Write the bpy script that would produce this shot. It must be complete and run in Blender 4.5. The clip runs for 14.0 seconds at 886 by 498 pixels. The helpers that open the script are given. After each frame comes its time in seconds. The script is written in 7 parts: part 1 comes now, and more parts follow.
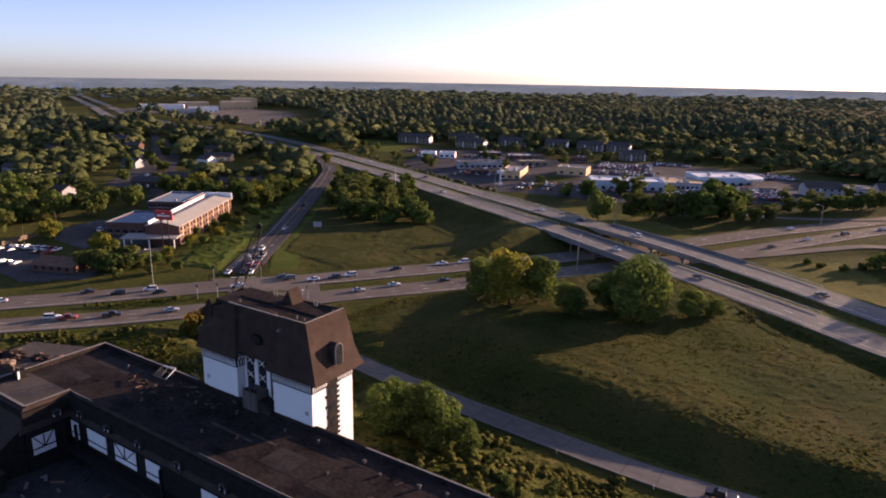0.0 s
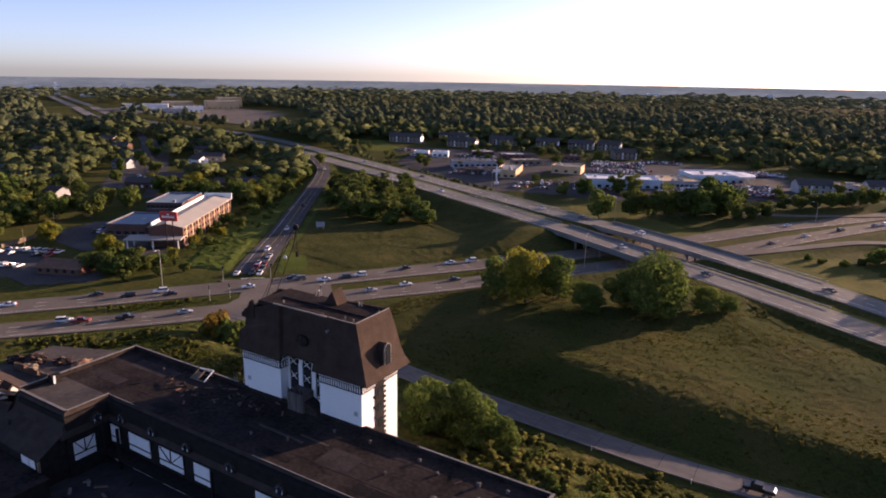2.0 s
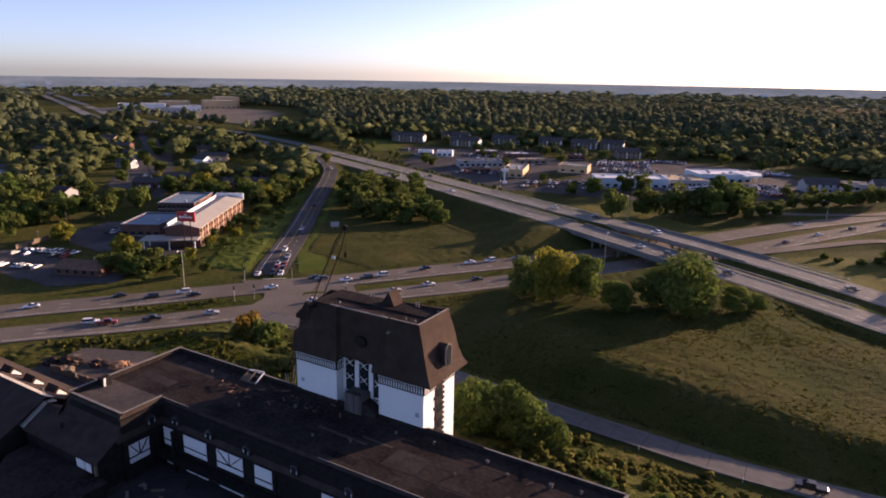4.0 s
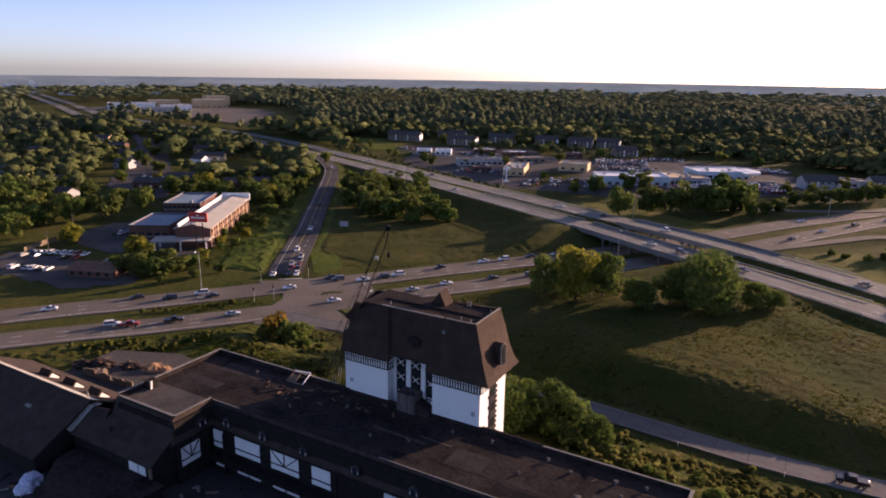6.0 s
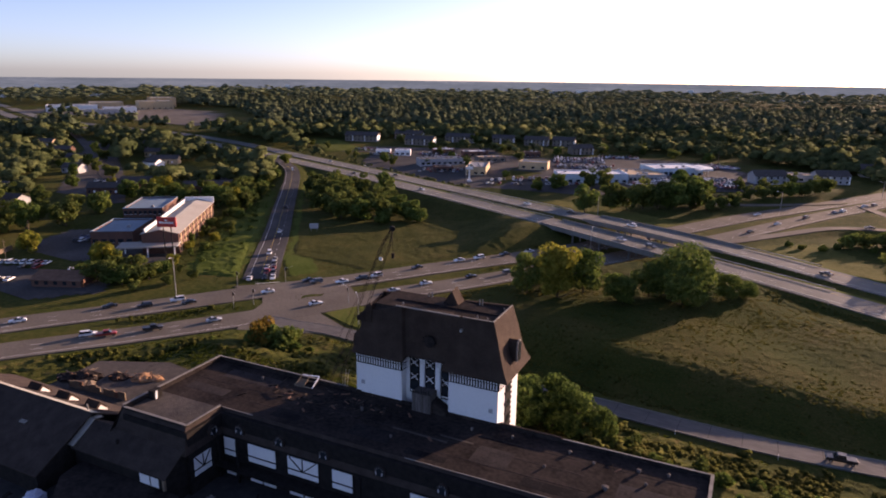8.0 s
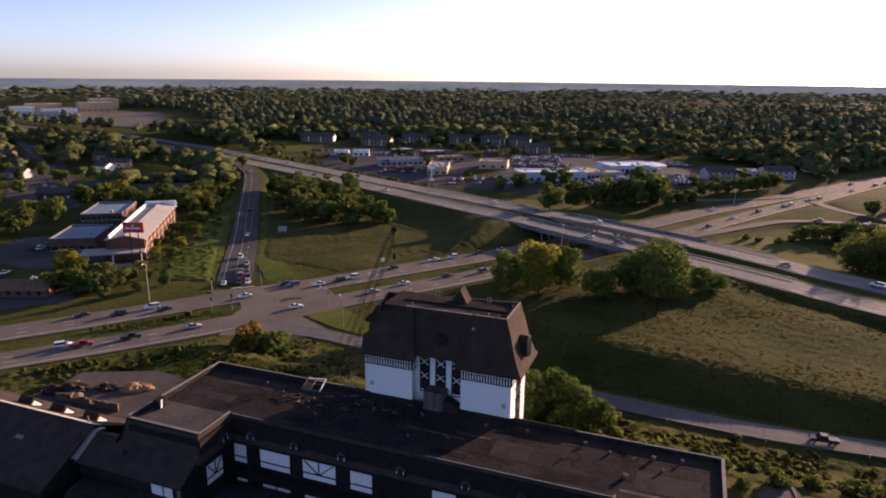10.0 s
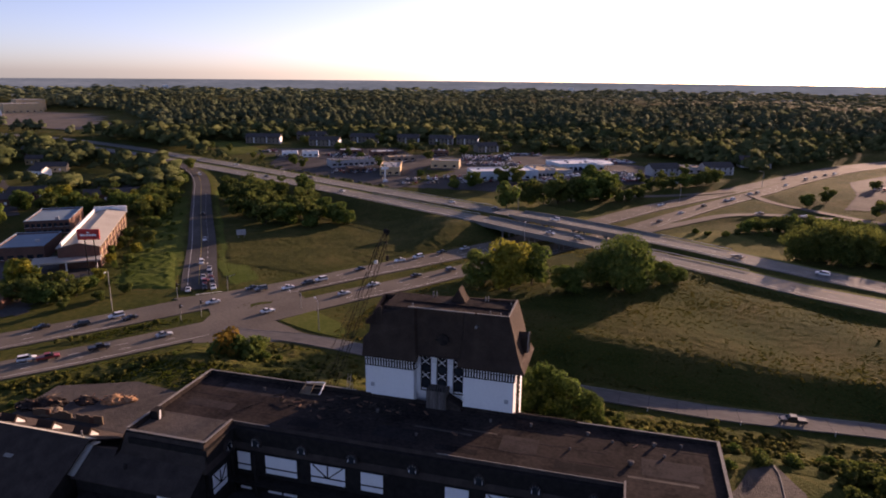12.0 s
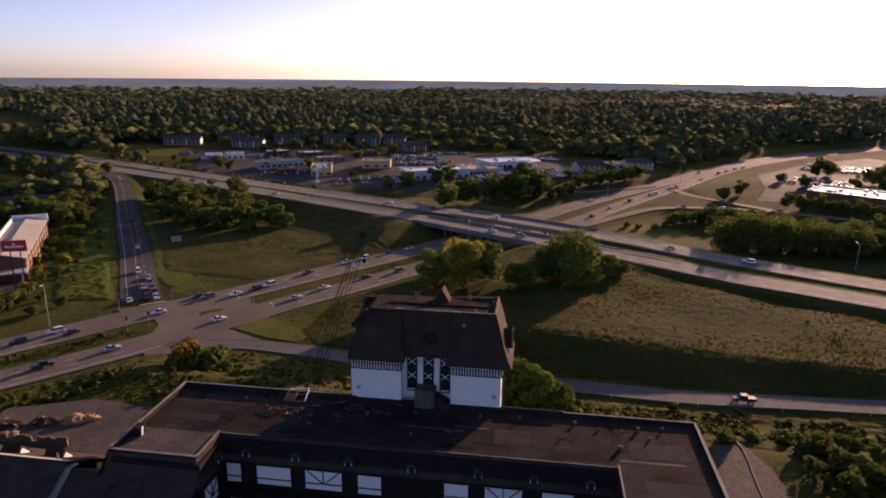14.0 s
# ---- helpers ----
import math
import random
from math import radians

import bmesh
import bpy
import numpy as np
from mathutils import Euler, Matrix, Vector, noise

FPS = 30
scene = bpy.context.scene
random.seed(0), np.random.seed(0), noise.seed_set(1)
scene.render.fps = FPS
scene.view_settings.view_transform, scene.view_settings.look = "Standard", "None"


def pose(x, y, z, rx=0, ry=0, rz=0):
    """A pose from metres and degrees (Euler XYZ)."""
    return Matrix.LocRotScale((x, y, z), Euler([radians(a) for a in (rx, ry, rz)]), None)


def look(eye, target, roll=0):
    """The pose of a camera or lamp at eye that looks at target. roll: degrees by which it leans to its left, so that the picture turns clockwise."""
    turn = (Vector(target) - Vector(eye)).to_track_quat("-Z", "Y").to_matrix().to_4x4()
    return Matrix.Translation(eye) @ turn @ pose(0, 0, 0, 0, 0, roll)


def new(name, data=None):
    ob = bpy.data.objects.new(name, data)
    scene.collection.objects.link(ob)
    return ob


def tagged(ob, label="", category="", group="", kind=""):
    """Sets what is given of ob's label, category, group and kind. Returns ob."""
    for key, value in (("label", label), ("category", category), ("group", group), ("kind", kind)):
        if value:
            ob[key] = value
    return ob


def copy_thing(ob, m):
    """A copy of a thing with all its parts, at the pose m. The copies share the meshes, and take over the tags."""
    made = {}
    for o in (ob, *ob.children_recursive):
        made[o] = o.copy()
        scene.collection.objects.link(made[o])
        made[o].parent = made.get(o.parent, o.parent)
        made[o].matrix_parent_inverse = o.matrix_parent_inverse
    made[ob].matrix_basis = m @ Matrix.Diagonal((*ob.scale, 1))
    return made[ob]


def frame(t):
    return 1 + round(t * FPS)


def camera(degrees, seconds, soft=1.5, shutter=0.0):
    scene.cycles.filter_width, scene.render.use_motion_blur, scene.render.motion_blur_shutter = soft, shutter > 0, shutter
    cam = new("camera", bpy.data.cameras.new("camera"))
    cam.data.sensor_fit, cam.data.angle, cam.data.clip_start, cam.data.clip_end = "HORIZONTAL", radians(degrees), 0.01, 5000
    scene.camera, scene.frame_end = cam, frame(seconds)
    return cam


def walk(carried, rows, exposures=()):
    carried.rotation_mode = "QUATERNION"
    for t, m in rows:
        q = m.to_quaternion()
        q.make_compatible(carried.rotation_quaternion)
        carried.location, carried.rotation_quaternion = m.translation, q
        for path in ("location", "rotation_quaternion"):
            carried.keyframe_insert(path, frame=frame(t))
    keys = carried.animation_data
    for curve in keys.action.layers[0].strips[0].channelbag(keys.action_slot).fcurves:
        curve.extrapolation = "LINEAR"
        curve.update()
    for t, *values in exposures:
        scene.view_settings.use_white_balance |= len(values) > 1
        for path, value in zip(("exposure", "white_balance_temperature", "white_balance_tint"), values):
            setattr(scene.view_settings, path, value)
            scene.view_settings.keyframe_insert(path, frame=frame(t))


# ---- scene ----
cam = camera(67.3, 14.0, 1.9)
EXPOSURES = [(0.0, 1.14, 7700, 37), (7.5, 1.1, 7700, 37), (11.0, 1.0, 7900, 39), (14.0, 0.7, 8300, 43)]
PATH = [
    (0, -1.157, -1.975, 74.534, 75.487, -0.935, 38.715),
    (0.5, -3.236, -3.701, 74.530, 75.476, -0.898, 38.059),
    (1, -5.381, -5.355, 74.461, 75.475, -0.892, 37.606),
    (1.5, -7.200, -7.262, 74.575, 75.457, -0.871, 37.331),
    (2, -9.388, -9.074, 74.620, 75.426, -0.893, 37.064),
    (2.5, -11.681, -10.722, 74.617, 75.394, -0.946, 36.861),
    (3, -13.792, -12.553, 74.697, 75.359, -0.914, 36.542),
    (3.5, -16.255, -14.032, 74.503, 75.369, -0.908, 36.411),
    (6, -27.515, -22.352, 74.731, 75.254, -0.820, 35.149),
    (6.5, -29.691, -24.145, 74.768, 75.282, -0.786, 33.933),
    (7, -31.941, -25.647, 74.702, 75.298, -0.756, 32.913),
    (7.5, -34.038, -27.256, 74.699, 75.310, -0.721, 31.846),
    (10, -44.492, -34.975, 74.993, 75.336, -0.556, 26.095),
    (10.5, -46.580, -36.451, 75.068, 75.361, -0.607, 25.326),
    (11, -48.649, -37.947, 75.302, 75.333, -0.568, 24.023),
    (11.5, -50.814, -39.332, 75.503, 75.328, -0.594, 22.444),
    (12, -53.201, -40.755, 75.686, 75.311, -0.565, 20.832),
    (12.5, -55.774, -41.970, 75.818, 75.299, -0.625, 19.185),
    (13, -58.154, -43.116, 76.050, 75.270, -0.552, 17.608),
    (13.5, -60.737, -44.437, 76.125, 75.277, -0.530, 16.016),
    (14, -63.652, -45.719, 76.365, 75.280, -0.589, 13.674),
]
walk(cam, [(t, pose(x, y, z, rx, ry, rz)) for t, x, y, z, rx, ry, rz in PATH],
     exposures=EXPOSURES)

# ---- world, sun, exposure ----
SUN_AZ = radians(-21.0)     # from +y towards -x
SUN_EL = radians(9.6)
world = bpy.data.worlds.new("sky")
scene.world = world
world.use_nodes = True
wn = world.node_tree.nodes
sky = wn.new("ShaderNodeTexSky")
sky.sky_type = "NISHITA"
sky.sun_disc = False
sky.sun_elevation = SUN_EL
sky.sun_rotation = -SUN_AZ
sky.altitude = 200
sky.air_density, sky.dust_density, sky.ozone_density = 0.5, 1.0, 2.5
wn["Background"].inputs["Strength"].default_value = 0.14
world.node_tree.links.new(sky.outputs[0], wn["Background"].inputs["Color"])
sun_dir = Vector((-math.sin(SUN_AZ) * math.cos(SUN_EL), math.cos(SUN_AZ) * math.cos(SUN_EL), math.sin(SUN_EL)))
sun = new("sun", bpy.data.lights.new("sun", "SUN"))
sun.data.energy, sun.data.angle, sun.data.color = 5.0, radians(0.6), (1.0, 0.82, 0.62)
sun.matrix_world = look(sun_dir * 300, (0, 0, 0))


# ---- materials ----

def material(name, colours, scale=1.0, fine=8.0, rough=0.85, metal=0.0, bump=0.3, bump_scale=20.0, island=0.0, stops=None, stretch=(1, 1, 1), translucent=0.0, spec=0.3, per_object=0.0):
    """A surface with two scales of colour variation and a fine relief."""
    m = bpy.data.materials.new(name)
    m.use_nodes = True
    n, l = m.node_tree.nodes, m.node_tree.links
    bsdf = n["Principled BSDF"]
    coord = n.new("ShaderNodeTexCoord")
    mapping = n.new("ShaderNodeMapping")
    mapping.inputs["Scale"].default_value = stretch
    l.new(coord.outputs["Object"], mapping.inputs["Vector"])
    big, small = n.new("ShaderNodeTexNoise"), n.new("ShaderNodeTexNoise")
    for tex, s, d in ((big, scale, 4.0), (small, fine, 6.0)):
        tex.inputs["Scale"].default_value, tex.inputs["Detail"].default_value = s, d
        l.new(mapping.outputs[0], tex.inputs["Vector"])
    add = n.new("ShaderNodeMath")
    add.operation = "MULTIPLY_ADD"
    add.inputs[1].default_value = 0.45
    l.new(small.outputs["Fac"], add.inputs[0])
    half = n.new("ShaderNodeMath")
    half.operation = "MULTIPLY"
    half.inputs[1].default_value = 0.55
    l.new(big.outputs["Fac"], half.inputs[0])
    l.new(half.outputs[0], add.inputs[2])
    value = add.outputs[0]
    for amount, node, out in ((island, "ShaderNodeNewGeometry", "Random Per Island"), (per_object, "ShaderNodeObjectInfo", "Random")):
        if amount:
            src = n.new(node)
            mix = n.new("ShaderNodeMath")
            mix.operation = "MULTIPLY_ADD"
            mix.inputs[1].default_value = amount
            l.new(src.outputs[out], mix.inputs[0])
            less = n.new("ShaderNodeMath")
            less.operation = "SUBTRACT"
            less.inputs[1].default_value = amount / 2
            l.new(value, less.inputs[0])
            l.new(less.outputs[0], mix.inputs[2])
            value = mix.outputs[0]
    ramp = n.new("ShaderNodeValToRGB")
    stops = stops or [0.32 + 0.36 * i / max(1, len(colours) - 1) for i in range(len(colours))]
    while len(ramp.color_ramp.elements) < len(colours):
        ramp.color_ramp.elements.new(0.5)
    for e, p, c in zip(ramp.color_ramp.elements, stops, colours):
        e.position, e.color = p, (*c, 1)
    l.new(value, ramp.inputs[0])
    l.new(ramp.outputs[0], bsdf.inputs["Base Color"])
    bsdf.inputs["Roughness"].default_value, bsdf.inputs["Metallic"].default_value = rough, metal
    bsdf.inputs["Specular IOR Level"].default_value = spec
    if bump:
        grain = n.new("ShaderNodeTexNoise")
        grain.inputs["Scale"].default_value, grain.inputs["Detail"].default_value = bump_scale, 4
        l.new(mapping.outputs[0], grain.inputs["Vector"])
        b = n.new("ShaderNodeBump")
        b.inputs["Strength"].default_value, b.inputs["Distance"].default_value = bump, 1.0 / bump_scale
        l.new(grain.outputs["Fac"], b.inputs["Height"])
        l.new(b.outputs[0], bsdf.inputs["Normal"])
    if translucent:
        tr, mx = n.new("ShaderNodeBsdfTranslucent"), n.new("ShaderNodeMixShader")
        mx.inputs[0].default_value = translucent
        l.new(ramp.outputs[0], tr.inputs["Color"])
        l.new(bsdf.outputs[0], mx.inputs[1])
        l.new(tr.outputs[0], mx.inputs[2])
        l.new(mx.outputs[0], n["Material Output"].inputs["Surface"])
    return m


M = {}
M["ground"] = material("ground_grass", [(0.03, 0.044, 0.01), (0.05, 0.06, 0.015), (0.074, 0.072, 0.021), (0.105, 0.088, 0.03)], 0.028, 0.5, 1.0, bump=0.8, bump_scale=2.2, spec=0.03, stops=[0.36, 0.47, 0.56, 0.66])
M["lawn"] = material("mown_grass", [(0.05, 0.075, 0.014), (0.085, 0.105, 0.022), (0.13, 0.125, 0.04)], 0.05, 0.8, 1.0, bump=0.6, bump_scale=3, spec=0.03)
M["asphalt"] = material("worn_asphalt", [(0.1, 0.087, 0.072), (0.137, 0.12, 0.1), (0.184, 0.161, 0.134)], 0.06, 1.2, 0.9, bump=0.2, bump_scale=6, spec=0.07)
M["concrete"] = material("road_concrete", [(0.125, 0.124, 0.112), (0.172, 0.17, 0.154), (0.22, 0.217, 0.196)], 0.08, 1.5, 0.9, bump=0.2, bump_scale=6, spec=0.07)
M["parking"] = material("parking_asphalt", [(0.045, 0.043, 0.043), (0.075, 0.071, 0.068), (0.11, 0.104, 0.098)], 0.05, 0.9, 0.92, bump=0.2, bump_scale=5, spec=0.05)
M["marking"] = material("road_marking", [(0.55, 0.54, 0.5), (0.75, 0.74, 0.7)], 0.5, 4, 0.7, bump=0)
M["yellow"] = material("yellow_marking", [(0.5, 0.35, 0.05), (0.65, 0.45, 0.08)], 0.5, 4, 0.7, bump=0)
M["tar"] = material("tar_roofing", [(0.015, 0.0122, 0.012), (0.028, 0.0225, 0.021), (0.042, 0.0335, 0.03), (0.06, 0.048, 0.041)], 0.16, 1.4, 0.95, spec=0.03, bump=0.4, bump_scale=6, stops=[0.36, 0.46, 0.58, 0.7])
M["shingle"] = material("brown_shingles", [(0.03, 0.02, 0.0165), (0.052, 0.035, 0.027), (0.074, 0.051, 0.038)], 0.4, 6, 0.95, spec=0.1, bump=0.5, bump_scale=5, island=0.12)
M["stucco"] = material("white_stucco", [(0.66, 0.66, 0.645), (0.73, 0.73, 0.715), (0.77, 0.77, 0.755)], 0.12, 2, 0.9, bump=0.1, bump_scale=12)
M["timber"] = material("black_timber", [(0.012, 0.0105, 0.01), (0.03, 0.026, 0.024)], 1, 9, 0.9, bump=0.3, spec=0.08)
M["bark"] = material("bark", [(0.05, 0.038, 0.028), (0.11, 0.085, 0.06)], 1.5, 9, 0.95, bump=0.6, bump_scale=8)
M["leaf"] = material("leaves", [(0.05, 0.085, 0.02), (0.1, 0.148, 0.034), (0.17, 0.2, 0.05)], 0.25, 1.5, 0.9, bump=0, spec=0.06, island=0.2, translucent=0.42, per_object=0.16)
M["leaf_dark"] = material("dark_leaves", [(0.05, 0.072, 0.02), (0.095, 0.125, 0.032), (0.16, 0.175, 0.045)], 0.25, 1.5, 0.9, bump=0, spec=0.06, island=0.2, translucent=0.45, per_object=0.2)
M["leaf_yellow"] = material("turning_leaves", [(0.11, 0.125, 0.02), (0.21, 0.21, 0.034), (0.3, 0.26, 0.05)], 0.25, 1.5, 0.9, bump=0, spec=0.06, island=0.2, translucent=0.45)
M["leaf_orange"] = material("autumn_leaves", [(0.12, 0.09, 0.02), (0.22, 0.15, 0.03), (0.32, 0.19, 0.04)], 0.25, 1.5, 0.9, bump=0, spec=0.06, island=0.22, translucent=0.45)
M["weeds"] = material("long_grass_blades", [(0.055, 0.062, 0.015), (0.088, 0.086, 0.024), (0.13, 0.112, 0.038)], 0.03, 0.4, 1.0, bump=0, island=0.3, translucent=0.5, spec=0.03)
M["green_weeds"] = material("green_weed_blades", [(0.038, 0.056, 0.009), (0.062, 0.08, 0.014), (0.095, 0.094, 0.022)], 0.03, 0.4, 1.0, bump=0, island=0.3, translucent=0.6, spec=0.03)
M["woods"] = material("woodland_crowns", [(0.05, 0.068, 0.026), (0.092, 0.113, 0.043), (0.145, 0.153, 0.062)], 0.02, 0.5, 1.0, bump=1.0, bump_scale=0.9, island=0.2, translucent=0.2, spec=0.03)
M["bramble"] = material("bramble_leaves", [(0.04, 0.05, 0.012), (0.075, 0.085, 0.02), (0.13, 0.12, 0.034)], 0.1, 1.2, 1.0, bump=0.8, bump_scale=3.0, island=0.25, translucent=0.25, spec=0.04)
M["weed_clump"] = material("weed_clumps", [(0.05, 0.058, 0.013), (0.09, 0.094, 0.022), (0.15, 0.135, 0.04)], 0.1, 1.2, 1.0, bump=0.8, bump_scale=3.0, island=0.25, translucent=0.3, spec=0.04)
# crowns far off: haze put into the colour, greyer and bluer than the woods
M["hazed_woods"] = material("haze_tinted_woodland_crowns", [(0.056, 0.074, 0.038), (0.09, 0.11, 0.056), (0.13, 0.145, 0.075)], 0.006, 0.2, 1.0, bump=0.8, bump_scale=0.5, island=0.22, translucent=0.2, spec=0.03)
M["verge"] = material("verge_grass", [(0.042, 0.066, 0.011), (0.07, 0.096, 0.02), (0.11, 0.124, 0.032)], 0.06, 0.9, 1.0, bump=0.6, bump_scale=2.5, spec=0.03)
M["infield"] = material("infield_grass", [(0.032, 0.042, 0.011), (0.056, 0.06, 0.017), (0.095, 0.08, 0.027)], 0.07, 0.7, 1.0, bump=0.7, bump_scale=2.2, spec=0.03)
M["field"] = material("meadow_grass", [(0.022, 0.034, 0.008), (0.041, 0.053, 0.012), (0.062, 0.058, 0.017), (0.095, 0.083, 0.028)], 0.045, 1.6, 1.0, bump=0.9, bump_scale=3.2, spec=0.03, stops=[0.36, 0.47, 0.57, 0.68])
M["bank"] = material("bank_weeds", [(0.026, 0.032, 0.008), (0.045, 0.054, 0.013), (0.07, 0.072, 0.019), (0.115, 0.088, 0.036)], 0.12, 1.0, 1.0, bump=0.9, bump_scale=2.6, spec=0.03, stops=[0.36, 0.46, 0.56, 0.68])
M["dry"] = material("dry_meadow", [(0.066, 0.075, 0.018), (0.105, 0.105, 0.028), (0.15, 0.135, 0.042)], 0.05, 0.6, 1.0, bump=0.6, bump_scale=2.5, spec=0.03)
M["tarp"] = material("blue_tarpaulin", [(0.3, 0.36, 0.5), (0.5, 0.55, 0.66), (0.62, 0.66, 0.74)], 0.9, 5, 0.5, bump=0.3, bump_scale=3)
M["clay"] = material("orange_clay_scrap", [(0.2, 0.1, 0.05), (0.36, 0.19, 0.09), (0.46, 0.27, 0.15)], 0.5, 4, 0.9, bump=0.4)
M["yard"] = material("cracked_yard_asphalt", [(0.02, 0.02, 0.02), (0.038, 0.036, 0.035), (0.06, 0.055, 0.052)], 0.12, 0.8, 0.9, bump=0.3, bump_scale=4)
M["slip"] = material("slip_road_concrete", [(0.088, 0.083, 0.08), (0.13, 0.123, 0.116), (0.18, 0.17, 0.156)], 0.06, 1.2, 0.9, bump=0.2, bump_scale=6, stretch=(0.3, 1, 1), spec=0.05)
M["dirt"] = material("bare_earth_yard", [(0.035, 0.03, 0.026), (0.062, 0.052, 0.045), (0.095, 0.078, 0.066)], 0.12, 0.9, 0.95, bump=0.5, bump_scale=3)
M["coping"] = material("weathered_coping", [(0.16, 0.15, 0.135), (0.26, 0.245, 0.22)], 0.8, 5, 0.85, bump=0.1, spec=0.15)
M["wing_roof"] = material("dark_mansard_shingles", [(0.03, 0.023, 0.021), (0.05, 0.038, 0.033), (0.074, 0.057, 0.047)], 0.5, 6, 0.95, bump=0.5, bump_scale=5, spec=0.08)
M["pale_roof"] = material("cream_roof", [(0.3, 0.285, 0.25), (0.4, 0.38, 0.335)], 0.1, 1.2, 0.85, bump=0.1, spec=0.15)
M["dim_wall"] = material("brown_siding", [(0.16, 0.13, 0.1), (0.24, 0.2, 0.16)], 0.3, 4, 0.9, bump=0.1)
M["white_roof"] = material("white_membrane_roof", [(0.62, 0.63, 0.64), (0.78, 0.78, 0.78)], 0.1, 1.2, 0.7, bump=0.1)
M["grey_roof"] = material("grey_roof", [(0.16, 0.17, 0.18), (0.25, 0.26, 0.27), (0.3, 0.3, 0.3)], 0.15, 1.5, 0.85, bump=0.2)
M["dark_roof"] = material("dark_shingle_roof", [(0.05, 0.045, 0.045), (0.085, 0.075, 0.07)], 0.3, 3, 0.9, bump=0.3)
M["brick"] = material("red_brick", [(0.11, 0.055, 0.042), (0.17, 0.085, 0.06)], 0.4, 5, 0.9, bump=0.2)
M["tan"] = material("tan_wall", [(0.42, 0.3, 0.17), (0.55, 0.4, 0.24)], 0.3, 4, 0.85, bump=0.1)
M["white"] = material("white_paint", [(0.72, 0.72, 0.7), (0.82, 0.82, 0.8)], 0.4, 4, 0.6, bump=0.05)
M["grey"] = material("grey_paint", [(0.3, 0.3, 0.3), (0.4, 0.4, 0.4)], 0.4, 4, 0.6, bump=0.05)
M["steel"] = material("galvanised_steel", [(0.35, 0.35, 0.35), (0.5, 0.5, 0.5)], 0.5, 5, 0.45, 0.9, bump=0.05)
M["red"] = material("red_sign", [(0.45, 0.03, 0.03), (0.55, 0.05, 0.04)], 0.5, 5, 0.5, bump=0.03)
M["glass"] = material("dark_glass", [(0.015, 0.018, 0.022), (0.03, 0.034, 0.04)], 0.5, 3, 0.12, bump=0, spec=0.6)
M["rubber"] = material("black_rubber", [(0.012, 0.012, 0.012), (0.025, 0.025, 0.025)], 2, 9, 0.85, bump=0)
M["wood"] = material("weathered_wood", [(0.12, 0.085, 0.06), (0.24, 0.18, 0.12)], 0.6, 7, 0.9, bump=0.3)
M["tar_patch"] = material("newer_roofing_felt", [(0.013, 0.012, 0.013), (0.03, 0.026, 0.026), (0.05, 0.043, 0.041)], 0.35, 2.5, 0.95, bump=0.4, bump_scale=5, spec=0.03, per_object=0.35)
M["pale_blue"] = material("pale_blue_cladding", [(0.4, 0.52, 0.58), (0.5, 0.62, 0.68)], 0.3, 3, 0.6, bump=0.05)
M["stained"] = material("streaked_concrete", [(0.05, 0.043, 0.04), (0.095, 0.083, 0.076), (0.16, 0.142, 0.13)], 0.8, 5, 0.95, bump=0.3, spec=0.1, stretch=(2.5, 2.5, 0.25))
M["char"] = material("charred_scraps", [(0.02, 0.016, 0.014), (0.045, 0.036, 0.03), (0.085, 0.066, 0.052)], 0.6, 6, 0.95, bump=0.4, spec=0.1, per_object=0.3)
M["blue_roof"] = material("pale_blue_metal_roof", [(0.14, 0.21, 0.26), (0.2, 0.28, 0.34)], 0.1, 1.2, 0.85, bump=0.1, spec=0.05)
M["rust"] = material("rusty_debris", [(0.1, 0.05, 0.03), (0.22, 0.12, 0.08)], 0.6, 5, 0.9, bump=0.4)


# ---- builders ----
def from_arrays(name, verts, faces, mats, smooth=False, index=None):
    """A mesh from an array of points and an array of faces with equally many corners each."""
    verts, faces = np.asarray(verts, np.float32), np.asarray(faces, np.int32)
    me = bpy.data.meshes.new(name)
    n, k = faces.shape
    me.vertices.add(len(verts))
    me.vertices.foreach_set("co", verts.ravel())
    me.loops.add(n * k)
    me.loops.foreach_set("vertex_index", faces.ravel())
    me.polygons.add(n)
    me.polygons.foreach_set("loop_start", np.arange(0, n * k, k, dtype=np.int32))
    me.polygons.foreach_set("use_smooth", np.full(n, smooth))
    for m in (mats if isinstance(mats, (list, tuple)) else [mats]):
        me.materials.append(m)
    if index is not None:
        me.polygons.foreach_set("material_index", np.asarray(index, dtype=np.int32))
    me.update(calc_edges=True)
    me.validate()
    return me


def part(name, bm, mat, parent=None, label="", m=None):
    """Links a bmesh (or a mesh) as one object, under a parent if there is one."""
    if isinstance(bm, bmesh.types.BMesh):
        me = bpy.data.meshes.new(name)
        bmesh.ops.recalc_face_normals(bm, faces=bm.faces)
        bm.to_mesh(me)
        bm.free()
        me.materials.append(mat)
    else:
        me = bm
    ob = new(name, me)
    if m is not None:
        ob.matrix_basis = m
    if parent:
        ob.parent = parent
    return tagged(ob, label)


def thing(name, m, label, category, group="", kind=""):
    ob = new(name)
    ob.matrix_basis = m
    ob.empty_display_size = 0.5
    return tagged(ob, label, category, group, kind)


def add_box(bm, x0, x1, y0, y1, z0, z1, m=None):
    vs = [bm.verts.new((x, y, z)) for z in (z0, z1) for x, y in ((x0, y0), (x1, y0), (x1, y1), (x0, y1))]
    for f in ((3, 2, 1, 0), (4, 5, 6, 7), (0, 1, 5, 4), (1, 2, 6, 5), (2, 3, 7, 6), (3, 0, 4, 7)):
        bm.faces.new([vs[i] for i in f])
    if m is not None:
        bmesh.ops.transform(bm, matrix=m, verts=vs)
    return vs


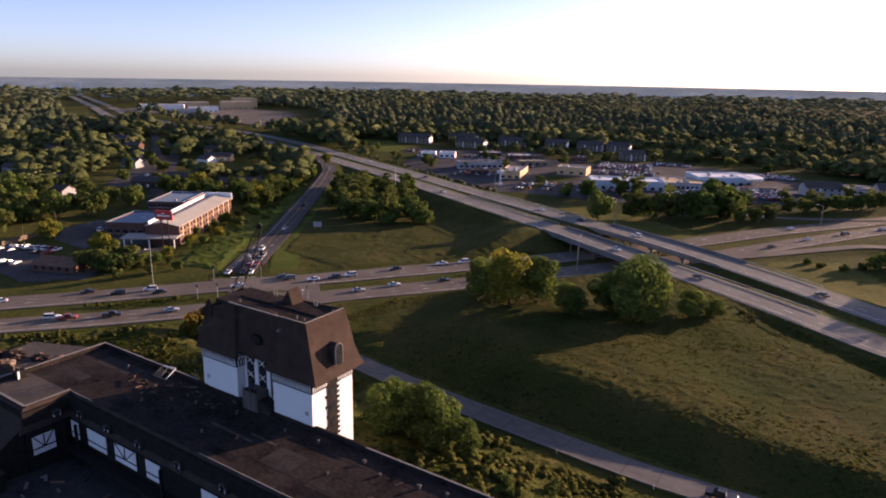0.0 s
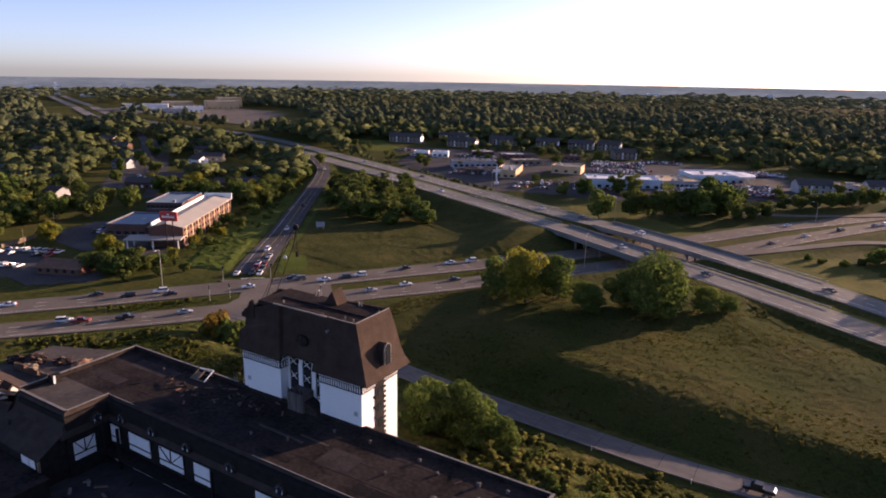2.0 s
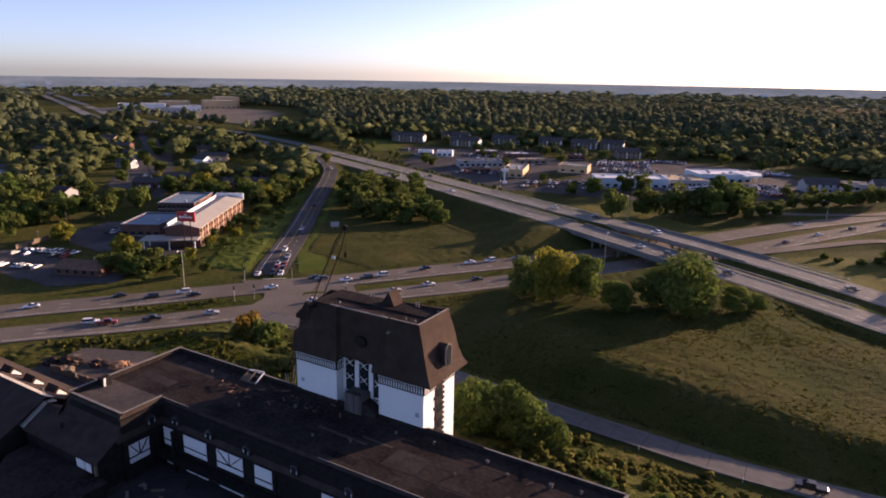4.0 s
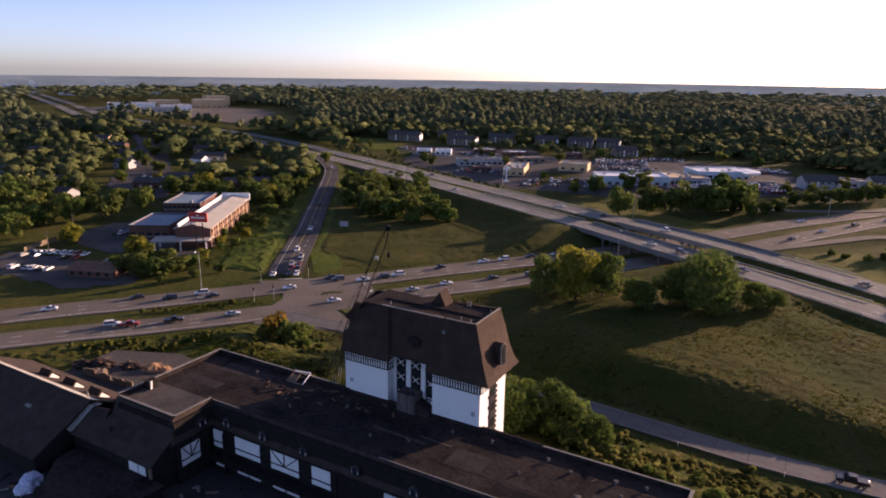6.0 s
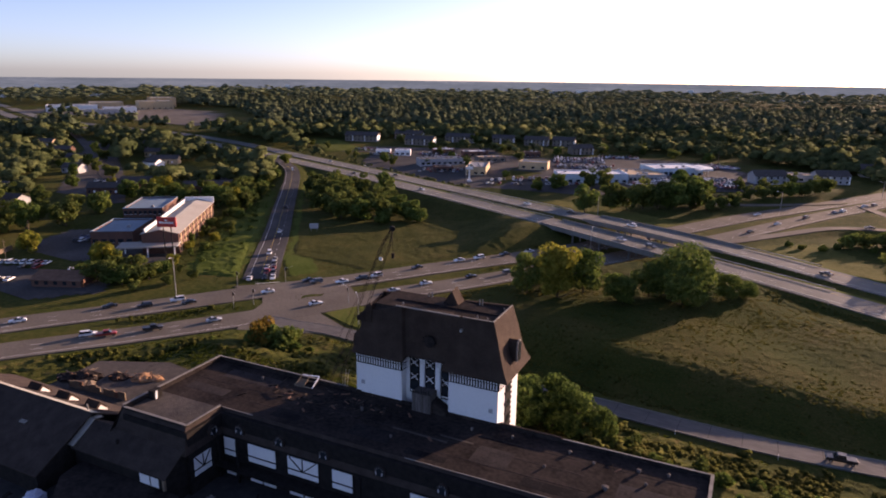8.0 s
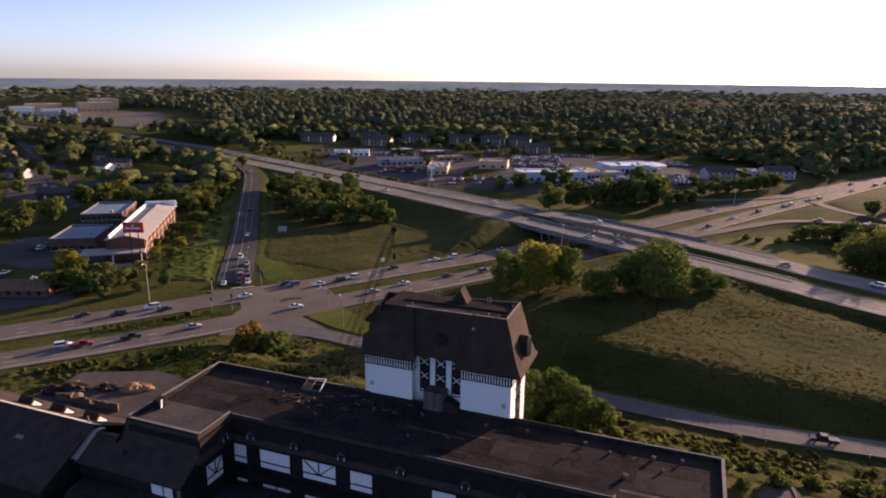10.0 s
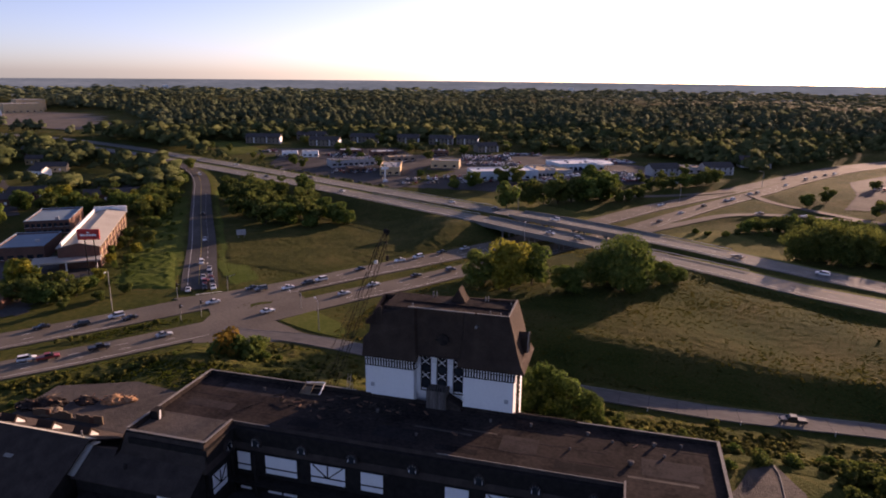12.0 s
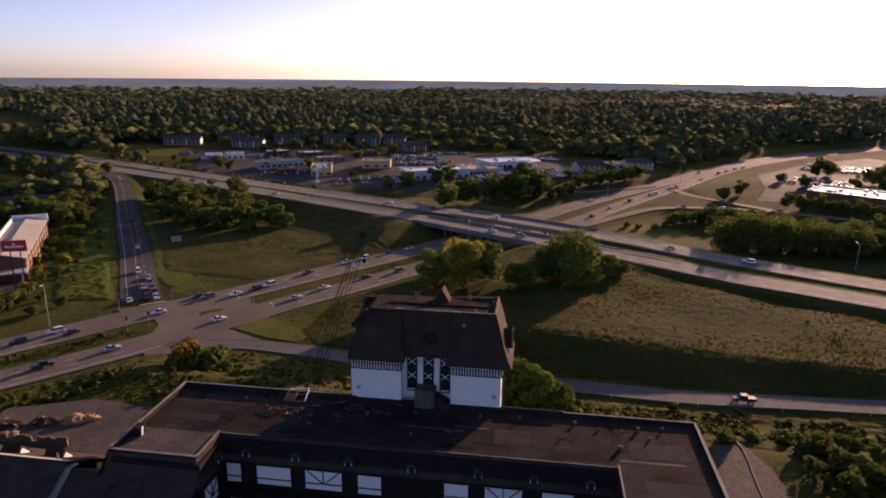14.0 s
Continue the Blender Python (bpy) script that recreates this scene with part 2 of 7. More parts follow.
def boxes(*items, bevel=0.0):
    bm = bmesh.new()
    for it in items:
        add_box(bm, *it)
    if bevel:
        bmesh.ops.bevel(bm, geom=bm.edges[:], offset=bevel, segments=1, affect="EDGES")
    return bm


def add_prism(bm, outline, z0, z1, top=None):
    """A prism over an outline; top gives another outline for the upper end."""
    top = top or outline
    low = [bm.verts.new((x, y, z0)) for x, y in outline]
    high = [bm.verts.new((x, y, z1)) for x, y in top]
    n = len(outline)
    for i in range(n):
        bm.faces.new((low[i], low[(i + 1) % n], high[(i + 1) % n], high[i]))
    bm.faces.new(low[::-1])
    bm.faces.new(high)
    return low, high


def prism(outline, z0, z1, top=None):
    bm = bmesh.new()
    add_prism(bm, outline, z0, z1, top)
    return bm


def add_beam(bm, a, b, w, d=None, sides=4):
    """A bar from a to b."""
    a, b = Vector(a), Vector(b)
    m = Matrix.Translation((a + b) / 2) @ (b - a).to_track_quat("Z", "Y").to_matrix().to_4x4()
    r = bmesh.ops.create_cone(bm, cap_ends=True, segments=sides, radius1=w / 2 * (1.414 if sides == 4 else 1), radius2=(w if d is None else d) / 2 * (1.414 if sides == 4 else 1), depth=(b - a).length, matrix=m @ (pose(0, 0, 0, 0, 0, 45) if sides == 4 else Matrix()))
    return r["verts"]


def smoothstep(a, b, x):
    t = np.clip((x - a) / (b - a), 0, 1)
    return t * t * (3 - 2 * t)


def along(points, step=6.0):
    """An even, smooth polyline through the points, as an array."""
    p = np.array(points, float)
    out = []
    for i in range(len(p) - 1):
        p0, p1, p2, p3 = p[max(0, i - 1)], p[i], p[i + 1], p[min(len(p) - 1, i + 2)]
        n = max(1, int(np.linalg.norm((p2 - p1)[:2]) / step))
        for k in range(n):
            t = k / n
            out.append(0.5 * ((2 * p1) + (p2 - p0) * t + (2 * p0 - 5 * p1 + 4 * p2 - p3) * t ** 2 + (3 * p1 - p0 - 3 * p2 + p3) * t ** 3))
    out.append(p[-1])
    return np.array(out)


def distance_to(line, x, y):
    """Distance from points to a polyline, and the polyline's height at the nearest place."""
    best = np.full(x.shape, 1e9)
    height = np.zeros(x.shape)
    for a, b in zip(line[:-1], line[1:]):
        d = b[:2] - a[:2]
        s = np.clip(((x - a[0]) * d[0] + (y - a[1]) * d[1]) / max(1e-9, d @ d), 0, 1)
        r = np.hypot(x - a[0] - s * d[0], y - a[1] - s * d[1])
        near = r < best
        best = np.where(near, r, best)
        height = np.where(near, a[2] + s * (b[2] - a[2]), height)
    return best, height


# ---- the plan: roads as x, y, z ----
def at_height(points, z):
    return [(x, y, z) for x, y in points]


BLVD_FAR = along(at_height([(-335, -85), (-300, -25), (-262, 38), (-243, 70), (-231, 88), (-219, 107), (-207, 127), (-198, 141), (-189.5, 153), (-180, 168.5), (-169, 187.5), (-155, 210), (-140, 235), (-120, 273), (-100.7, 312)], 0)
                 + [(-74.7, 363.5, 0.8), (-42, 421, 1.2), (-4.5, 488, 1.8), (41, 571, 2.5), (100, 650, 3), (220, 770, 4), (420, 960, 6)])
BLVD_NEAR = along(at_height([(-318, -98), (-282, -40), (-245, 25), (-222.5, 60), (-207.5, 80.5), (-196, 97.5), (-187, 112), (-176, 132), (-164, 154), (-152.5, 172), (-138, 197), (-110, 248), (-80.7, 302.5)], 0)
                  + [(-62.6, 338.8, 0.8), (-41, 385, 1.2), (-13.7, 437.5, 1.8), (36, 537, 2.5), (95, 625, 3), (215, 745, 4), (415, 935, 6)])
SIDE = along(at_height([(-203, 131), (-212, 138), (-226, 154)], 0) + [(-262, 198, 0.3), (-297, 239, 0.9), (-333, 282, 2.3), (-364, 318.5, 4.0), (-388, 342, 5.6), (-424, 367, 6.6), (-462, 386, 6.0), (-520, 405, 5.55), (-560, 420, 5.5)])
HWY_NEAR = along(at_height([(-1800, 750), (-1466, 632), (-1305, 576), (-1100, 500), (-990, 460), (-900, 440), (-800, 436), (-660, 440), (-540, 420), (-405, 372), (-315, 340), (-243, 311), (-190, 289), (-146, 270), (-110, 253), (-81.6, 240), (-57.7, 228.5), (-34, 216.5), (-11.6, 204.6), (13, 195), (60, 174), (160, 122), (300, 40), (500, -90)], 5.5))
HWY_NEAR[:, 2] += 7 * smoothstep(-520, -1000, HWY_NEAR[:, 0])
HWY_FAR = along(at_height([(-1800, 780), (-1466, 662), (-1305, 606), (-1100, 530), (-990, 490), (-900, 470), (-800, 467), (-670, 471), (-560, 450), (-447, 409), (-346, 372), (-270, 342), (-211.6, 320), (-164, 302), (-126, 288.5), (-95, 276), (-67.7, 263), (-45, 251), (-14.6, 233), (18, 217), (65, 196), (165, 144), (300, 66), (500, -64)], 5.5))
HWY_FAR[:, 2] += 7 * smoothstep(-520, -1000, HWY_FAR[:, 0])
RAMP = along([(-183, 112, 0), (-172, 113, 0.05), (-160, 115.5, 0.1), (-141, 115, 0.3), (-121, 112.8, 0.5), (-106, 112, 0.5), (-88, 111.6, 0.5), (-72, 111.7, 0.5), (-58, 112, 0.5), (-45, 112.3, 0.5), (-30, 113.7, 0.6), (-5, 117, 0.8), (40, 120, 1.5), (120, 108, 3.5), (200, 74, 5.3)])
RAMP_A = along([(-78, 296, 0.3), (-72, 302, 0.6), (-51, 332, 1.2), (-33, 353, 2), (-9, 363.5, 2), (20, 364, 2), (70, 345, 3), (130, 300, 4)])
RAMP_B = along([(-20, 436, 1.8), (-14, 420, 2), (-5, 402.4, 2), (11.6, 386.5, 2), (26.6, 373, 2), (52, 355, 2), (110, 325, 3)])
RAMP_C = along([(-150, 372, 2), (-115, 385, 1.8), (-79, 400, 1.5), (-51, 421, 1.5), (-30, 440, 1.7)])

# hotel's own frame: u along its long front, v away from the courtyard
HOTEL = pose(-106, 59.5, 0, 0, 0, 5.4)


def ground_height(x, y):
    x, y = np.asarray(x, float), np.asarray(y, float)
    r = np.hypot(x + 30, y)
    base = 4.5 * smoothstep(330, 470, y) + 9 * smoothstep(500, 1100, r) + -8 * smoothstep(1100, 2300, r)
    base = base + 1.2 * np.sin(x / 61 + 1) * np.sin(y / 47) * smoothstep(420, 700, r) + 5 * np.sin(x / 310 + 2) * np.sin(y / 270 + 1) * smoothstep(600, 1300, r)
    base = base - 30 * smoothstep(2350, 2750, r)
    hotel = 6.0 * (1 - smoothstep(0, 26, np.maximum(0, y - 78 + 0 * x))) * (1 - smoothstep(0, 26, np.maximum(0, -168 - x)))
    hotel = hotel * (1 - smoothstep(30, 120, x))
    field = (6.3 - 2.5 * smoothstep(-75, -25, x)) * smoothstep(115.5 + 5.5 * smoothstep(-60, 0, x), 136, y) * smoothstep(-140, -100, x + 0.55 * (y - 150))
    field = field + 0.5 * np.sin(x / 9 + y / 23) * np.sin(y / 11 - x / 31) * smoothstep(125, 150, y) * (1 - smoothstep(200, 320, r))
    field = field * (1 - smoothstep(-8, 4, y - np.interp(x, HWY_NEAR[:, 0], HWY_NEAR[:, 1])))
    z = base + hotel + field
    dh = None
    for line, wide in ((HWY_NEAR, 8.5), (HWY_FAR, 8.5)):
        d, h = distance_to(line, x, y)
        fill = h - 0.25 - 0.36 * np.maximum(0, d - wide)
        z = np.where(d < wide, h - 0.25, np.maximum(z, fill))
        z = np.where((d >= wide) & (z > h), np.minimum(z, h - 0.25 + 0.3 * (d - wide)), z)
        dh = d if dh is None else np.minimum(dh, d)
    for line, wide in ((BLVD_FAR, 9.0), (BLVD_NEAR, 8.5), (SIDE, 6.5), (RAMP, 4.2), (RAMP_A, 4), (RAMP_B, 4), (RAMP_C, 4)):
        d, h = distance_to(line, x, y)
        bank = np.maximum(0, d - wide)
        keep = np.minimum(z, h - 0.22 + 0.42 * bank)
        keep = np.maximum(keep, h - 0.22 - 0.3 * bank)
        if line is SIDE or line is RAMP:
            keep = np.where((dh < 9), z, keep)
        z = keep
    return z


GRID = []


def heights(x, y):
    """The ground's height at points, off its own mesh."""
    xs, ys, gz = GRID
    x, y = np.asarray(x, float), np.asarray(y, float)
    i = np.clip(np.searchsorted(xs, x) - 1, 0, len(xs) - 2)
    j = np.clip(np.searchsorted(ys, y) - 1, 0, len(ys) - 2)
    s, t = (x - xs[i]) / (xs[i + 1] - xs[i]), (y - ys[j]) / (ys[j + 1] - ys[j])
    return (gz[j, i] * (1 - s) + gz[j, i + 1] * s) * (1 - t) + (gz[j + 1, i] * (1 - s) + gz[j + 1, i + 1] * s) * t


def z_at(x, y):
    return float(heights([x], [y])[0])


def build_ground():
    def axis(fine0, fine1, step, low, high):
        a = list(np.arange(fine0, fine1 + 0.1, step))
        s = step
        while a[-1] < high:
            s *= 1.12
            a.append(a[-1] + s)
        s = step
        while a[0] > low:
            s *= 1.12
            a.insert(0, a[0] - s)
        return np.array(a)
    xs, ys = axis(-430, 200, 3.2, -4300, 4300), axis(20, 640, 3.2, -4300, 4300)
    gx, gy = np.meshgrid(xs, ys)
    gz = ground_height(gx, gy)
    n = len(xs)
    verts = np.stack([gx.ravel(), gy.ravel(), gz.ravel()], 1)
    i = (np.arange(len(ys) - 1)[:, None] * n + np.arange(n - 1)[None, :]).ravel()
    faces = np.stack([i, i + 1, i + n + 1, i + n], 1)
    me = from_arrays("ground", verts, faces, M["ground"], True)
    GRID.extend((xs, ys, gz))
    tagged(new("ground", me), "rolling grassland with dry autumn patches", "ground", kind="structure")


def strip(line, left, right, lift=0.08):
    """A road ribbon over a line, from left to right of it."""
    d = np.gradient(line[:, :2], axis=0)
    d /= np.linalg.norm(d, axis=1)[:, None]
    nrm = np.stack([d[:, 1], -d[:, 0]], 1)
    lft, rgt = np.broadcast_to(left, len(line)), np.broadcast_to(right, len(line))
    a = np.column_stack([line[:, :2] + nrm * lft[:, None], line[:, 2] + lift])
    b = np.column_stack([line[:, :2] + nrm * rgt[:, None], line[:, 2] + lift])
    a2, b2 = a.copy(), b.copy()
    a2[:, 2] -= 0.3
    b2[:, 2] -= 0.3
    n = len(line)
    verts = np.concatenate([a, b, a2, b2])
    i = np.arange(n - 1)
    faces = np.concatenate([np.stack([i, i + n, i + n + 1, i + 1], 1), np.stack([i, i + 1, i + 2 * n + 1, i + 2 * n], 1), np.stack([i + n, i + 3 * n, i + 3 * n + 1, i + n + 1], 1)])
    return verts, faces


def road(name, line, width, mat, label, lift=0.08, taper=None):
    w = width / 2 if taper is None else np.interp(np.linspace(0, 1, len(line)), *taper) / 2
    v, f = strip(line, -w, w, lift)
    return tagged(new(name, from_arrays(name, v, f, mat)), label, "road", kind="structure")


build_ground()
road("road", BLVD_FAR, 14, M["asphalt"], "far carriageway of a worn grey divided boulevard", 0.06)
road("road", BLVD_NEAR, 13, M["asphalt"], "near carriageway of a worn grey divided boulevard", 0.064)
road("road", SIDE[2:], 11, M["parking"], "dark asphalt side road climbing away from the junction", 0.07, taper=([0, 0.5, 1], [13, 10.5, 8]))
road("road", HWY_NEAR, 14, M["concrete"], "near carriageway of a pale concrete highway on a bank", 0.06)
road("road", HWY_FAR, 14, M["concrete"], "far carriageway of a pale concrete highway on a bank", 0.06)
road("road", RAMP, 6, M["slip"], "single-lane concrete slip road with tar joints", 0.075)
road("road", RAMP_A, 6, M["asphalt"], "curving slip road beyond the highway", 0.07)
road("road", RAMP_B, 6, M["asphalt"], "curving slip road beyond the highway", 0.074)
road("road", RAMP_C, 6, M["asphalt"], "narrow service road beside the boulevard", 0.078)


for ln, a, b, what in ((HWY_NEAR, -9.6, -7.1, "mown yellow-green grass strip between the carriageways"), (HWY_FAR, -9.4, -7.1, "mown grass strip beside the highway")):
    run = ln[(ln[:, 0] > -640) & (ln[:, 0] < 300)]
    run = run[(run[:, 0] < -158) | (run[:, 0] > -60)]
    cut = int(np.argmax(np.diff(run[:, 0]) > 40)) + 1
    for piece in (run[:cut], run[cut:]):
        v, f = strip(piece, a, b, -0.02)
        tagged(new("lawn", from_arrays("lawn", v, f, M["lawn"])), what, "lawn", kind="structure")


# ---- junction, island, markings ----
def flat_patch(name, outline, z, mat, label, category, depth=0.25):
    return tagged(part(name, prism(outline, z - depth, z), mat), label, category, kind="structure")


flat_patch("road", [(-217, 130), (-205, 142), (-186, 156), (-176, 148), (-166, 139), (-172.5, 125.2), (-158, 119.5), (-140, 118), (-140, 112.2), (-160, 112), (-172, 106.5), (-184, 101), (-191, 112), (-196, 126)], 0.048, M["asphalt"], "worn grey asphalt of the junction", "road")
flat_patch("road", [(-203, 130), (-188, 116), (-174, 131), (-187, 149)], 0.044, M["asphalt"], "worn grey asphalt of the junction", "road")
island = flat_patch("traffic_island", [(-171, 125.8), (-165.6, 137.6), (-152, 131), (-146.6, 125.5), (-146.2, 120.4), (-157.4, 121.6)], 0.2, M["lawn"], "grass triangle between slip road and boulevard", "island", 0.5)


def offset_line(line, off):
    d = np.gradient(line[:, :2], axis=0)
    d /= np.linalg.norm(d, axis=1)[:, None]
    out = line.copy()
    out[:, :2] += np.stack([d[:, 1], -d[:, 0]], 1) * off
    return out


def dashes(line, off, width, length, gap, lift):
    """Painted dashes along a line, joined."""
    p = offset_line(line, off)
    seg = np.linalg.norm(np.diff(p[:, :2], axis=0), axis=1)
    s = np.concatenate([[0], np.cumsum(seg)])
    vs, fs = [], []
    a = 0.0
    while a + length < s[-1]:
        q = np.array([[np.interp(t, s, p[:, k]) for k in range(3)] for t in (a, a + length)])
        d = (q[1] - q[0])[:2] / np.linalg.norm((q[1] - q[0])[:2])
        n = np.array([d[1], -d[0], 0]) * width / 2
        k = len(vs)
        for c, sg in ((q[0], -1), (q[0], 1), (q[1], 1), (q[1], -1)):
            vs.append(c + sg * n + np.array([0, 0, lift]))
        fs.append((k, k + 1, k + 2, k + 3))
        a += length + gap
    return vs, fs


def marking(label, line, off, width, length, gap, lift, mat):
    vs, fs = dashes(line, off, width, length, gap, lift)
    if fs:
        tagged(new("road_marking", from_arrays("road_marking", vs, fs, mat)), label, "road marking", kind="structure")


for ln, w, lo in ((BLVD_FAR, 14, 0.072), (BLVD_NEAR, 13, 0.076)):
    west, east = ln[(ln[:, 1] < 118) & (ln[:, 1] > 20)], ln[(ln[:, 1] > 150) & (ln[:, 1] < 480)]
    for seg_line in (west, east):
        for off in (-2.0, 1.7):
            marking("white lane dashes on the boulevard", seg_line, off, 0.16, 3, 9, lo, M["marking"])
        marking("white edge line of the boulevard", seg_line, w / 2 - 1.6, 0.16, 11.9, 0.1, lo, M["marking"])
for ln in (HWY_NEAR, HWY_FAR):
    seg_line = ln[(ln[:, 0] > -480) & (ln[:, 0] < 200)]
    marking("white lane dashes on the highway", seg_line, 0.2, 0.18, 3.2, 9, 0.072, M["marking"])
    marking("white edge line of the highway", seg_line, 4.3, 0.16, 12, 0.1, 0.072, M["marking"])
    marking("yellow edge line of the highway", seg_line, -4.0, 0.16, 12, 0.1, 0.072, M["yellow"])
side_part = SIDE[3:-12]
marking("double yellow line on the side road", side_part, -0.2, 0.14, 8, 0.05, 0.084, M["yellow"])
marking("white lane dashes on the side road", side_part[: len(side_part) // 2], 2.6, 0.14, 3, 6, 0.084, M["marking"])
marking("white edge line of the side road", side_part, -4.2, 0.14, 8, 0.05, 0.084, M["marking"])
stop_lines = bmesh.new()
for a, b in (((-206.5, 142.5), (-212.5, 136.2)), ((-184.5, 152.2), (-190.5, 158.5))):
    add_beam(stop_lines, (*a, 0.082), (*b, 0.082), 0.5)
bmesh.ops.scale(stop_lines, vec=(1, 1, 0.02), space=Matrix.Translation((0, 0, -0.082)), verts=stop_lines.verts)
tagged(part("road_marking", stop_lines, M["marking"]), "white stop lines at the junction", "road marking", kind="structure")
# tar joints across the slip road
jv, jf = [], []
run = RAMP[(RAMP[:, 0] > -120) & (RAMP[:, 0] < 60)]
for i in range(0, len(run) - 1):
    d = run[i + 1, :2] - run[i, :2]
    d /= np.linalg.norm(d)
    n = np.array([d[1], -d[0]])
    k = len(jv)
    for sd, e in ((-2.95, -0.07), (2.95, -0.07), (2.95, 0.07), (-2.95, 0.07)):
        jv.append((*(run[i, :2] + n * sd + d * e), run[i, 2] + 0.079))
    jf.append((k, k + 1, k + 2, k + 3))
tagged(new("tar_joint", from_arrays("tar_joint", jv, jf, M["parking"])), "dark tar joints across the slip road", "road joint", kind="structure")
for off, w in ((3.15, 0.35), (-3.15, 0.35)):
    v, f = strip(RAMP, off - w / 2, off + w / 2, 0.13)
    tagged(new("kerb", from_arrays("kerb", v, f, M["concrete"])), "pale concrete kerb of the slip road", "kerb", kind="structure")


# ---- bridges ----
def bridge(line, x0, x1, label):
    seg_line = line[(line[:, 0] > x0) & (line[:, 0] < x1)]
    th = thing("highway_bridge", Matrix(), label, "bridge", "highway bridges")
    v, f = strip(seg_line, -7.2, 7.2, 0.03)
    low = v.copy()
    low[:, 2] -= 1.3
    n = len(seg_line)
    i = np.arange(n - 1)
    allv = np.concatenate([v[: 2 * n], low[: 2 * n]])
    faces = np.concatenate([np.stack([i, i + n, i + n + 1, i + 1], 1), np.stack([i + 2 * n, i + 2 * n + 1, i + 3 * n + 1, i + 3 * n], 1),
                            np.stack([i, i + 1, i + 2 * n + 1, i + 2 * n], 1), np.stack([i + n, i + 3 * n, i + 3 * n + 1, i + n + 1], 1)])
    new_deck = part("deck", from_arrays("deck", allv, faces, M["concrete"]), None, th, "pale concrete deck")
    for off in (-7.37, 7.37):
        v, f = strip(seg_line, off - 0.16, off + 0.16, 0.9)
        v[2 * n:, 2] -= 1.9
        part("parapet", from_arrays("parapet", v, f, M["concrete"]), None, th)
    d = seg_line[-1, :2] - seg_line[0, :2]
    d /= np.linalg.norm(d)
    nrm = np.array([d[1], -d[0]])
    for s in (0.27, 0.5, 0.73):
        c = seg_line[0, :2] + (seg_line[-1, :2] - seg_line[0, :2]) * s
        for off in (-4.8, 0, 4.8):
            q = c + nrm * off
            bm = bmesh.new()
            add_beam(bm, (*q, -0.8), (*q, 3.7), 0.9, sides=10)
            part("pier", bm, M["concrete"], th)
        bm = bmesh.new()
        a, b = c - nrm * 6.4, c + nrm * 6.4
        add_beam(bm, (*a, 3.95), (*b, 3.95), 1.0)
        part("pier_cap", bm, M["concrete"], th)
    for q in (seg_line[1], seg_line[-2]):
        bm = bmesh.new()
        a, b = q[:2] - nrm * 7.0, q[:2] + nrm * 7.0
        add_beam(bm, (*a, 3.0), (*b, 3.0), 2.4)
        part("abutment", bm, M["concrete"], th)
    return th


bridge(HWY_NEAR, -152, -84, "pale concrete highway bridge over the boulevard")
bridge(HWY_FAR, -138, -64, "pale concrete highway bridge over the boulevard")


# ---- trees ----
def leaf_quads(rng, centres, radii, count, size, squash=0.8, rough=0.4):
    """Leaf clumps scattered over the shells of several lumps."""
    w = radii ** 2
    which = rng.choice(len(centres), count, p=w / w.sum())
    d = rng.normal(size=(count, 3))
    d /= np.linalg.norm(d, axis=1)[:, None]
    rr = radii[which] * rng.uniform(0.62, 1.06, count) ** 0.6
    p = centres[which] + d * rr[:, None] * np.array([1, 1, squash])
    nrm = d + rng.normal(scale=rough, size=(count, 3)) + np.array([0, 0, 0.25])
    nrm /= np.linalg.norm(nrm, axis=1)[:, None]
    t = np.cross(nrm, rng.normal(size=(count, 3)))
    t /= np.linalg.norm(t, axis=1)[:, None]
    b = np.cross(nrm, t)
    s = size * rng.uniform(0.55, 1.35, count)[:, None]
    t, b = t * s, b * s * rng.uniform(0.5, 0.9, count)[:, None]
    bend = nrm * s * 0.22
    v = np.stack([p - t - bend, p - b, p + t - bend, p + b], 1).reshape(-1, 3)
    return v, np.arange(count * 4).reshape(-1, 4)


def crown_lumps(rng, n, height, radius, base):
    c, r = [], []
    mid = (base + height) / 2
    for i in range(n):
        a = rng.uniform(0, 2 * math.pi)
        zz = rng.uniform(-0.95, 0.85)
        out = math.sqrt(max(0.05, 1 - zz * zz)) * rng.uniform(0.35, 0.78) * radius
        c.append((out * math.cos(a), out * math.sin(a), mid + zz * (height - base) / 2 * 0.74))
        r.append(radius * rng.uniform(0.3, 0.48))
    c.append((0, 0, mid))
    r.append(radius * 0.6)
    return np.array(c), np.array(r)


def trunk_mesh(rng, height, radius, base):
    bm = bmesh.new()
    lean = Vector((rng.uniform(-0.3, 0.3), rng.uniform(-0.3, 0.3), 0))
    top = Vector((0, 0, height * 0.72)) + lean
    add_beam(bm, (0, 0, -0.6), Vector((0, 0, base)) + lean * 0.4, height * 0.045, height * 0.034, 7)
    add_beam(bm, Vector((0, 0, base)) + lean * 0.4, top, height * 0.034, height * 0.01, 6)
    for i in range(6):
        a = rng.uniform(0, 2 * math.pi)
        z = base + (height * 0.6 - base) * i / 6
        s = Vector((0, 0, z)) + lean * 0.5
        e = s + Vector((math.cos(a) * radius * 0.7, math.sin(a) * radius * 0.7, height * 0.17))
        add_beam(bm, s, e, height * 0.018, height * 0.006, 5)
    return bm


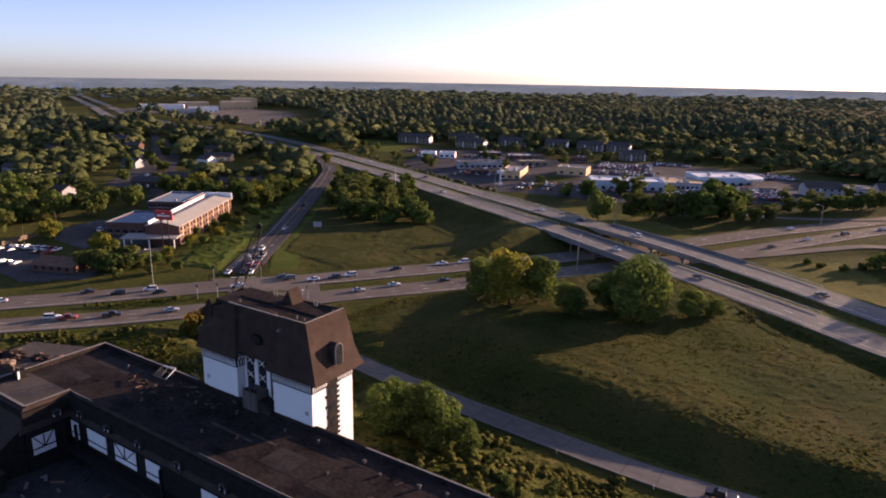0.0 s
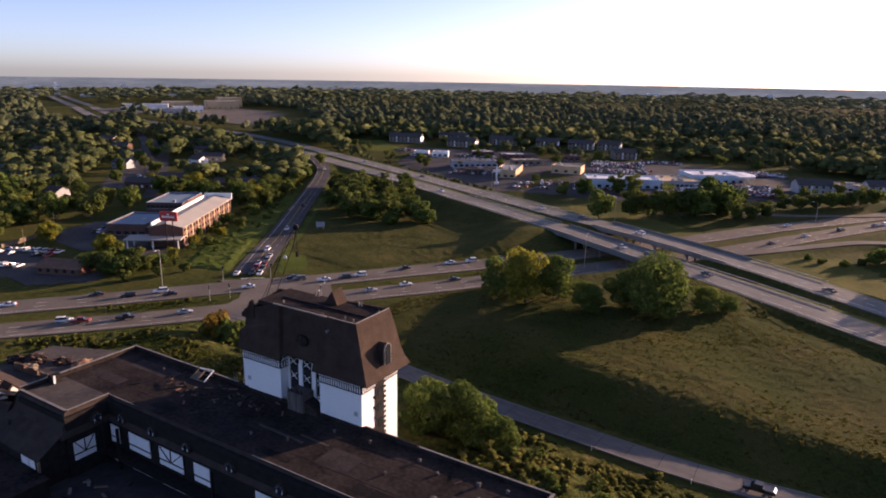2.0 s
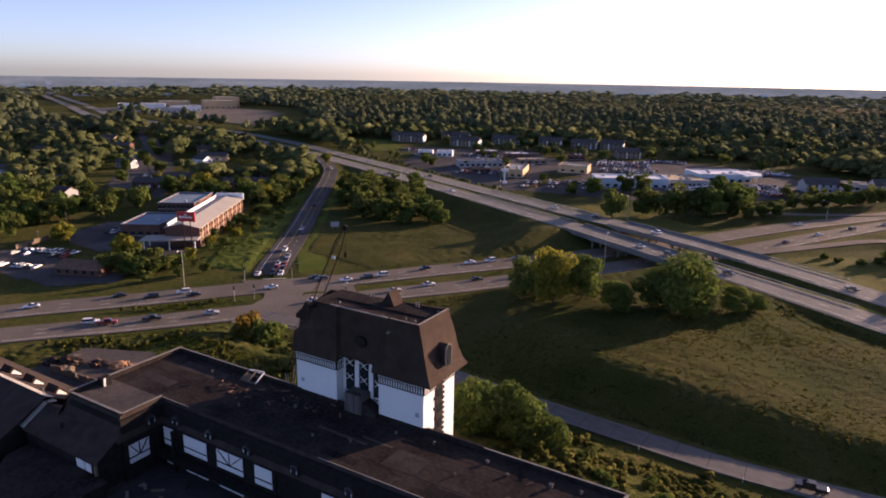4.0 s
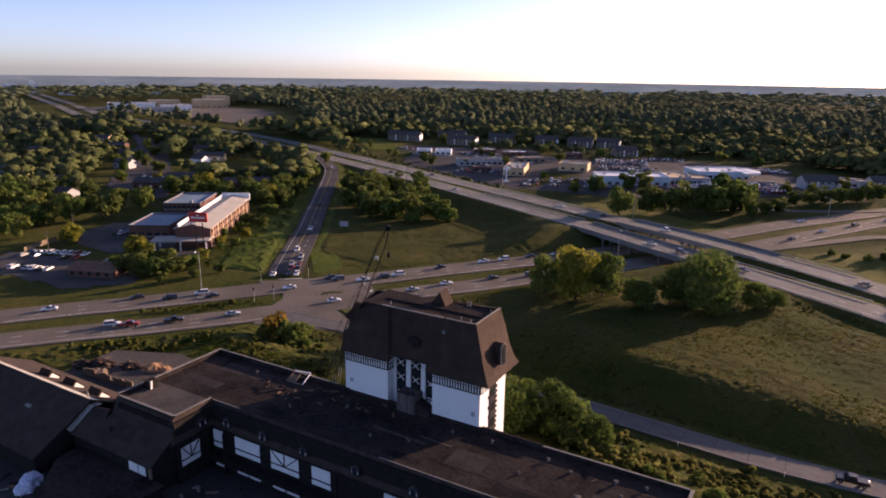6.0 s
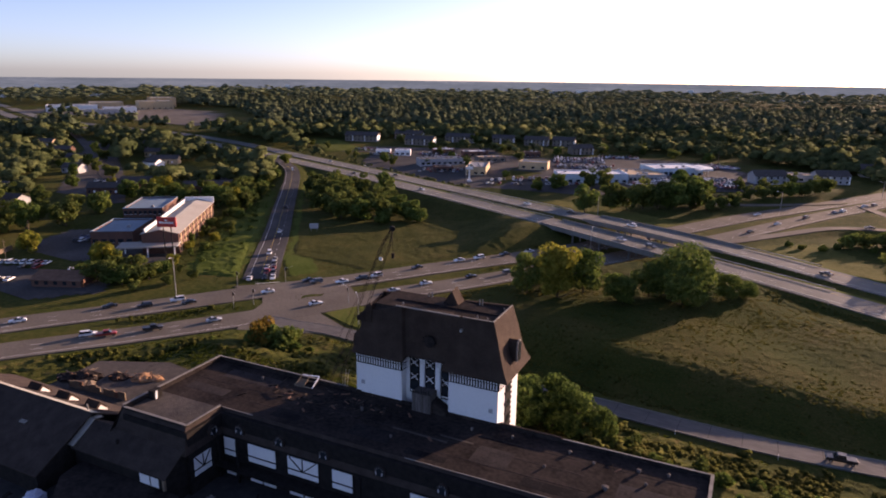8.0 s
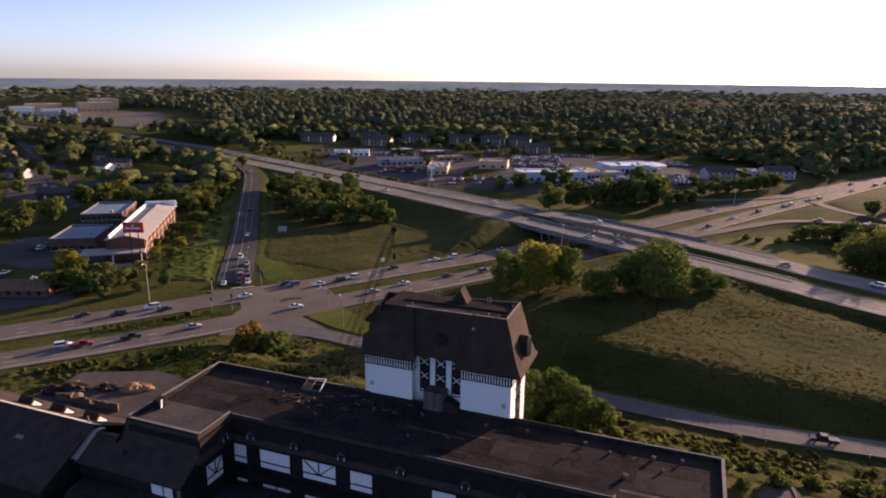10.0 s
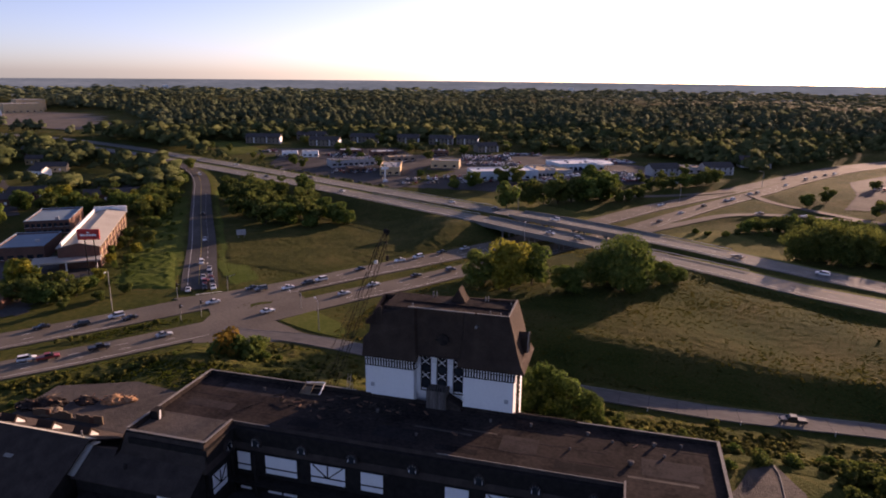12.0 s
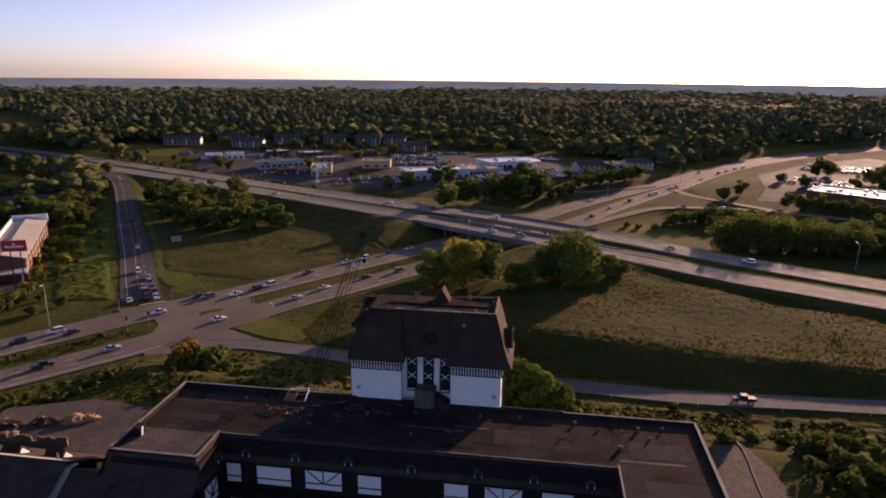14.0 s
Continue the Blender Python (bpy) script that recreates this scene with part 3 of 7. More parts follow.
def make_tree(seed, height, radius, leaf, count, size, lumps=14, low=0.2, name="tree", label="", group=""):
    rng = np.random.default_rng(seed)
    base = height * low
    th = thing(name, Matrix(), label, "bush" if name == "bush" else "tree", group)
    part("trunk", trunk_mesh(rng, height, radius, base), M["bark"], th, "brown bark trunk with limbs")
    c, r = crown_lumps(rng, lumps, height, radius, base)
    v, f = leaf_quads(rng, c, r, count, size)
    part("crown", from_arrays("crown", v, f, leaf), None, th, "")
    return th


def sized(x, y, z, s, turn, tall=1.0):
    return Matrix.LocRotScale((x, y, z), Euler((0, 0, turn)), (s, s, s * tall))


rng_t = np.random.default_rng(5)


def stand(asset, x, y, s=1.0, label="", sink=0.15, tall=1.0, z=None):
    ob = copy_thing(asset, sized(x, y, (z_at(x, y) if z is None else z) - sink, s, float(rng_t.uniform(0, 6.28)), tall))
    if label:
        ob["label"] = label
    return ob


BIG = [make_tree(11, 16, 8.5, M["leaf"], 5200, 0.42, 24, 0.0, label="large green broadleaf tree on the grass field"),
       make_tree(12, 15, 6.2, M["leaf_yellow"], 3800, 0.42, 20, 0.0, label="yellow-green broadleaf tree turning to autumn"),
       make_tree(13, 13, 5.6, M["leaf"], 3200, 0.42, 18, 0.0, label="green broadleaf tree on the grass field")]
BIG.append(make_tree(14, 17, 8.0, M["leaf_dark"], 4200, 0.46, 24, 0.0, label="tall dark green tree in a clump beside the highway"))
MID = [make_tree(21, 11, 4.8, M["leaf"], 1000, 0.62, 13, 0.04, label="green broadleaf tree in the woods", group="woodland trees"),
       make_tree(22, 12, 4.4, M["leaf_dark"], 950, 0.62, 12, 0.04, label="dark green broadleaf tree in the woods", group="woodland trees"),
       make_tree(23, 10, 5.0, M["leaf_dark"], 1000, 0.62, 14, 0.04, label="spreading dark green tree in the woods", group="woodland trees"),
       make_tree(24, 10, 4.4, M["leaf_yellow"], 900, 0.6, 12, 0.04, label="tree turning yellow-green in the woods", group="woodland trees"),
       make_tree(25, 13, 4.6, M["leaf"], 1050, 0.62, 14, 0.04, label="tall green broadleaf tree in the woods", group="woodland trees")]
BUSH = [make_tree(31, 3.2, 2.4, M["leaf"], 650, 0.3, 9, 0.03, "bush", "rough green bush in the long grass", "bushes"),
        make_tree(32, 4.5, 3.0, M["leaf_orange"], 800, 0.32, 10, 0.03, "bush", "orange autumn bush on the bank", "bushes"),
        make_tree(33, 3.0, 2.6, M["leaf_dark"], 650, 0.3, 9, 0.03, "bush", "dark green bush in the long grass", "bushes")]
ASSETS = BIG + MID + BUSH

# trees on the field between slip road and highway
for a, x, y, s, tall in ((2, -118, 165, 1.12, 1.0), (1, -107, 164, 1.28, 1.0), (2, -101, 172, 1.15, 1.05), (2, -112, 173, 1.05, 1.0), (0, -71, 178, 1.28, 0.98), (2, -82, 180, 1.05, 0.9), (2, -87, 168, 0.85, 0.85), (2, -91, 172, 0.8, 0.9), (0, -77, 185, 1.05, 0.95), (2, -60, 192, 0.9, 0.8), (2, -55, 197, 0.65, 0.75)):
    stand(BIG[a], x, y, s, tall=tall)
# by the hotel tower
for a, x, y, s in ((2, -84, 86, 0.95), (2, -79, 90, 1.0), (2, -74, 89, 0.88), (2, -88, 93, 0.85), (2, -80, 97, 0.8), (2, -69.5, 92, 0.62)):
    stand(BIG[a], x, y, s, "bushy green tree beside the white hotel tower")
for x, y, s, a in ((-63.5, 93.5, 1.1, 2), (-66, 90, 0.9, 0), (-58, 88, 0.8, 0), (-50, 92, 0.9, 2), (-46, 85, 1.0, 0), (-40, 90, 0.8, 0), (-36, 84, 1.0, 2), (-54, 84, 0.7, 0), (-30, 88, 0.9, 0), (-24, 92, 1.0, 0), (-18, 85, 1.1, 2), (-12, 94, 1.0, 0), (-42, 80, 0.7, 0)):
    stand(BUSH[a], x, y, s)
for x, y, s, a in ((-163.5, 93, 1.8, 1), (-160.5, 95, 2.2, 0), (-158, 94, 2.1, 0), (-165.5, 91.5, 1.9, 0), (-168, 91, 1.0, 0), (-155, 94.5, 1.0, 0), (-157, 96.5, 0.7, 0), (-153, 98.5, 0.6, 0), (-174, 84, 0.6, 0), (-150, 92, 0.5, 2), (-140, 95, 0.5, 0), (-180, 76, 0.6, 2), (-186, 68, 0.5, 0), (-196, 55, 0.6, 0)):
    stand(BUSH[a], x, y, s)
# the grove inside the interchange
for x, y, s, a in ((-257, 240, 0.95, 1), (-247, 245, 1.0, 0), (-236, 249, 1.0, 1), (-226, 259, 0.95, 0), (-283, 254, 0.95, 2), (-270, 250, 1.0, 1), (-320, 290, 1.0, 1), (-305, 303, 1.05, 2), (-290, 300, 1.0, 1), (-275, 305, 0.95, 4), (-275, 266, 1.1, 1), (-262, 262, 1.0, 2), (-250, 262, 1.05, 1), (-240, 268, 0.95, 0), (-292, 280, 1.1, 1), (-305, 283, 1.0, 2), (-219, 257, 0.7, 0), (-260, 285, 1.0, 1), (-320, 312, 0.9, 1), (-232, 243, 0.6, 0)):
    stand(MID[a], x, y, s * 1.6, "dark green tree in the grove beside the side road", tall=0.88)
# the row on the far side of the side road
left_row = offset_line(SIDE, np.interp(np.arange(len(SIDE)), [0, 10, 18, 26], [-36, -34, -27, -20])[:, None])
for i in range(8, 45):
    x, y = left_row[i, :2] + rng_t.normal(scale=2.8, size=2)
    stand(MID[int(rng_t.integers(0, 5))], x, y, float(rng_t.uniform(0.55, 1.05)) * (0.48 if i < 24 else 1.0), "green tree in the row along the side road")
    if i % 2:
        d = float(rng_t.uniform(7, 14))
        q = left_row[i, :2] + (left_row[i, :2] - SIDE[i, :2]) * d / 22
        if not (-365 < q[0] < -265 and 130 < q[1] < 225):
            stand(MID[int(rng_t.integers(0, 5))], q[0], q[1], float(rng_t.uniform(0.8, 1.3)) * (0.36 if i < 24 else 1.0), "green tree in the row along the side road")
for i in range(15, 34, 2):
    x, y = offset_line(SIDE, -14)[i, :2] + rng_t.normal(scale=1.6, size=2)
    stand(BUSH[0], x, y, float(rng_t.uniform(0.5, 0.9)), "low green bush on the bank of the side road")
for x, y, s, a in ((-241, 107, 0.75, 1), (-238, 118, 0.75, 2), (-256, 119, 0.75, 1), (-236, 128, 0.7, 2), (-259, 128, 0.6, 0), (-272, 116, 1.25, 3), (-247, 131, 0.55, 1), (-264, 109, 0.7, 2), (-323, 116, 1.0, 3), (-331, 122, 0.7, 0), (-359, 153, 1.35, 2), (-372, 123, 1.2, 0), (-384, 132, 1.2, 1), (-376, 182, 1.3, 0), (-386, 173, 1.2, 2), (-403, 218, 1.25, 0), (-404, 238, 1.1, 3), (-300, 192, 0.5, 2), (-352, 108, 1.0, 1), (-366, 108, 1.1, 0)):
    stand(MID[a], x, y, s * (0.64 if -266 < x < -234 else 1.1), "green tree near the motel and the boulevard")
# the thicket between motel and boulevard, and the trees along the motel wing
for x, y, s, a in ((-270, 107, 0.62, 0), (-262, 107, 0.72, 2), (-256, 108, 0.66, 1), (-252, 110, 0.75, 0), (-250, 114, 0.70, 2), (-249, 119, 0.62, 1), (-252, 127, 0.50, 0), (-257, 136, 0.45, 3), (-263, 122, 0.60, 2), (-267, 118, 0.66, 1), (-274, 116, 0.70, 0)):
    stand(MID[a], x, y, s * 1.55, "bushy green tree in the thicket before the motel", tall=0.8)
for x, y, s, a in ((-266, 159, 0.38, 0), (-274, 171, 0.45, 3), (-284, 188, 0.52, 2), (-303, 212, 0.60, 0), (-325, 243, 0.62, 1), (-348, 275, 0.68, 4), (-376, 314, 0.72, 0), (-405, 354, 0.80, 2), (-293, 191, 0.42, 1), (-310, 215, 0.50, 0), (-332, 244, 0.60, 2)):
    stand(MID[a], x, y, s * 1.4, "green tree beside the brick motel wing", tall=0.9)
for x, y, s, a in ((-468, 222, 0.9, 0), (-486, 262, 1.0, 2), (-520, 272, 0.9, 1), (-556, 288, 1.0, 0), (-575, 314, 1.0, 2), (-612, 330, 1.0, 4), (-640, 358, 1.0, 1), (-440, 232, 0.8, 3), (-505, 246, 0.9, 4), (-428, 305, 0.8, 0), (-412, 318, 0.8, 2), (-440, 325, 0.9, 1), (-545, 262, 1.0, 0)):
    stand(MID[a], x, y, s * 1.1, "green street tree among the brick houses")
for i in range(6, 24):
    x, y = SIDE[i, :2] + (left_row[i, :2] - SIDE[i, :2]) * float(rng_t.uniform(0.4, 0.85))
    stand(BUSH[0], x, y, float(rng_t.uniform(0.4, 0.8)), "low green bush on the bank of the side road")
# hedge and trees before the car dealer, and the clump beyond the highway
for x, y, s, a in ((-145, 347, 1.05, 1), (-137, 352, 1.15, 2), (-129, 357, 1.2, 1), (-122, 363, 1.25, 2), (-114, 369, 1.35, 0), (-107, 378, 1.45, 0), (-112, 384, 1.3, 4), (-103, 388, 1.2, 0), (-96, 371, 0.8, 1), (-90, 379, 0.8, 2), (-84, 388, 0.75, 1), (-113, 408, 0.9, 0), (-103, 413, 0.8, 1), (-177, 402, 1.05, 1), (-168, 408, 1.05, 1), (-204, 379, 0.7, 0), (-194, 390, 1.1, 0),
                   (-80, 412, 0.75, 1), (-72, 419, 0.8, 2), (-65, 427, 0.85, 1), (-58, 434, 0.95, 0), (-51, 439, 0.9, 2), (-45, 449, 0.95, 1), (-40, 458, 1.0, 2), (-88, 440, 0.7, 1),
                   (44, 383, 0.8, 1), (52, 378, 0.85, 2), (60, 374, 0.9, 1), (68, 370, 0.85, 2), (77, 364, 0.9, 1), (86, 358, 0.95, 2), (95, 352, 0.9, 1), (94, 509, 1.2, 1), (104, 512, 1.1, 2), (120, 476, 1.1, 2), (130, 480, 1.1, 1), (140, 505, 1.0, 2), (70, 450, 0.7, 1),
                   (52, 290, 1.1, 1), (60, 297, 1.1, 2), (66, 304, 1.1, 1), (14, 282, 0.9, 2), (28, 286, 0.85, 1), (42, 295, 0.85, 2), (54, 304, 0.85, 1), (76, 300, 0.9, 2), (70, 290, 0.7, 1), (11, 398, 0.8, 0), (23, 412, 0.8, 1)):
    stand(MID[a], x, y, s * (1.6 if -150 < x < -95 and y < 392 else 1.3), "dark green tree in a clump beside the highway", tall=0.9)
# the tall dense clump whose shade crosses the highway
for x, y, s, tall in ((-9, 269, 0.95, 0.95), (0, 274, 1.15, 1.0), (8, 269, 1.1, 1.05), (17, 274, 1.1, 0.95), (27, 271, 1.05, 0.9), (37, 273, 1.05, 0.92), (47, 271, 1.0, 0.85), (4, 285, 1.0, 1.0), (19, 286, 1.0, 1.0), (33, 286, 1.0, 0.95), (48, 284, 1.0, 0.9), (60, 280, 0.9, 0.85)):
    stand(BIG[3], x, y, s, tall=tall)


for x, y, s, a in ((-50, 308, 0.8, 0), (-44, 305, 0.7, 2), (-36, 306, 0.9, 0), (-30, 314, 0.9, 2), (-26, 320, 1.1, 0), (-18, 326, 1.2, 2), (-10, 332, 1.3, 2), (-2, 335, 1.3, 0), (6, 337, 1.3, 2), (14, 338, 1.2, 0), (22, 336, 1.3, 2), (-5, 322, 1.0, 2), (8, 325, 1.1, 0), (-16, 316, 0.8, 0)):
    stand(BUSH[a], x, y, s * (2.0 if y > 318 else 1.2), "low dark bush on the grass beyond the highway")
# single trees among the shops
for x, y, s, a in ((-275, 415, 0.6, 1), (-243, 412, 0.6, 0), (-290, 440, 0.7, 1), (-320, 425, 0.7, 2), (-345, 415, 0.8, 1), (-360, 425, 0.8, 0), (-372, 440, 0.7, 2), (-300, 455, 0.6, 1), (-325, 475, 0.7, 0), (-345, 490, 0.7, 1), (-270, 495, 0.8, 2), (-255, 545, 0.9, 0), (-305, 535, 0.8, 1), (-375, 525, 0.9, 0), (-425, 545, 0.9, 2), (-360, 585, 1.0, 1), (-225, 585, 1.0, 0), (-190, 590, 1.0, 1), (-160, 580, 1.0, 2), (-130, 575, 0.9, 0), (-75, 445, 0.8, 1), (-66, 430, 0.7, 0), (-50, 440, 0.8, 2), (-60, 480, 0.8, 1), (-40, 520, 0.9, 0), (-212, 400, 0.55, 3), (-395, 430, 0.6, 1), (-410, 440, 0.6, 2), (100, 445, 0.9, 1), (120, 450, 0.9, 2), (70, 450, 0.8, 1), (140, 520, 0.9, 0), (60, 470, 0.7, 2), (-455, 465, 0.6, 1), (-480, 470, 0.7, 2)):
    stand(MID[a], x, y, s * 1.15, "green tree standing among the shops and car parks", tall=0.9)


# ---- woods ----
APARTMENTS = ((-417, 543, 14, 30), (-480, 525, 22, 34), (-393, 584, 12, 30), (-312, 603, 14, 24), (-286, 614, 14, 22), (-248, 560, 40, 20), (-345, 596, 20, 22), (-452, 575, 18, 30), (-85, 474, 32, 22), (-48, 500, 28, 22), (-20, 560, 10, 24))


def inside(poly, x, y):
    p = np.array(poly)
    hit = np.zeros(x.shape, bool)
    for (x0, y0), (x1, y1) in zip(p, np.roll(p, -1, 0)):
        cross = ((y0 > y) != (y1 > y)) & (x < (x1 - x0) * (y - y0) / (y1 - y0 + 1e-12) + x0)
        hit ^= cross
    return hit


CLEAR = [
    [(-205, 130), (-400, 345), (-480, 390), (-540, 425), (-440, 425), (-120, 300), (-100, 260)],
    [(-400, -150), (-330, -70), (-215, 120), (-100, 265), (60, 190), (560, -110), (500, -500), (-500, -500)],
    [(-480, 450), (-350, 380), (-110, 300), (10, 500), (-60, 570), (-200, 620), (-270, 650), (-420, 590), (-530, 510)],
    [(-112, 318), (-60, 330), (520, 20), (520, -70), (60, 185), (-112, 252)],
    [(-60, 300), (500, -50), (900, 300), (600, 800), (130, 740), (10, 540)],
    [(-375, 145), (-340, 120), (-262, 130), (-300, 222), (-360, 222), (-385, 190)],
    [(-330, 50), (-240, 95), (-258, 112), (-330, 128), (-375, 118), (-370, 80)],
    [(-1250, 560), (-1000, 505), (-800, 500), (-640, 505), (-660, 590), (-900, 760), (-1200, 760)],
    [(-395, 180), (-465, 192), (-560, 258), (-540, 290), (-470, 268), (-390, 240)],
    [(-405, 315), (-430, 318), (-520, 362), (-520, 372), (-430, 340)],
    [(-212, 112), (-250, 128), (-268, 140), (-300, 195), (-335, 245), (-300, 245), (-250, 185), (-212, 140)],
    [(-215, 118), (-245, 55), (-300, 15), (-350, 30), (-345, 100), (-262, 142), (-240, 140)],
    [(-404, 238), (-375, 233), (-340, 268), (-356, 292), (-404, 256)],
    [(-415, 285), (-500, 288), (-550, 325), (-520, 348), (-440, 325)],
    [(-830, 385), (-960, 392), (-1500, 585), (-1500, 690), (-1040, 510), (-890, 478)],
]
STREET = np.array([(-395, 205, 0), (-450, 240, 0), (-640, 343, 0), (-760, 400, 0)], float)
HOMES = [(-441, 172), (-489, 183), (-532, 256), (-512, 311), (-527, 326), (-436, 222), (-441, 246), (-420, 160), (-585, 290), (-600, 215), (-560, 180), (-640, 310), (-480, 225), (-660, 250), (-700, 330), (-610, 380), (-570, 352), (-400, 180), (-470, 140), (-540, 140), (-620, 160), (-720, 260), (-760, 350), (-680, 200), (-505, 120), (-420, 125)]
FAR_ROAD = np.array([(-1100, 515, 0), (-1466, 647, 0), (-1800, 765, 0)], float)


def wooded(x, y):
    ok = np.ones(x.shape, bool)
    for poly in CLEAR:
        ok &= ~inside(poly, x, y)
    for line, w in ((HWY_NEAR, 15), (HWY_FAR, 15), (SIDE, 17), (BLVD_FAR, 18), (BLVD_NEAR, 18), (STREET, 15), (FAR_ROAD, 8)):
        d, _ = distance_to(line[::3] if len(line) > 20 else line, x, y)
        ok &= d > w
    for i, (hx, hy) in enumerate(HOMES):
        c, d = hx + 30, hy
        r = math.hypot(c, d)
        c, d = c / r, d / r
        along_r, across = (x - hx) * c + (y - hy) * d + 13, -(x - hx) * d + (y - hy) * c
        ok &= np.hypot(along_r / 1.7, across) > 9.5 + 2 * (i % 3)
    return ok


def scatter(r0, r1, spacing, seed):
    rng = np.random.default_rng(seed)
    n = int(2 * r1 / spacing) + 1
    gx, gy = np.meshgrid(np.arange(n) * spacing - r1, np.arange(n) * spacing - r1)
    x = gx.ravel() + rng.uniform(-0.42, 0.42, gx.size) * spacing - 30
    y = gy.ravel() + rng.uniform(-0.42, 0.42, gx.size) * spacing
    r, az = np.hypot(x + 30, y), np.degrees(np.arctan2(-(x + 30), y))
    k = (r > r0) & (r < r1) & (az > -26) & (az < 78)
    x, y = x[k], y[k]
    k = wooded(x, y) & (rng.random(len(x)) > 0.1 + 0.12 * np.sin(x / 53 + 2 * np.sin(y / 61)))
    return x[k], y[k], rng


wx, wy, wr = scatter(150, 480, 9.6, 41)
order = np.argsort(np.hypot(wx + 30, wy))
near_count = 80
for i in order[:near_count]:
    stand(MID[int(wr.choice(5, p=[0.32, 0.26, 0.22, 0.08, 0.12]))], wx[i], wy[i], float(wr.uniform(0.8, 1.6)))


def woods(name, x, y, rng, base_v, base_f, size, label, core=0.5, mat="woods", soft=0.1, wide=1.22):
    """Many crowns joined into one mesh."""
    n, k = len(x), len(base_v)
    z = heights(x, y)
    s = size * rng.uniform(0.65, 1.25, n) * (1 + 0.3 * np.sin(x / 37 + 3 * np.sin(y / 71)) * np.sin(y / 43 + x / 97))
    a = rng.uniform(0, 6.28, n)
    c, sn = np.cos(a), np.sin(a)
    b = np.broadcast_to(base_v, (n, k, 3))
    jit = 1 + rng.normal(scale=0.05, size=(n, k, 1))
    b = b * jit
    vx = (b[..., 0] * c[:, None] - b[..., 1] * sn[:, None]) * (wide * s)[:, None] + x[:, None]
    vy = (b[..., 0] * sn[:, None] + b[..., 1] * c[:, None]) * (wide * s)[:, None] + y[:, None]
    vz = b[..., 2] * (s * rng.uniform(0.68, 0.95, n))[:, None] + z[:, None]
    v = np.stack([vx, vy, vz], -1).reshape(-1, 3)
    f = (base_f[None] + (np.arange(n) * k)[:, None, None]).reshape(-1, base_f.shape[1])
    me = from_arrays(name, v, f, M[mat], True)
    # soft crowns: the leaves' normals fan out from the middle of each crown
    mid = np.stack([x, y, z + core * s], 1)[:, None, :]
    nv = np.stack([vx, vy, vz], -1) - mid
    nv /= np.linalg.norm(nv, axis=2)[..., None] + 1e-9
    nv = nv + rng.normal(scale=soft, size=nv.shape)
    nv /= np.linalg.norm(nv, axis=2)[..., None]
    at = me.attributes.new("custom_normal", "FLOAT_VECTOR", "POINT")
    at.data.foreach_set("vector", nv.astype(np.float32).ravel())
    tagged(new(name, me), label, "woods", kind="stuff")


rest = order[near_count:]
def crown(seed, lumps, count, size, fine=1, cut=-0.45):
    """A crown of about unit radius: rough solid lumps with loose leaf clumps over them."""
    rng = np.random.default_rng(seed)
    c, r = crown_lumps(rng, lumps, 2.1, 1.0, 0.15)
    vs, fs, base = [], [], 0
    for p, q in zip(c, r):
        bm = bmesh.new()
        bmesh.ops.create_icosphere(bm, subdivisions=fine, radius=1)
        bmesh.ops.delete(bm, geom=[v for v in bm.verts if v.co.z < cut], context="VERTS")
        pts = np.array([v.co[:] for v in bm.verts])
        tri = np.array([[v.index for v in f.verts] for f in bm.faces])
        bm.free()
        pts = pts * (q * rng.uniform(0.8, 1.16, (len(pts), 1))) * np.array([1, 1, 0.86]) + p
        vs.append(pts)
        fs.append(tri + base)
        base += len(pts)
    if count:
        v, f = leaf_quads(rng, c, r * 1.04, count, size, 0.86, 0.5)
        vs.append(v)
        fs.append(np.concatenate([f[:, [0, 1, 2]], f[:, [0, 2, 3]]]) + base)
    return np.concatenate(vs), np.concatenate(fs)


woods("woodland", wx[rest], wy[rest], wr, *crown(61, 7, 130, 0.13, 2, -0.5), 6.4, "mixed green woodland behind the houses")
x2, y2, r2 = scatter(480, 800, 10.6, 42)
woods("woodland", x2, y2, r2, *crown(62, 4, 40, 0.17), 6.6, "mixed green woodland beyond the roads")
x3, y3, r3 = scatter(800, 1350, 13.5, 43)
woods("woodland", x3, y3, r3, *crown(63, 2, 10, 0.2), 8.0, "dense distant green woodland", mat="hazed_woods")
x4, y4, r4 = scatter(1350, 2700, 18.5, 44)
woods("woodland", x4, y4, r4, *crown(64, 0, 0, 0.3, 1, -0.1), 14.5, "dense far woodland reaching the skyline", mat="hazed_woods")

# the belt of trees in front of the far highway
rng_h = np.random.default_rng(92)
belt = offset_line(HWY_NEAR, 1.0)
belt = belt[(belt[:, 0] > -885) & (belt[:, 0] < -535)]
pick = rng_h.integers(0, len(belt), 150)
out = rng_h.uniform(15, 62, 150)
hx_, hy_ = belt[pick, 0] + rng_h.normal(scale=3, size=150) - 0.15 * out, belt[pick, 1] - out
woods("woodland", hx_, hy_, rng_h, *crown(69, 4, 40, 0.17), 6.4, "belt of green trees in front of the highway")

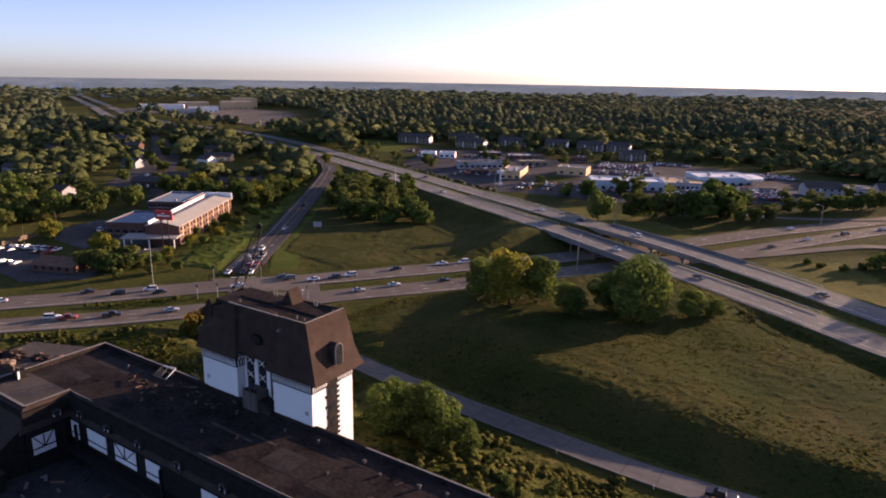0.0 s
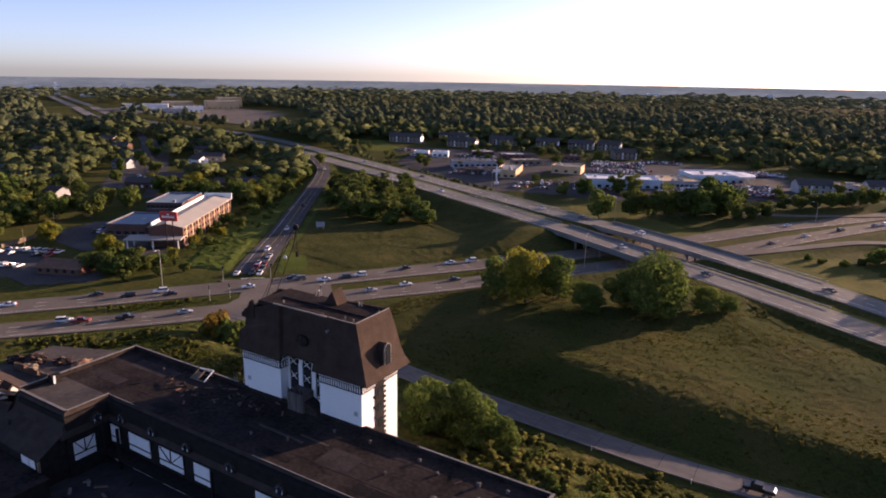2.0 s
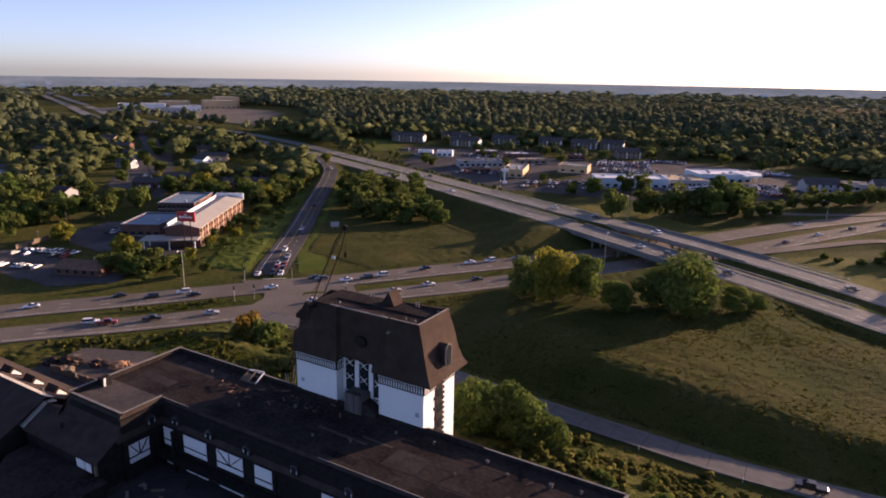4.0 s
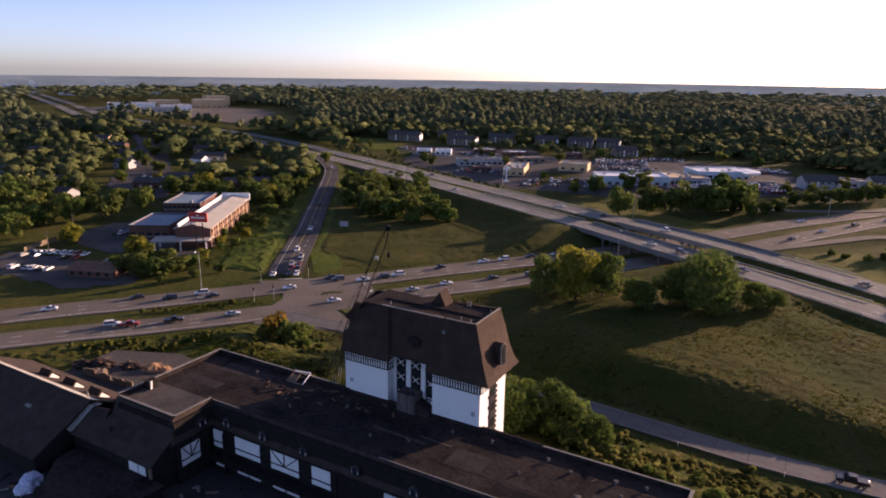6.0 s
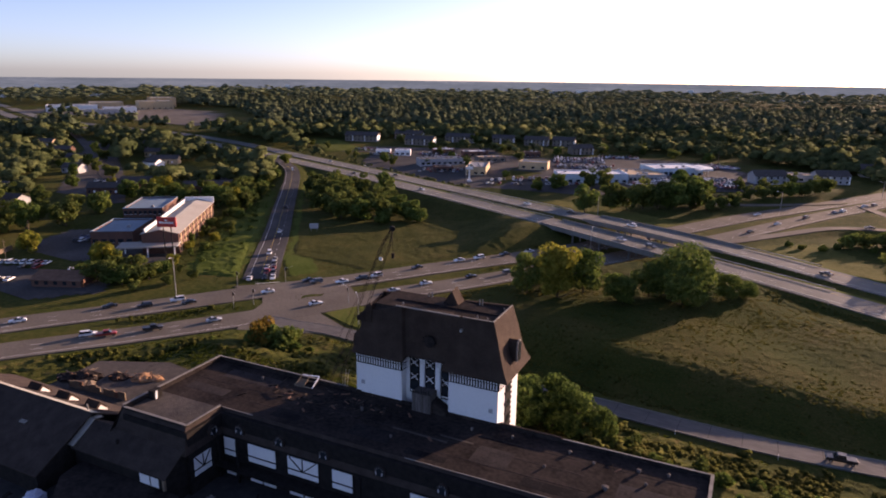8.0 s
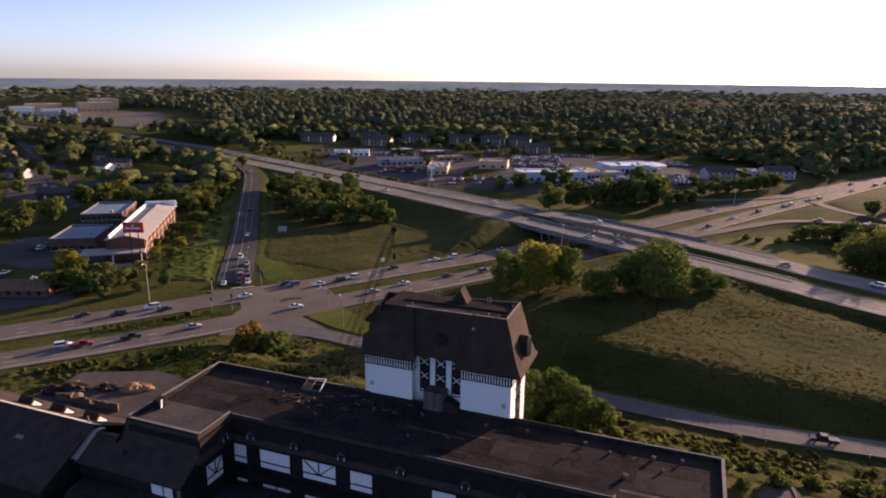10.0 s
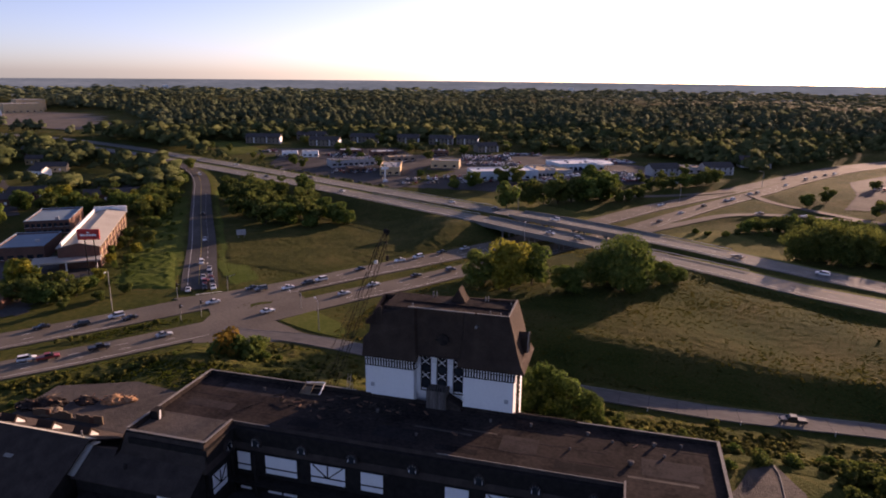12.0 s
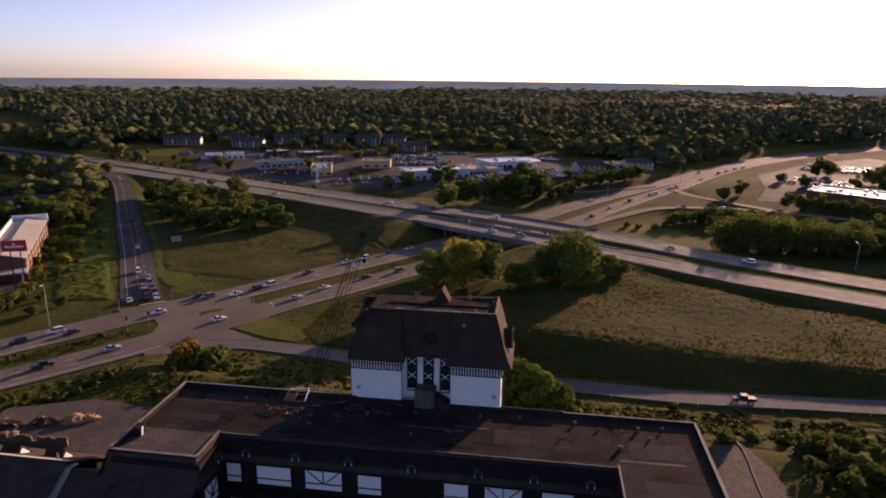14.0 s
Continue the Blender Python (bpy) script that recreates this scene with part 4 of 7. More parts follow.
# trees and bushes round the shops and the apartment houses
rng_s = np.random.default_rng(91)
sx, sy = rng_s.uniform(-500, -190, 260), rng_s.uniform(535, 645, 260)
keep = np.ones(260, bool)
for hx, hy, ht, hl in APARTMENTS:
    ca, sa = math.cos(radians(ht)), math.sin(radians(ht))
    du, dv = (sx - hx) * ca + (sy - hy) * sa, -(sx - hx) * sa + (sy - hy) * ca
    keep &= ~((du > -7) & (du < hl + 7) & (dv > -19) & (dv < 12))
keep &= wooded(sx, sy + 25) | (rng_s.random(260) < 0.55)
keep &= ~inside([(-505, 500), (-440, 446), (-300, 520), (-215, 565), (-140, 565), (-140, 530), (-330, 500)], sx, sy)
edge = offset_line(HWY_FAR, -15 if offset_line(HWY_FAR, -15)[40, 1] > HWY_FAR[40, 1] else 15)
edge = edge[(edge[:, 0] > -470) & (edge[:, 0] < -225)]
pick = rng_s.integers(0, len(edge), 70)
ex, ey = edge[pick, 0] + rng_s.normal(scale=5, size=70), edge[pick, 1] + np.abs(rng_s.normal(scale=5, size=70))
woods("woodland", sx[keep], sy[keep], rng_s, *crown(65, 5, 60, 0.18), 5.4, "green trees round the apartment houses")
woods("woodland", ex, ey, rng_s, *crown(66, 4, 50, 0.2), 2.1, "scrubby green bushes along the highway fence")

# ---- tussocks, long grass and weeds ----
def ripple(x, y, size, seed):
    """Smooth random relief from 0 to 1 with humps of about the given size."""
    table = np.random.default_rng(seed).random((257, 257))
    u, v = x / size + 1000.5, y / size + 1000.5
    i, j = np.floor(u).astype(int), np.floor(v).astype(int)
    a, b = u - i, v - j
    a, b = a * a * (3 - 2 * a), b * b * (3 - 2 * b)
    i, j = i % 256, j % 256
    return (table[j, i] * (1 - a) + table[j, i + 1] * a) * (1 - b) + (table[j + 1, i] * (1 - a) + table[j + 1, i + 1] * a) * b


def tussocks(poly, cell, tall, seed, mat, label, clear, lean=0.0):
    """Rough grassland with real humps of grass over the ground."""
    p = np.array(poly, float)
    nx, ny = int(np.ptp(p[:, 0]) / cell) + 2, int(np.ptp(p[:, 1]) / cell) + 2
    gx, gy = np.meshgrid(p[:, 0].min() + np.arange(nx) * cell, p[:, 1].min() + np.arange(ny) * cell)
    rng = np.random.default_rng(seed)
    gx = gx + rng.uniform(-0.3, 0.3, gx.shape) * cell
    gy = gy + rng.uniform(-0.3, 0.3, gy.shape) * cell
    u, v = gx * math.cos(lean) + gy * math.sin(lean), gy * math.cos(lean) - gx * math.sin(lean)
    hump = 0.45 * ripple(u * 0.75, v, 1.5, seed) ** 2 + 0.42 * ripple(u, v, 0.85, seed + 1) + 0.26 * ripple(u * 0.6, v, 4.0, seed + 2) ** 2
    hump = hump * (0.5 + 0.7 * ripple(gx, gy, 19.0, seed + 3)) * tall
    fade = np.ones(gx.shape)
    for line, w in clear:
        d, _ = distance_to(line, gx, gy)
        fade = np.minimum(fade, smoothstep(w, w + 5, d))
    for (x0, y0), (x1, y1) in zip(p, np.roll(p, -1, 0)):
        d, _ = distance_to(np.array([(x0, y0, 0), (x1, y1, 0)]), gx, gy)
        fade = np.minimum(fade, smoothstep(0, 4, d))
    gz = heights(gx, gy) - 0.15 + (hump + 0.2) * fade
    k = np.arange(ny - 1)[:, None] * nx + np.arange(nx - 1)[None, :]
    k = k[inside(poly, gx[:-1, :-1], gy[:-1, :-1]) & (fade[:-1, :-1] > 0.02)]
    me = from_arrays("meadow", np.stack([gx.ravel(), gy.ravel(), gz.ravel()], 1), np.stack([k, k + 1, k + nx + 1, k + nx], -1), mat, True)
    tagged(new("meadow", me), label, "meadow", kind="structure")


MEADOW_ROADS = ((RAMP, 3.6), (HWY_NEAR, 8.0))
tussocks([(-150, 117), (-60, 115), (0, 119), (60, 122), (110, 112), (110, 150), (60, 172), (-30, 214), (-80, 236), (-100, 244), (-135, 190)], 0.6, 0.5, 301, M["field"], "tussocky dry green grass field with rough humps", MEADOW_ROADS + ((BLVD_NEAR, 8.0),), -0.25)
tussocks([(-232, 172), (-246, 192), (-330, 285), (-300, 330), (-150, 266), (-112, 247), (-150, 215), (-190, 170)], 0.85, 0.62, 302, M["infield"], "rough sunlit grass inside the interchange", ((SIDE, 7.0), (HWY_NEAR, 8.0), (BLVD_FAR, 8.5)), 0.3)
tussocks([(-222, 138), (-262, 184), (-296, 226), (-314, 212), (-282, 172), (-244, 130)], 0.75, 1.2, 304, M["verge"], "rough bright green weeds on the bank of the side road", ((SIDE, 6.6), (BLVD_FAR, 9.0)), 0.6)
tussocks([(-232, 20), (-205, 30), (-182, 76), (-168, 79), (-20, 82), (60, 84), (60, 116), (0, 115), (-60, 109), (-150, 111), (-190, 100), (-218, 62), (-246, 15)], 0.6, 1.15, 303, M["bank"], "rank weeds and brambles on the bank beside the hotel", ((RAMP, 3.8), (BLVD_NEAR, 7.5)), 0.1)


def grass(region, count, size, seed, mat, label):
    rng = np.random.default_rng(seed)
    x0, x1, y0, y1 = region
    x, y = rng.uniform(x0, x1, count), rng.uniform(y0, y1, count)
    patch = np.sin(x / 13 + 2 * np.sin(y / 17)) + np.sin(y / 9 + np.sin(x / 21)) + rng.normal(scale=0.8, size=count)
    keep = patch > -0.2
    for line, w in ((RAMP, 5.5), (HWY_NEAR, 9.5), (HWY_FAR, 9.5), (BLVD_NEAR, 9), (BLVD_FAR, 9), (SIDE, 9), (RAMP_A, 5), (RAMP_B, 5)):
        d, _ = distance_to(line, x, y)
        keep &= d > w
    m = HOTEL.inverted()
    u, v = m[0][0] * x + m[0][1] * y + m[0][3], m[1][0] * x + m[1][1] * y + m[1][3]
    keep &= ~((u > -80) & (u < 63) & (v < 13))
    keep &= ~((u > 60) & (u < 86) & (v < 22))
    x, y = x[keep], y[keep]
    n = len(x)
    z = heights(x, y)
    s = size * rng.uniform(0.5, 1.5, n)
    vs, a = [], rng.uniform(0, 3.14, n)
    for turn in (0, 1.05, 2.1):
        dx, dy = np.cos(a + turn) * s, np.sin(a + turn) * s
        lx, ly = rng.normal(scale=0.35, size=n) * s, rng.normal(scale=0.35, size=n) * s
        h = s * rng.uniform(0.6, 1.1, n)
        vs.append(np.stack([np.stack([x - dx * 0.6, y - dy * 0.6, z - 0.1], 1), np.stack([x + dx * 0.6, y + dy * 0.6, z - 0.1], 1), np.stack([x + dx * 0.8 + lx, y + dy * 0.8 + ly, z + h], 1), np.stack([x - dx * 0.8 + lx, y - dy * 0.8 + ly, z + h * 0.8], 1)], 1))
    v = np.concatenate(vs).reshape(-1, 3)
    me = from_arrays("long_grass", v, np.arange(len(v)).reshape(-1, 4), mat)
    tagged(new("long_grass", me), label, "grass", kind="stuff")


grass((-150, 100, 114, 245), 60000, 0.3, 51, M["weeds"], "long dry grass and weeds on the field")
grass((-215, 60, 60, 116), 40000, 0.3, 52, M["green_weeds"], "rank green weeds on the bank round the hotel")
grass((-330, -90, 130, 300), 20000, 0.17, 53, M["weeds"], "long grass inside the interchange")


# brambles and rough scrub in the long grass
rng_b = np.random.default_rng(205)
bx, by = rng_b.uniform(-225, 60, 2600), rng_b.uniform(50, 112, 2600)
clump = ripple(bx, by, 11.0, 41) + 0.5 * ripple(bx, by, 4.0, 42)
hm = HOTEL.inverted()
hu, hv = hm[0][0] * bx + hm[0][1] * by + hm[0][3], hm[1][0] * bx + hm[1][1] * by + hm[1][3]
keep = (clump > 0.78) & ~((hu > -80) & (hu < 64) & (hv < 14)) & ~((hu > 59) & (hu < 84) & (hv < 19)) & (hv > -30)
for line, w in ((RAMP, 6.5), (BLVD_NEAR, 10.5), (BLVD_FAR, 10.5)):
    keep &= distance_to(line, bx, by)[0] > w
keep &= by > np.interp(bx, [-335, -245, -207, -176, -150], [-130, 40, 66, 60, 60]) - 6
woods("bramble", bx[keep], by[keep], rng_b, *crown(67, 4, 70, 0.2, 1, -0.6), 0.85, "rough green bramble clumps on the bank beside the hotel", mat="bramble")
bx = rng_b.uniform(-92, 60, 1500)
by = np.interp(bx, RAMP[:, 0], RAMP[:, 1]) - rng_b.uniform(8.5, 25, 1500)
hu, hv = hm[0][0] * bx + hm[0][1] * by + hm[0][3], hm[1][0] * bx + hm[1][1] * by + hm[1][3]
keep = (ripple(bx, by, 7.0, 44) > 0.32) & ((hv > 1.5) | (hu > 84)) & ~((hu > 59) & (hu < 84) & (hv < 19)) & ~((hu < 29) & (hv < 13))
woods("bramble", bx[keep], by[keep], rng_b, *crown(70, 3, 50, 0.22, 1, -0.6), 0.62, "dense yellow-green weeds between hotel and slip road", mat="weed_clump")
bx, by = rng_b.uniform(-60, 60, 160), rng_b.uniform(150, 225, 160)
keep = (np.interp(bx, HWY_NEAR[:, 0], HWY_NEAR[:, 1]) - by > 14) & (np.interp(bx, HWY_NEAR[:, 0], HWY_NEAR[:, 1]) - by < 42) & (ripple(bx, by, 14.0, 43) > 0.5)
woods("bramble", bx[keep], by[keep], rng_b, *crown(68, 3, 50, 0.2, 1, -0.6), 0.6, "small scrub bushes in the meadow below the highway", mat="bramble")


# ---- the abandoned hotel ----
def xform(bm, m):
    bmesh.ops.transform(bm, matrix=m, verts=bm.verts)
    return bm


def add_arch(bm, width, height, depth, thick, segs=10):
    """A round-headed frame in the x-z plane, its feet at z 0, running depth along y."""
    r = width / 2
    pts = [(-r, 0)] + [(-r * math.cos(math.pi * i / segs), height - r + r * math.sin(math.pi * i / segs)) for i in range(segs + 1)] + [(r, 0)]
    ins = [(x * (r - thick) / r, min(z, z) if z <= height - r else height - r + (z - height + r) * (r - thick) / r) for x, z in pts]
    rows = [[bm.verts.new((x, y, z)) for x, z in p] for p, y in ((pts, 0), (ins, 0), (ins, depth), (pts, depth))]
    n = len(pts)
    for a, b in ((0, 1), (1, 2), (2, 3), (3, 0)):
        for i in range(n - 1):
            bm.faces.new((rows[a][i], rows[a][i + 1], rows[b][i + 1], rows[b][i]))


def arch_panel(bm, width, height, y, segs=10):
    r = width / 2
    pts = [(-r, 0)] + [(-r * math.cos(math.pi * i / segs), height - r + r * math.sin(math.pi * i / segs)) for i in range(segs + 1)] + [(r, 0)]
    bm.faces.new([bm.verts.new((x, y, z)) for x, z in pts])


tower = thing("hotel_tower", HOTEL, "derelict white stucco hotel tower under a brown shingled mansard roof", "building")
# walls: two blocks with a recessed middle
part("wall", prism([(0, 0), (9.3, 0), (9.3, 1.8), (18.4, 1.8), (18.4, 0), (27.4, 0), (27.4, 9.9), (0, 9.9)], 4.5, 26.4), M["stucco"], tower, "white stucco walls stained at the foot")


def mansard(bm, outline, levels):
    """Rings of a sloping roof: for each level a height and an outward offset of every outline corner."""
    rings = []
    n = len(outline)
    for z, out in levels:
        ring = []
        for i, (x, y) in enumerate(outline):
            px, py = outline[i - 1]
            nx, ny = outline[(i + 1) % n]
            a = Vector((x - px, y - py)).normalized()
            b = Vector((nx - x, ny - y)).normalized()
            na, nb = Vector((a.y, -a.x)), Vector((b.y, -b.x))
            m = (na + nb) / (1 + na.dot(nb))
            ring.append(bm.verts.new((x + m.x * out, y + m.y * out, z)))
        rings.append(ring)
    for r0, r1 in zip(rings[:-1], rings[1:]):
        for i in range(n):
            bm.faces.new((r0[i], r0[(i + 1) % n], r1[(i + 1) % n], r1[i]))
    return rings


bm = bmesh.new()
rings = mansard(bm, [(0, 0.2), (9.3, 0.2), (9.6, 0.9), (18.1, 0.9), (18.4, 0.2), (27.4, 0.2), (27.4, 9.9), (0, 9.9)],
                [(26.1, 0.15), (26.3, 1.15), (26.55, 1.2), (27.6, 0.75), (29.6, 0.35), (33, 0.1), (36.0, -0.25), (36.12, -0.25), (36.12, -0.7), (35.2, -0.75)])
bm.faces.new(rings[-1])
# the eaves lift over the recessed middle
for ring in rings:
    for v in (ring[2], ring[3]):
        if v.co.z < 27.7:
            v.co.z = 27.35 + 0.2 * (v.co.z - 26.1)
# the end faces: one leans more, the other hardly flares
for v in bm.verts:
    if v.co.x < 0:
        v.co.x = max(v.co.x, -0.25)
    if v.co.x > 26.2:
        v.co.x += 0.75 - 1.75 * (v.co.z - 26.1) / 10
# a ragged broken corner at the damaged end
for v in bm.verts:
    if v.co.x < 2.6 and v.co.z > 32 and v.co.y < 6:
        v.co.z -= 2.4
        v.co.x += 0.9
    elif v.co.x < 1.5 and v.co.z > 32:
        v.co.z -= 1.2
roof = part("roof", bm, M["shingle"], tower, "brown shingled mansard roof with flared eaves and a broken corner")
bm = bmesh.new()
random.seed(4)
for i in range(9):
    x = 0.2 + i * 0.32
    add_box(bm, x, x + 0.45, 0.1, 0.4, 32.2, 33.2 + i * 0.3 + random.uniform(-0.3, 0.35))
part("broken_edge", bm, M["shingle"], tower, "ragged broken edge of the mansard")
part("roof_deck", boxes((3.4, 25.6, 1.2, 9.1, 34.9, 35.65)), M["tar"], tower, "dark tar roof sunk behind the mansard")
part("coping", boxes((8.2, 20.2, 0.05, 0.35, 36.12, 36.3)), M["coping"], tower, "pale metal coping strip")
part("coping", boxes((20.6, 25.8, 0.25, 0.5, 36.13, 36.22), (25.9, 26.15, 0.3, 9.6, 36.13, 36.22)), M["coping"], tower, "pale metal coping strip")
part("roof_ridge", boxes((6.0, 25.4, 4.6, 4.9, 35.65, 35.85)), M["tar"], tower, "low seam across the roof deck")
for x, y, h in ((22.5, 2.2, 0.3), (24.4, 2.0, 0.2), (8.4, 2.4, 0.3), (10.5, 8.4, 0.7), (11.1, 8.5, 0.8), (20.4, 8.4, 0.7), (20.9, 8.5, 0.8), (25.2, 7.8, 0.2)):
    bm = bmesh.new()
    add_beam(bm, (x, y, 35.2), (x, y, 35.9 + h), 0.26, sides=8)
    part("roof_vent", bm, M["coping"], tower, "small metal roof vent")
# the pointed rear dormer
bm = bmesh.new()
ap = [bm.verts.new(c) for c in ((14.0, 9.2, 35.2), (17.4, 9.2, 35.2), (17.4, 6.4, 35.2), (14.0, 6.4, 35.2), (15.7, 9.2, 38.2), (15.7, 6.8, 38.0))]
for f in ((0, 1, 4), (1, 2, 5, 4), (2, 3, 5), (3, 0, 4, 5), (3, 2, 1, 0)):
    bm.faces.new([ap[i] for i in f])
part("rear_dormer", bm, M["shingle"], tower, "pointed shingled dormer peak at the back of the roof")

# cornice of black boards and white slats
slat_up = boxes((-0.095, 0.095, -0.1, 0.02, 0, 0.95))
slat_up_me = bpy.data.meshes.new("slat")
slat_up.to_mesh(slat_up_me)
slat_up.free()
slat_up_me.materials.append(M["white"])
slat_lean = bmesh.new()
vs = [slat_lean.verts.new(c) for c in ((-0.16, -0.1, 0), (0.08, -0.1, 0), (0.27, -0.45, 0.75), (0.03, -0.45, 0.75), (-0.16, 0.02, 0), (0.08, 0.02, 0), (0.27, -0.33, 0.75), (0.03, -0.33, 0.75))]
for f in ((0, 1, 2, 3), (7, 6, 5, 4), (0, 4, 5, 1), (1, 5, 6, 2), (2, 6, 7, 3), (3, 7, 4, 0)):
    slat_lean.faces.new([vs[i] for i in f])
slat_lean_me = bpy.data.meshes.new("bracket")
slat_lean.to_mesh(slat_lean_me)
slat_lean.free()
slat_lean_me.materials.append(M["white"])


def cornice(length, m):
    """A black board with upright white slats below and leaning white brackets above."""
    board = part("cornice", xform(boxes((0, length, -0.09, -0.002, 24.35, 26.35)), m), M["timber"], tower, "black cornice board with white slats")
    n = int(length / 0.5)
    for i in range(n):
        x = (i + 0.5) * length / n
        part("slat", slat_up_me, None, board, m=m @ pose(x, -0.09, 24.5))
        part("bracket", slat_lean_me, None, board, m=m @ pose(x, -0.09, 25.62))
    part("rail", xform(boxes((0, length, -0.16, -0.1, 24.3, 24.48), (0, length, -0.16, -0.1, 25.46, 25.6)), m), M["timber"], board)


cornice(9.3, Matrix())
cornice(9.0, pose(18.4, 0, 0))
cornice(3.6, pose(27.4, 0, 0, 0, 0, 90))
cornice(3.9, pose(27.4, 6.0, 0, 0, 0, 90))
cornice(1.8, pose(9.3, 0, 0, 0, 0, 90))
# timbered middle of the front: three dark bays with white crosses
for x0 in (10.1, 13.15, 16.2):
    bay = part("timber_bay", boxes((x0, x0 + 1.9, 1.62, 1.78, 19.8, 27.2)), M["timber"], tower, "black timbered window bay with white crosses")
    for z0, z1 in ((20.4, 22.1), (23.75, 24.85)):
        part("pane", boxes((x0 + 0.3, x0 + 1.6, 1.57, 1.61, z0, z1)), M["glass"], bay, "dark broken window")
    for z in (22.3, 25.0):
        bm = bmesh.new()
        c, h = x0 + 0.95, z + 0.65
        for a, b in (((-0.7, -0.6), (-0.2, -0.15)), ((0.7, -0.6), (0.2, -0.15)), ((-0.7, 0.6), (-0.2, 0.15)), ((0.7, 0.6), (0.2, 0.15)), ((-0.22, 0), (0, 0.2)), ((0, 0.2), (0.22, 0)), ((0.22, 0), (0, -0.2)), ((0, -0.2), (-0.22, 0))):
            add_beam(bm, (c + a[0], 1.56, h + a[1]), (c + b[0], 1.56, h + b[1]), 0.11)
        part("cross", bm, M["white"], bay, "white painted timber cross")
    part("sill", boxes((x0 + 0.2, x0 + 1.7, 1.5, 1.615, 20.1, 20.32)), M["white"], bay, "white window sill")
for x0 in (12.15, 15.2):
    part("pilaster", boxes((x0, x0 + 0.9, 1.5, 1.78, 18.4, 25.6)), M["stucco"], tower, "white stucco strip between the bays")
    part("pilaster_head", boxes((x0 - 0.05, x0 + 0.95, 1.4, 1.78, 26.35, 27.25)), M["white"], tower, "white block above the strip")
part("front_cornice", boxes((9.35, 18.35, 1.66, 1.79, 26.35, 27.2)), M["timber"], tower)
for i in range(12):
    x = 9.8 + i * 0.72
    part("slat", slat_up_me, None, tower, m=pose(x, 1.68, 26.4) @ Matrix.Diagonal((0.6, 1, 0.8, 1)))
# timbered strip and arched dormer on the end wall
col = part("timber_strip", boxes((27.38, 27.56, 3.6, 5.9, 5, 26.3)), M["timber"], tower, "dark timbered strip of boarded windows")
for i in range(15):
    z = 24.6 - i * 0.95
    for y0, y1 in ((3.1, 3.75), (5.75, 6.4)):
        if i % 2 == 0 or y0 > 5:
            part("quoin", boxes((27.39, 27.6, y0 + 0.25 * (i % 3 == 0), y1, z - 0.42, z)), M["timber"], col)
    if i % 3 == 1:
        part("pane", boxes((27.5, 27.62, 4.1, 5.4, z - 1.2, z + 0.2)), M["glass"], col, "dark broken window")
dorm = part("dormer", xform(prism([(-0.85, 0), (0.85, 0), (0.85, 2.7), (0.6, 3.3), (0, 3.6), (-0.6, 3.3), (-0.85, 2.7)], 0, 3.2), pose(25.9, 4.9, 28.4) @ Matrix(((0, 0, 1, 0), (1, 0, 0, 0), (0, 1, 0, 0), (0, 0, 0, 1)))), M["shingle"], tower, "round-headed shingled dormer")
bm = bmesh.new()
add_arch(bm, 1.8, 3.65, 0.25, 0.11)
part("arch_trim", xform(bm, pose(29.15, 4.9, 28.4, 0, 0, 90)), M["coping"], dorm, "pale arched dormer trim")
bm = bmesh.new()
arch_panel(bm, 1.4, 3.4, -0.06)
part("pane", xform(bm, pose(29.16, 4.9, 28.4, 0, 0, 90)), M["glass"], dorm, "dark dormer window opening")
# small broken round dormer on the front
bm = bmesh.new()
add_beam(bm, (14.6, 1.4, 30.6), (14.6, 0.15, 30.6), 2.0, sides=16)
rd = part("round_dormer", bm, M["tar"], tower, "burnt round dormer opening")
for k in range(7):
    a = math.pi * k / 6
    bm = bmesh.new()
    add_beam(bm, (14.6 + math.cos(a) * 0.95, 0.1, 30.6 + math.sin(a) * 0.95), (14.6 + math.cos(a) * 1.35, 0.1, 30.6 + math.sin(a) * 1.35), 0.16)
    part("stub", bm, M["timber"], rd)
bm = bmesh.new()
add_beam(bm, (20.6, 0.6, 33.9), (20.6, -0.35, 33.9), 0.5, sides=10)
part("vent_pipe", bm, M["steel"], tower)
for x in (1.4, 26.2):
    part("wall_box", boxes((x - 0.35, x + 0.35, -0.12, -0.002, 20.2, 20.95)), M["grey"], tower, "small grey service box on the wall")

# link between the tower and the wing
link = thing("link_block", HOTEL, "stained concrete stair block joining the tower to the wing roof", "stair block")
part("wall", prism([(12.0, -1.3), (15.6, -1.3), (15.6, 1.4), (12.0, 1.4)], 17.0, 21.4), M["stained"], link, "streaked grey-brown wall")
bm = bmesh.new()
lv = [bm.verts.new(c) for c in ((15.62, -0.9, 17.5), (18.3, -0.9, 17.5), (18.3, -0.9, 18.7), (15.62, -0.9, 20.2), (15.62, 1.4, 17.5), (18.3, 1.4, 17.5), (18.3, 1.4, 18.7), (15.62, 1.4, 20.2))]
for f in ((0, 1, 2, 3), (7, 6, 5, 4), (0, 4, 5, 1), (1, 5, 6, 2), (2, 6, 7, 3), (3, 7, 4, 0)):
    bm.faces.new([lv[i] for i in f])
part("ramp_cover", bm, M["tar"], link, "dark sloping cover")
for i in range(7):
    bm = bmesh.new()
    add_beam(bm, (12.2 + i * 0.5, -1.0, 21.3), (12.2 + i * 0.5 + random.uniform(-0.2, 0.2), -1.2, 21.9 + random.uniform(-0.2, 0.5)), 0.14)
    part("stub", bm, M["timber"], link)

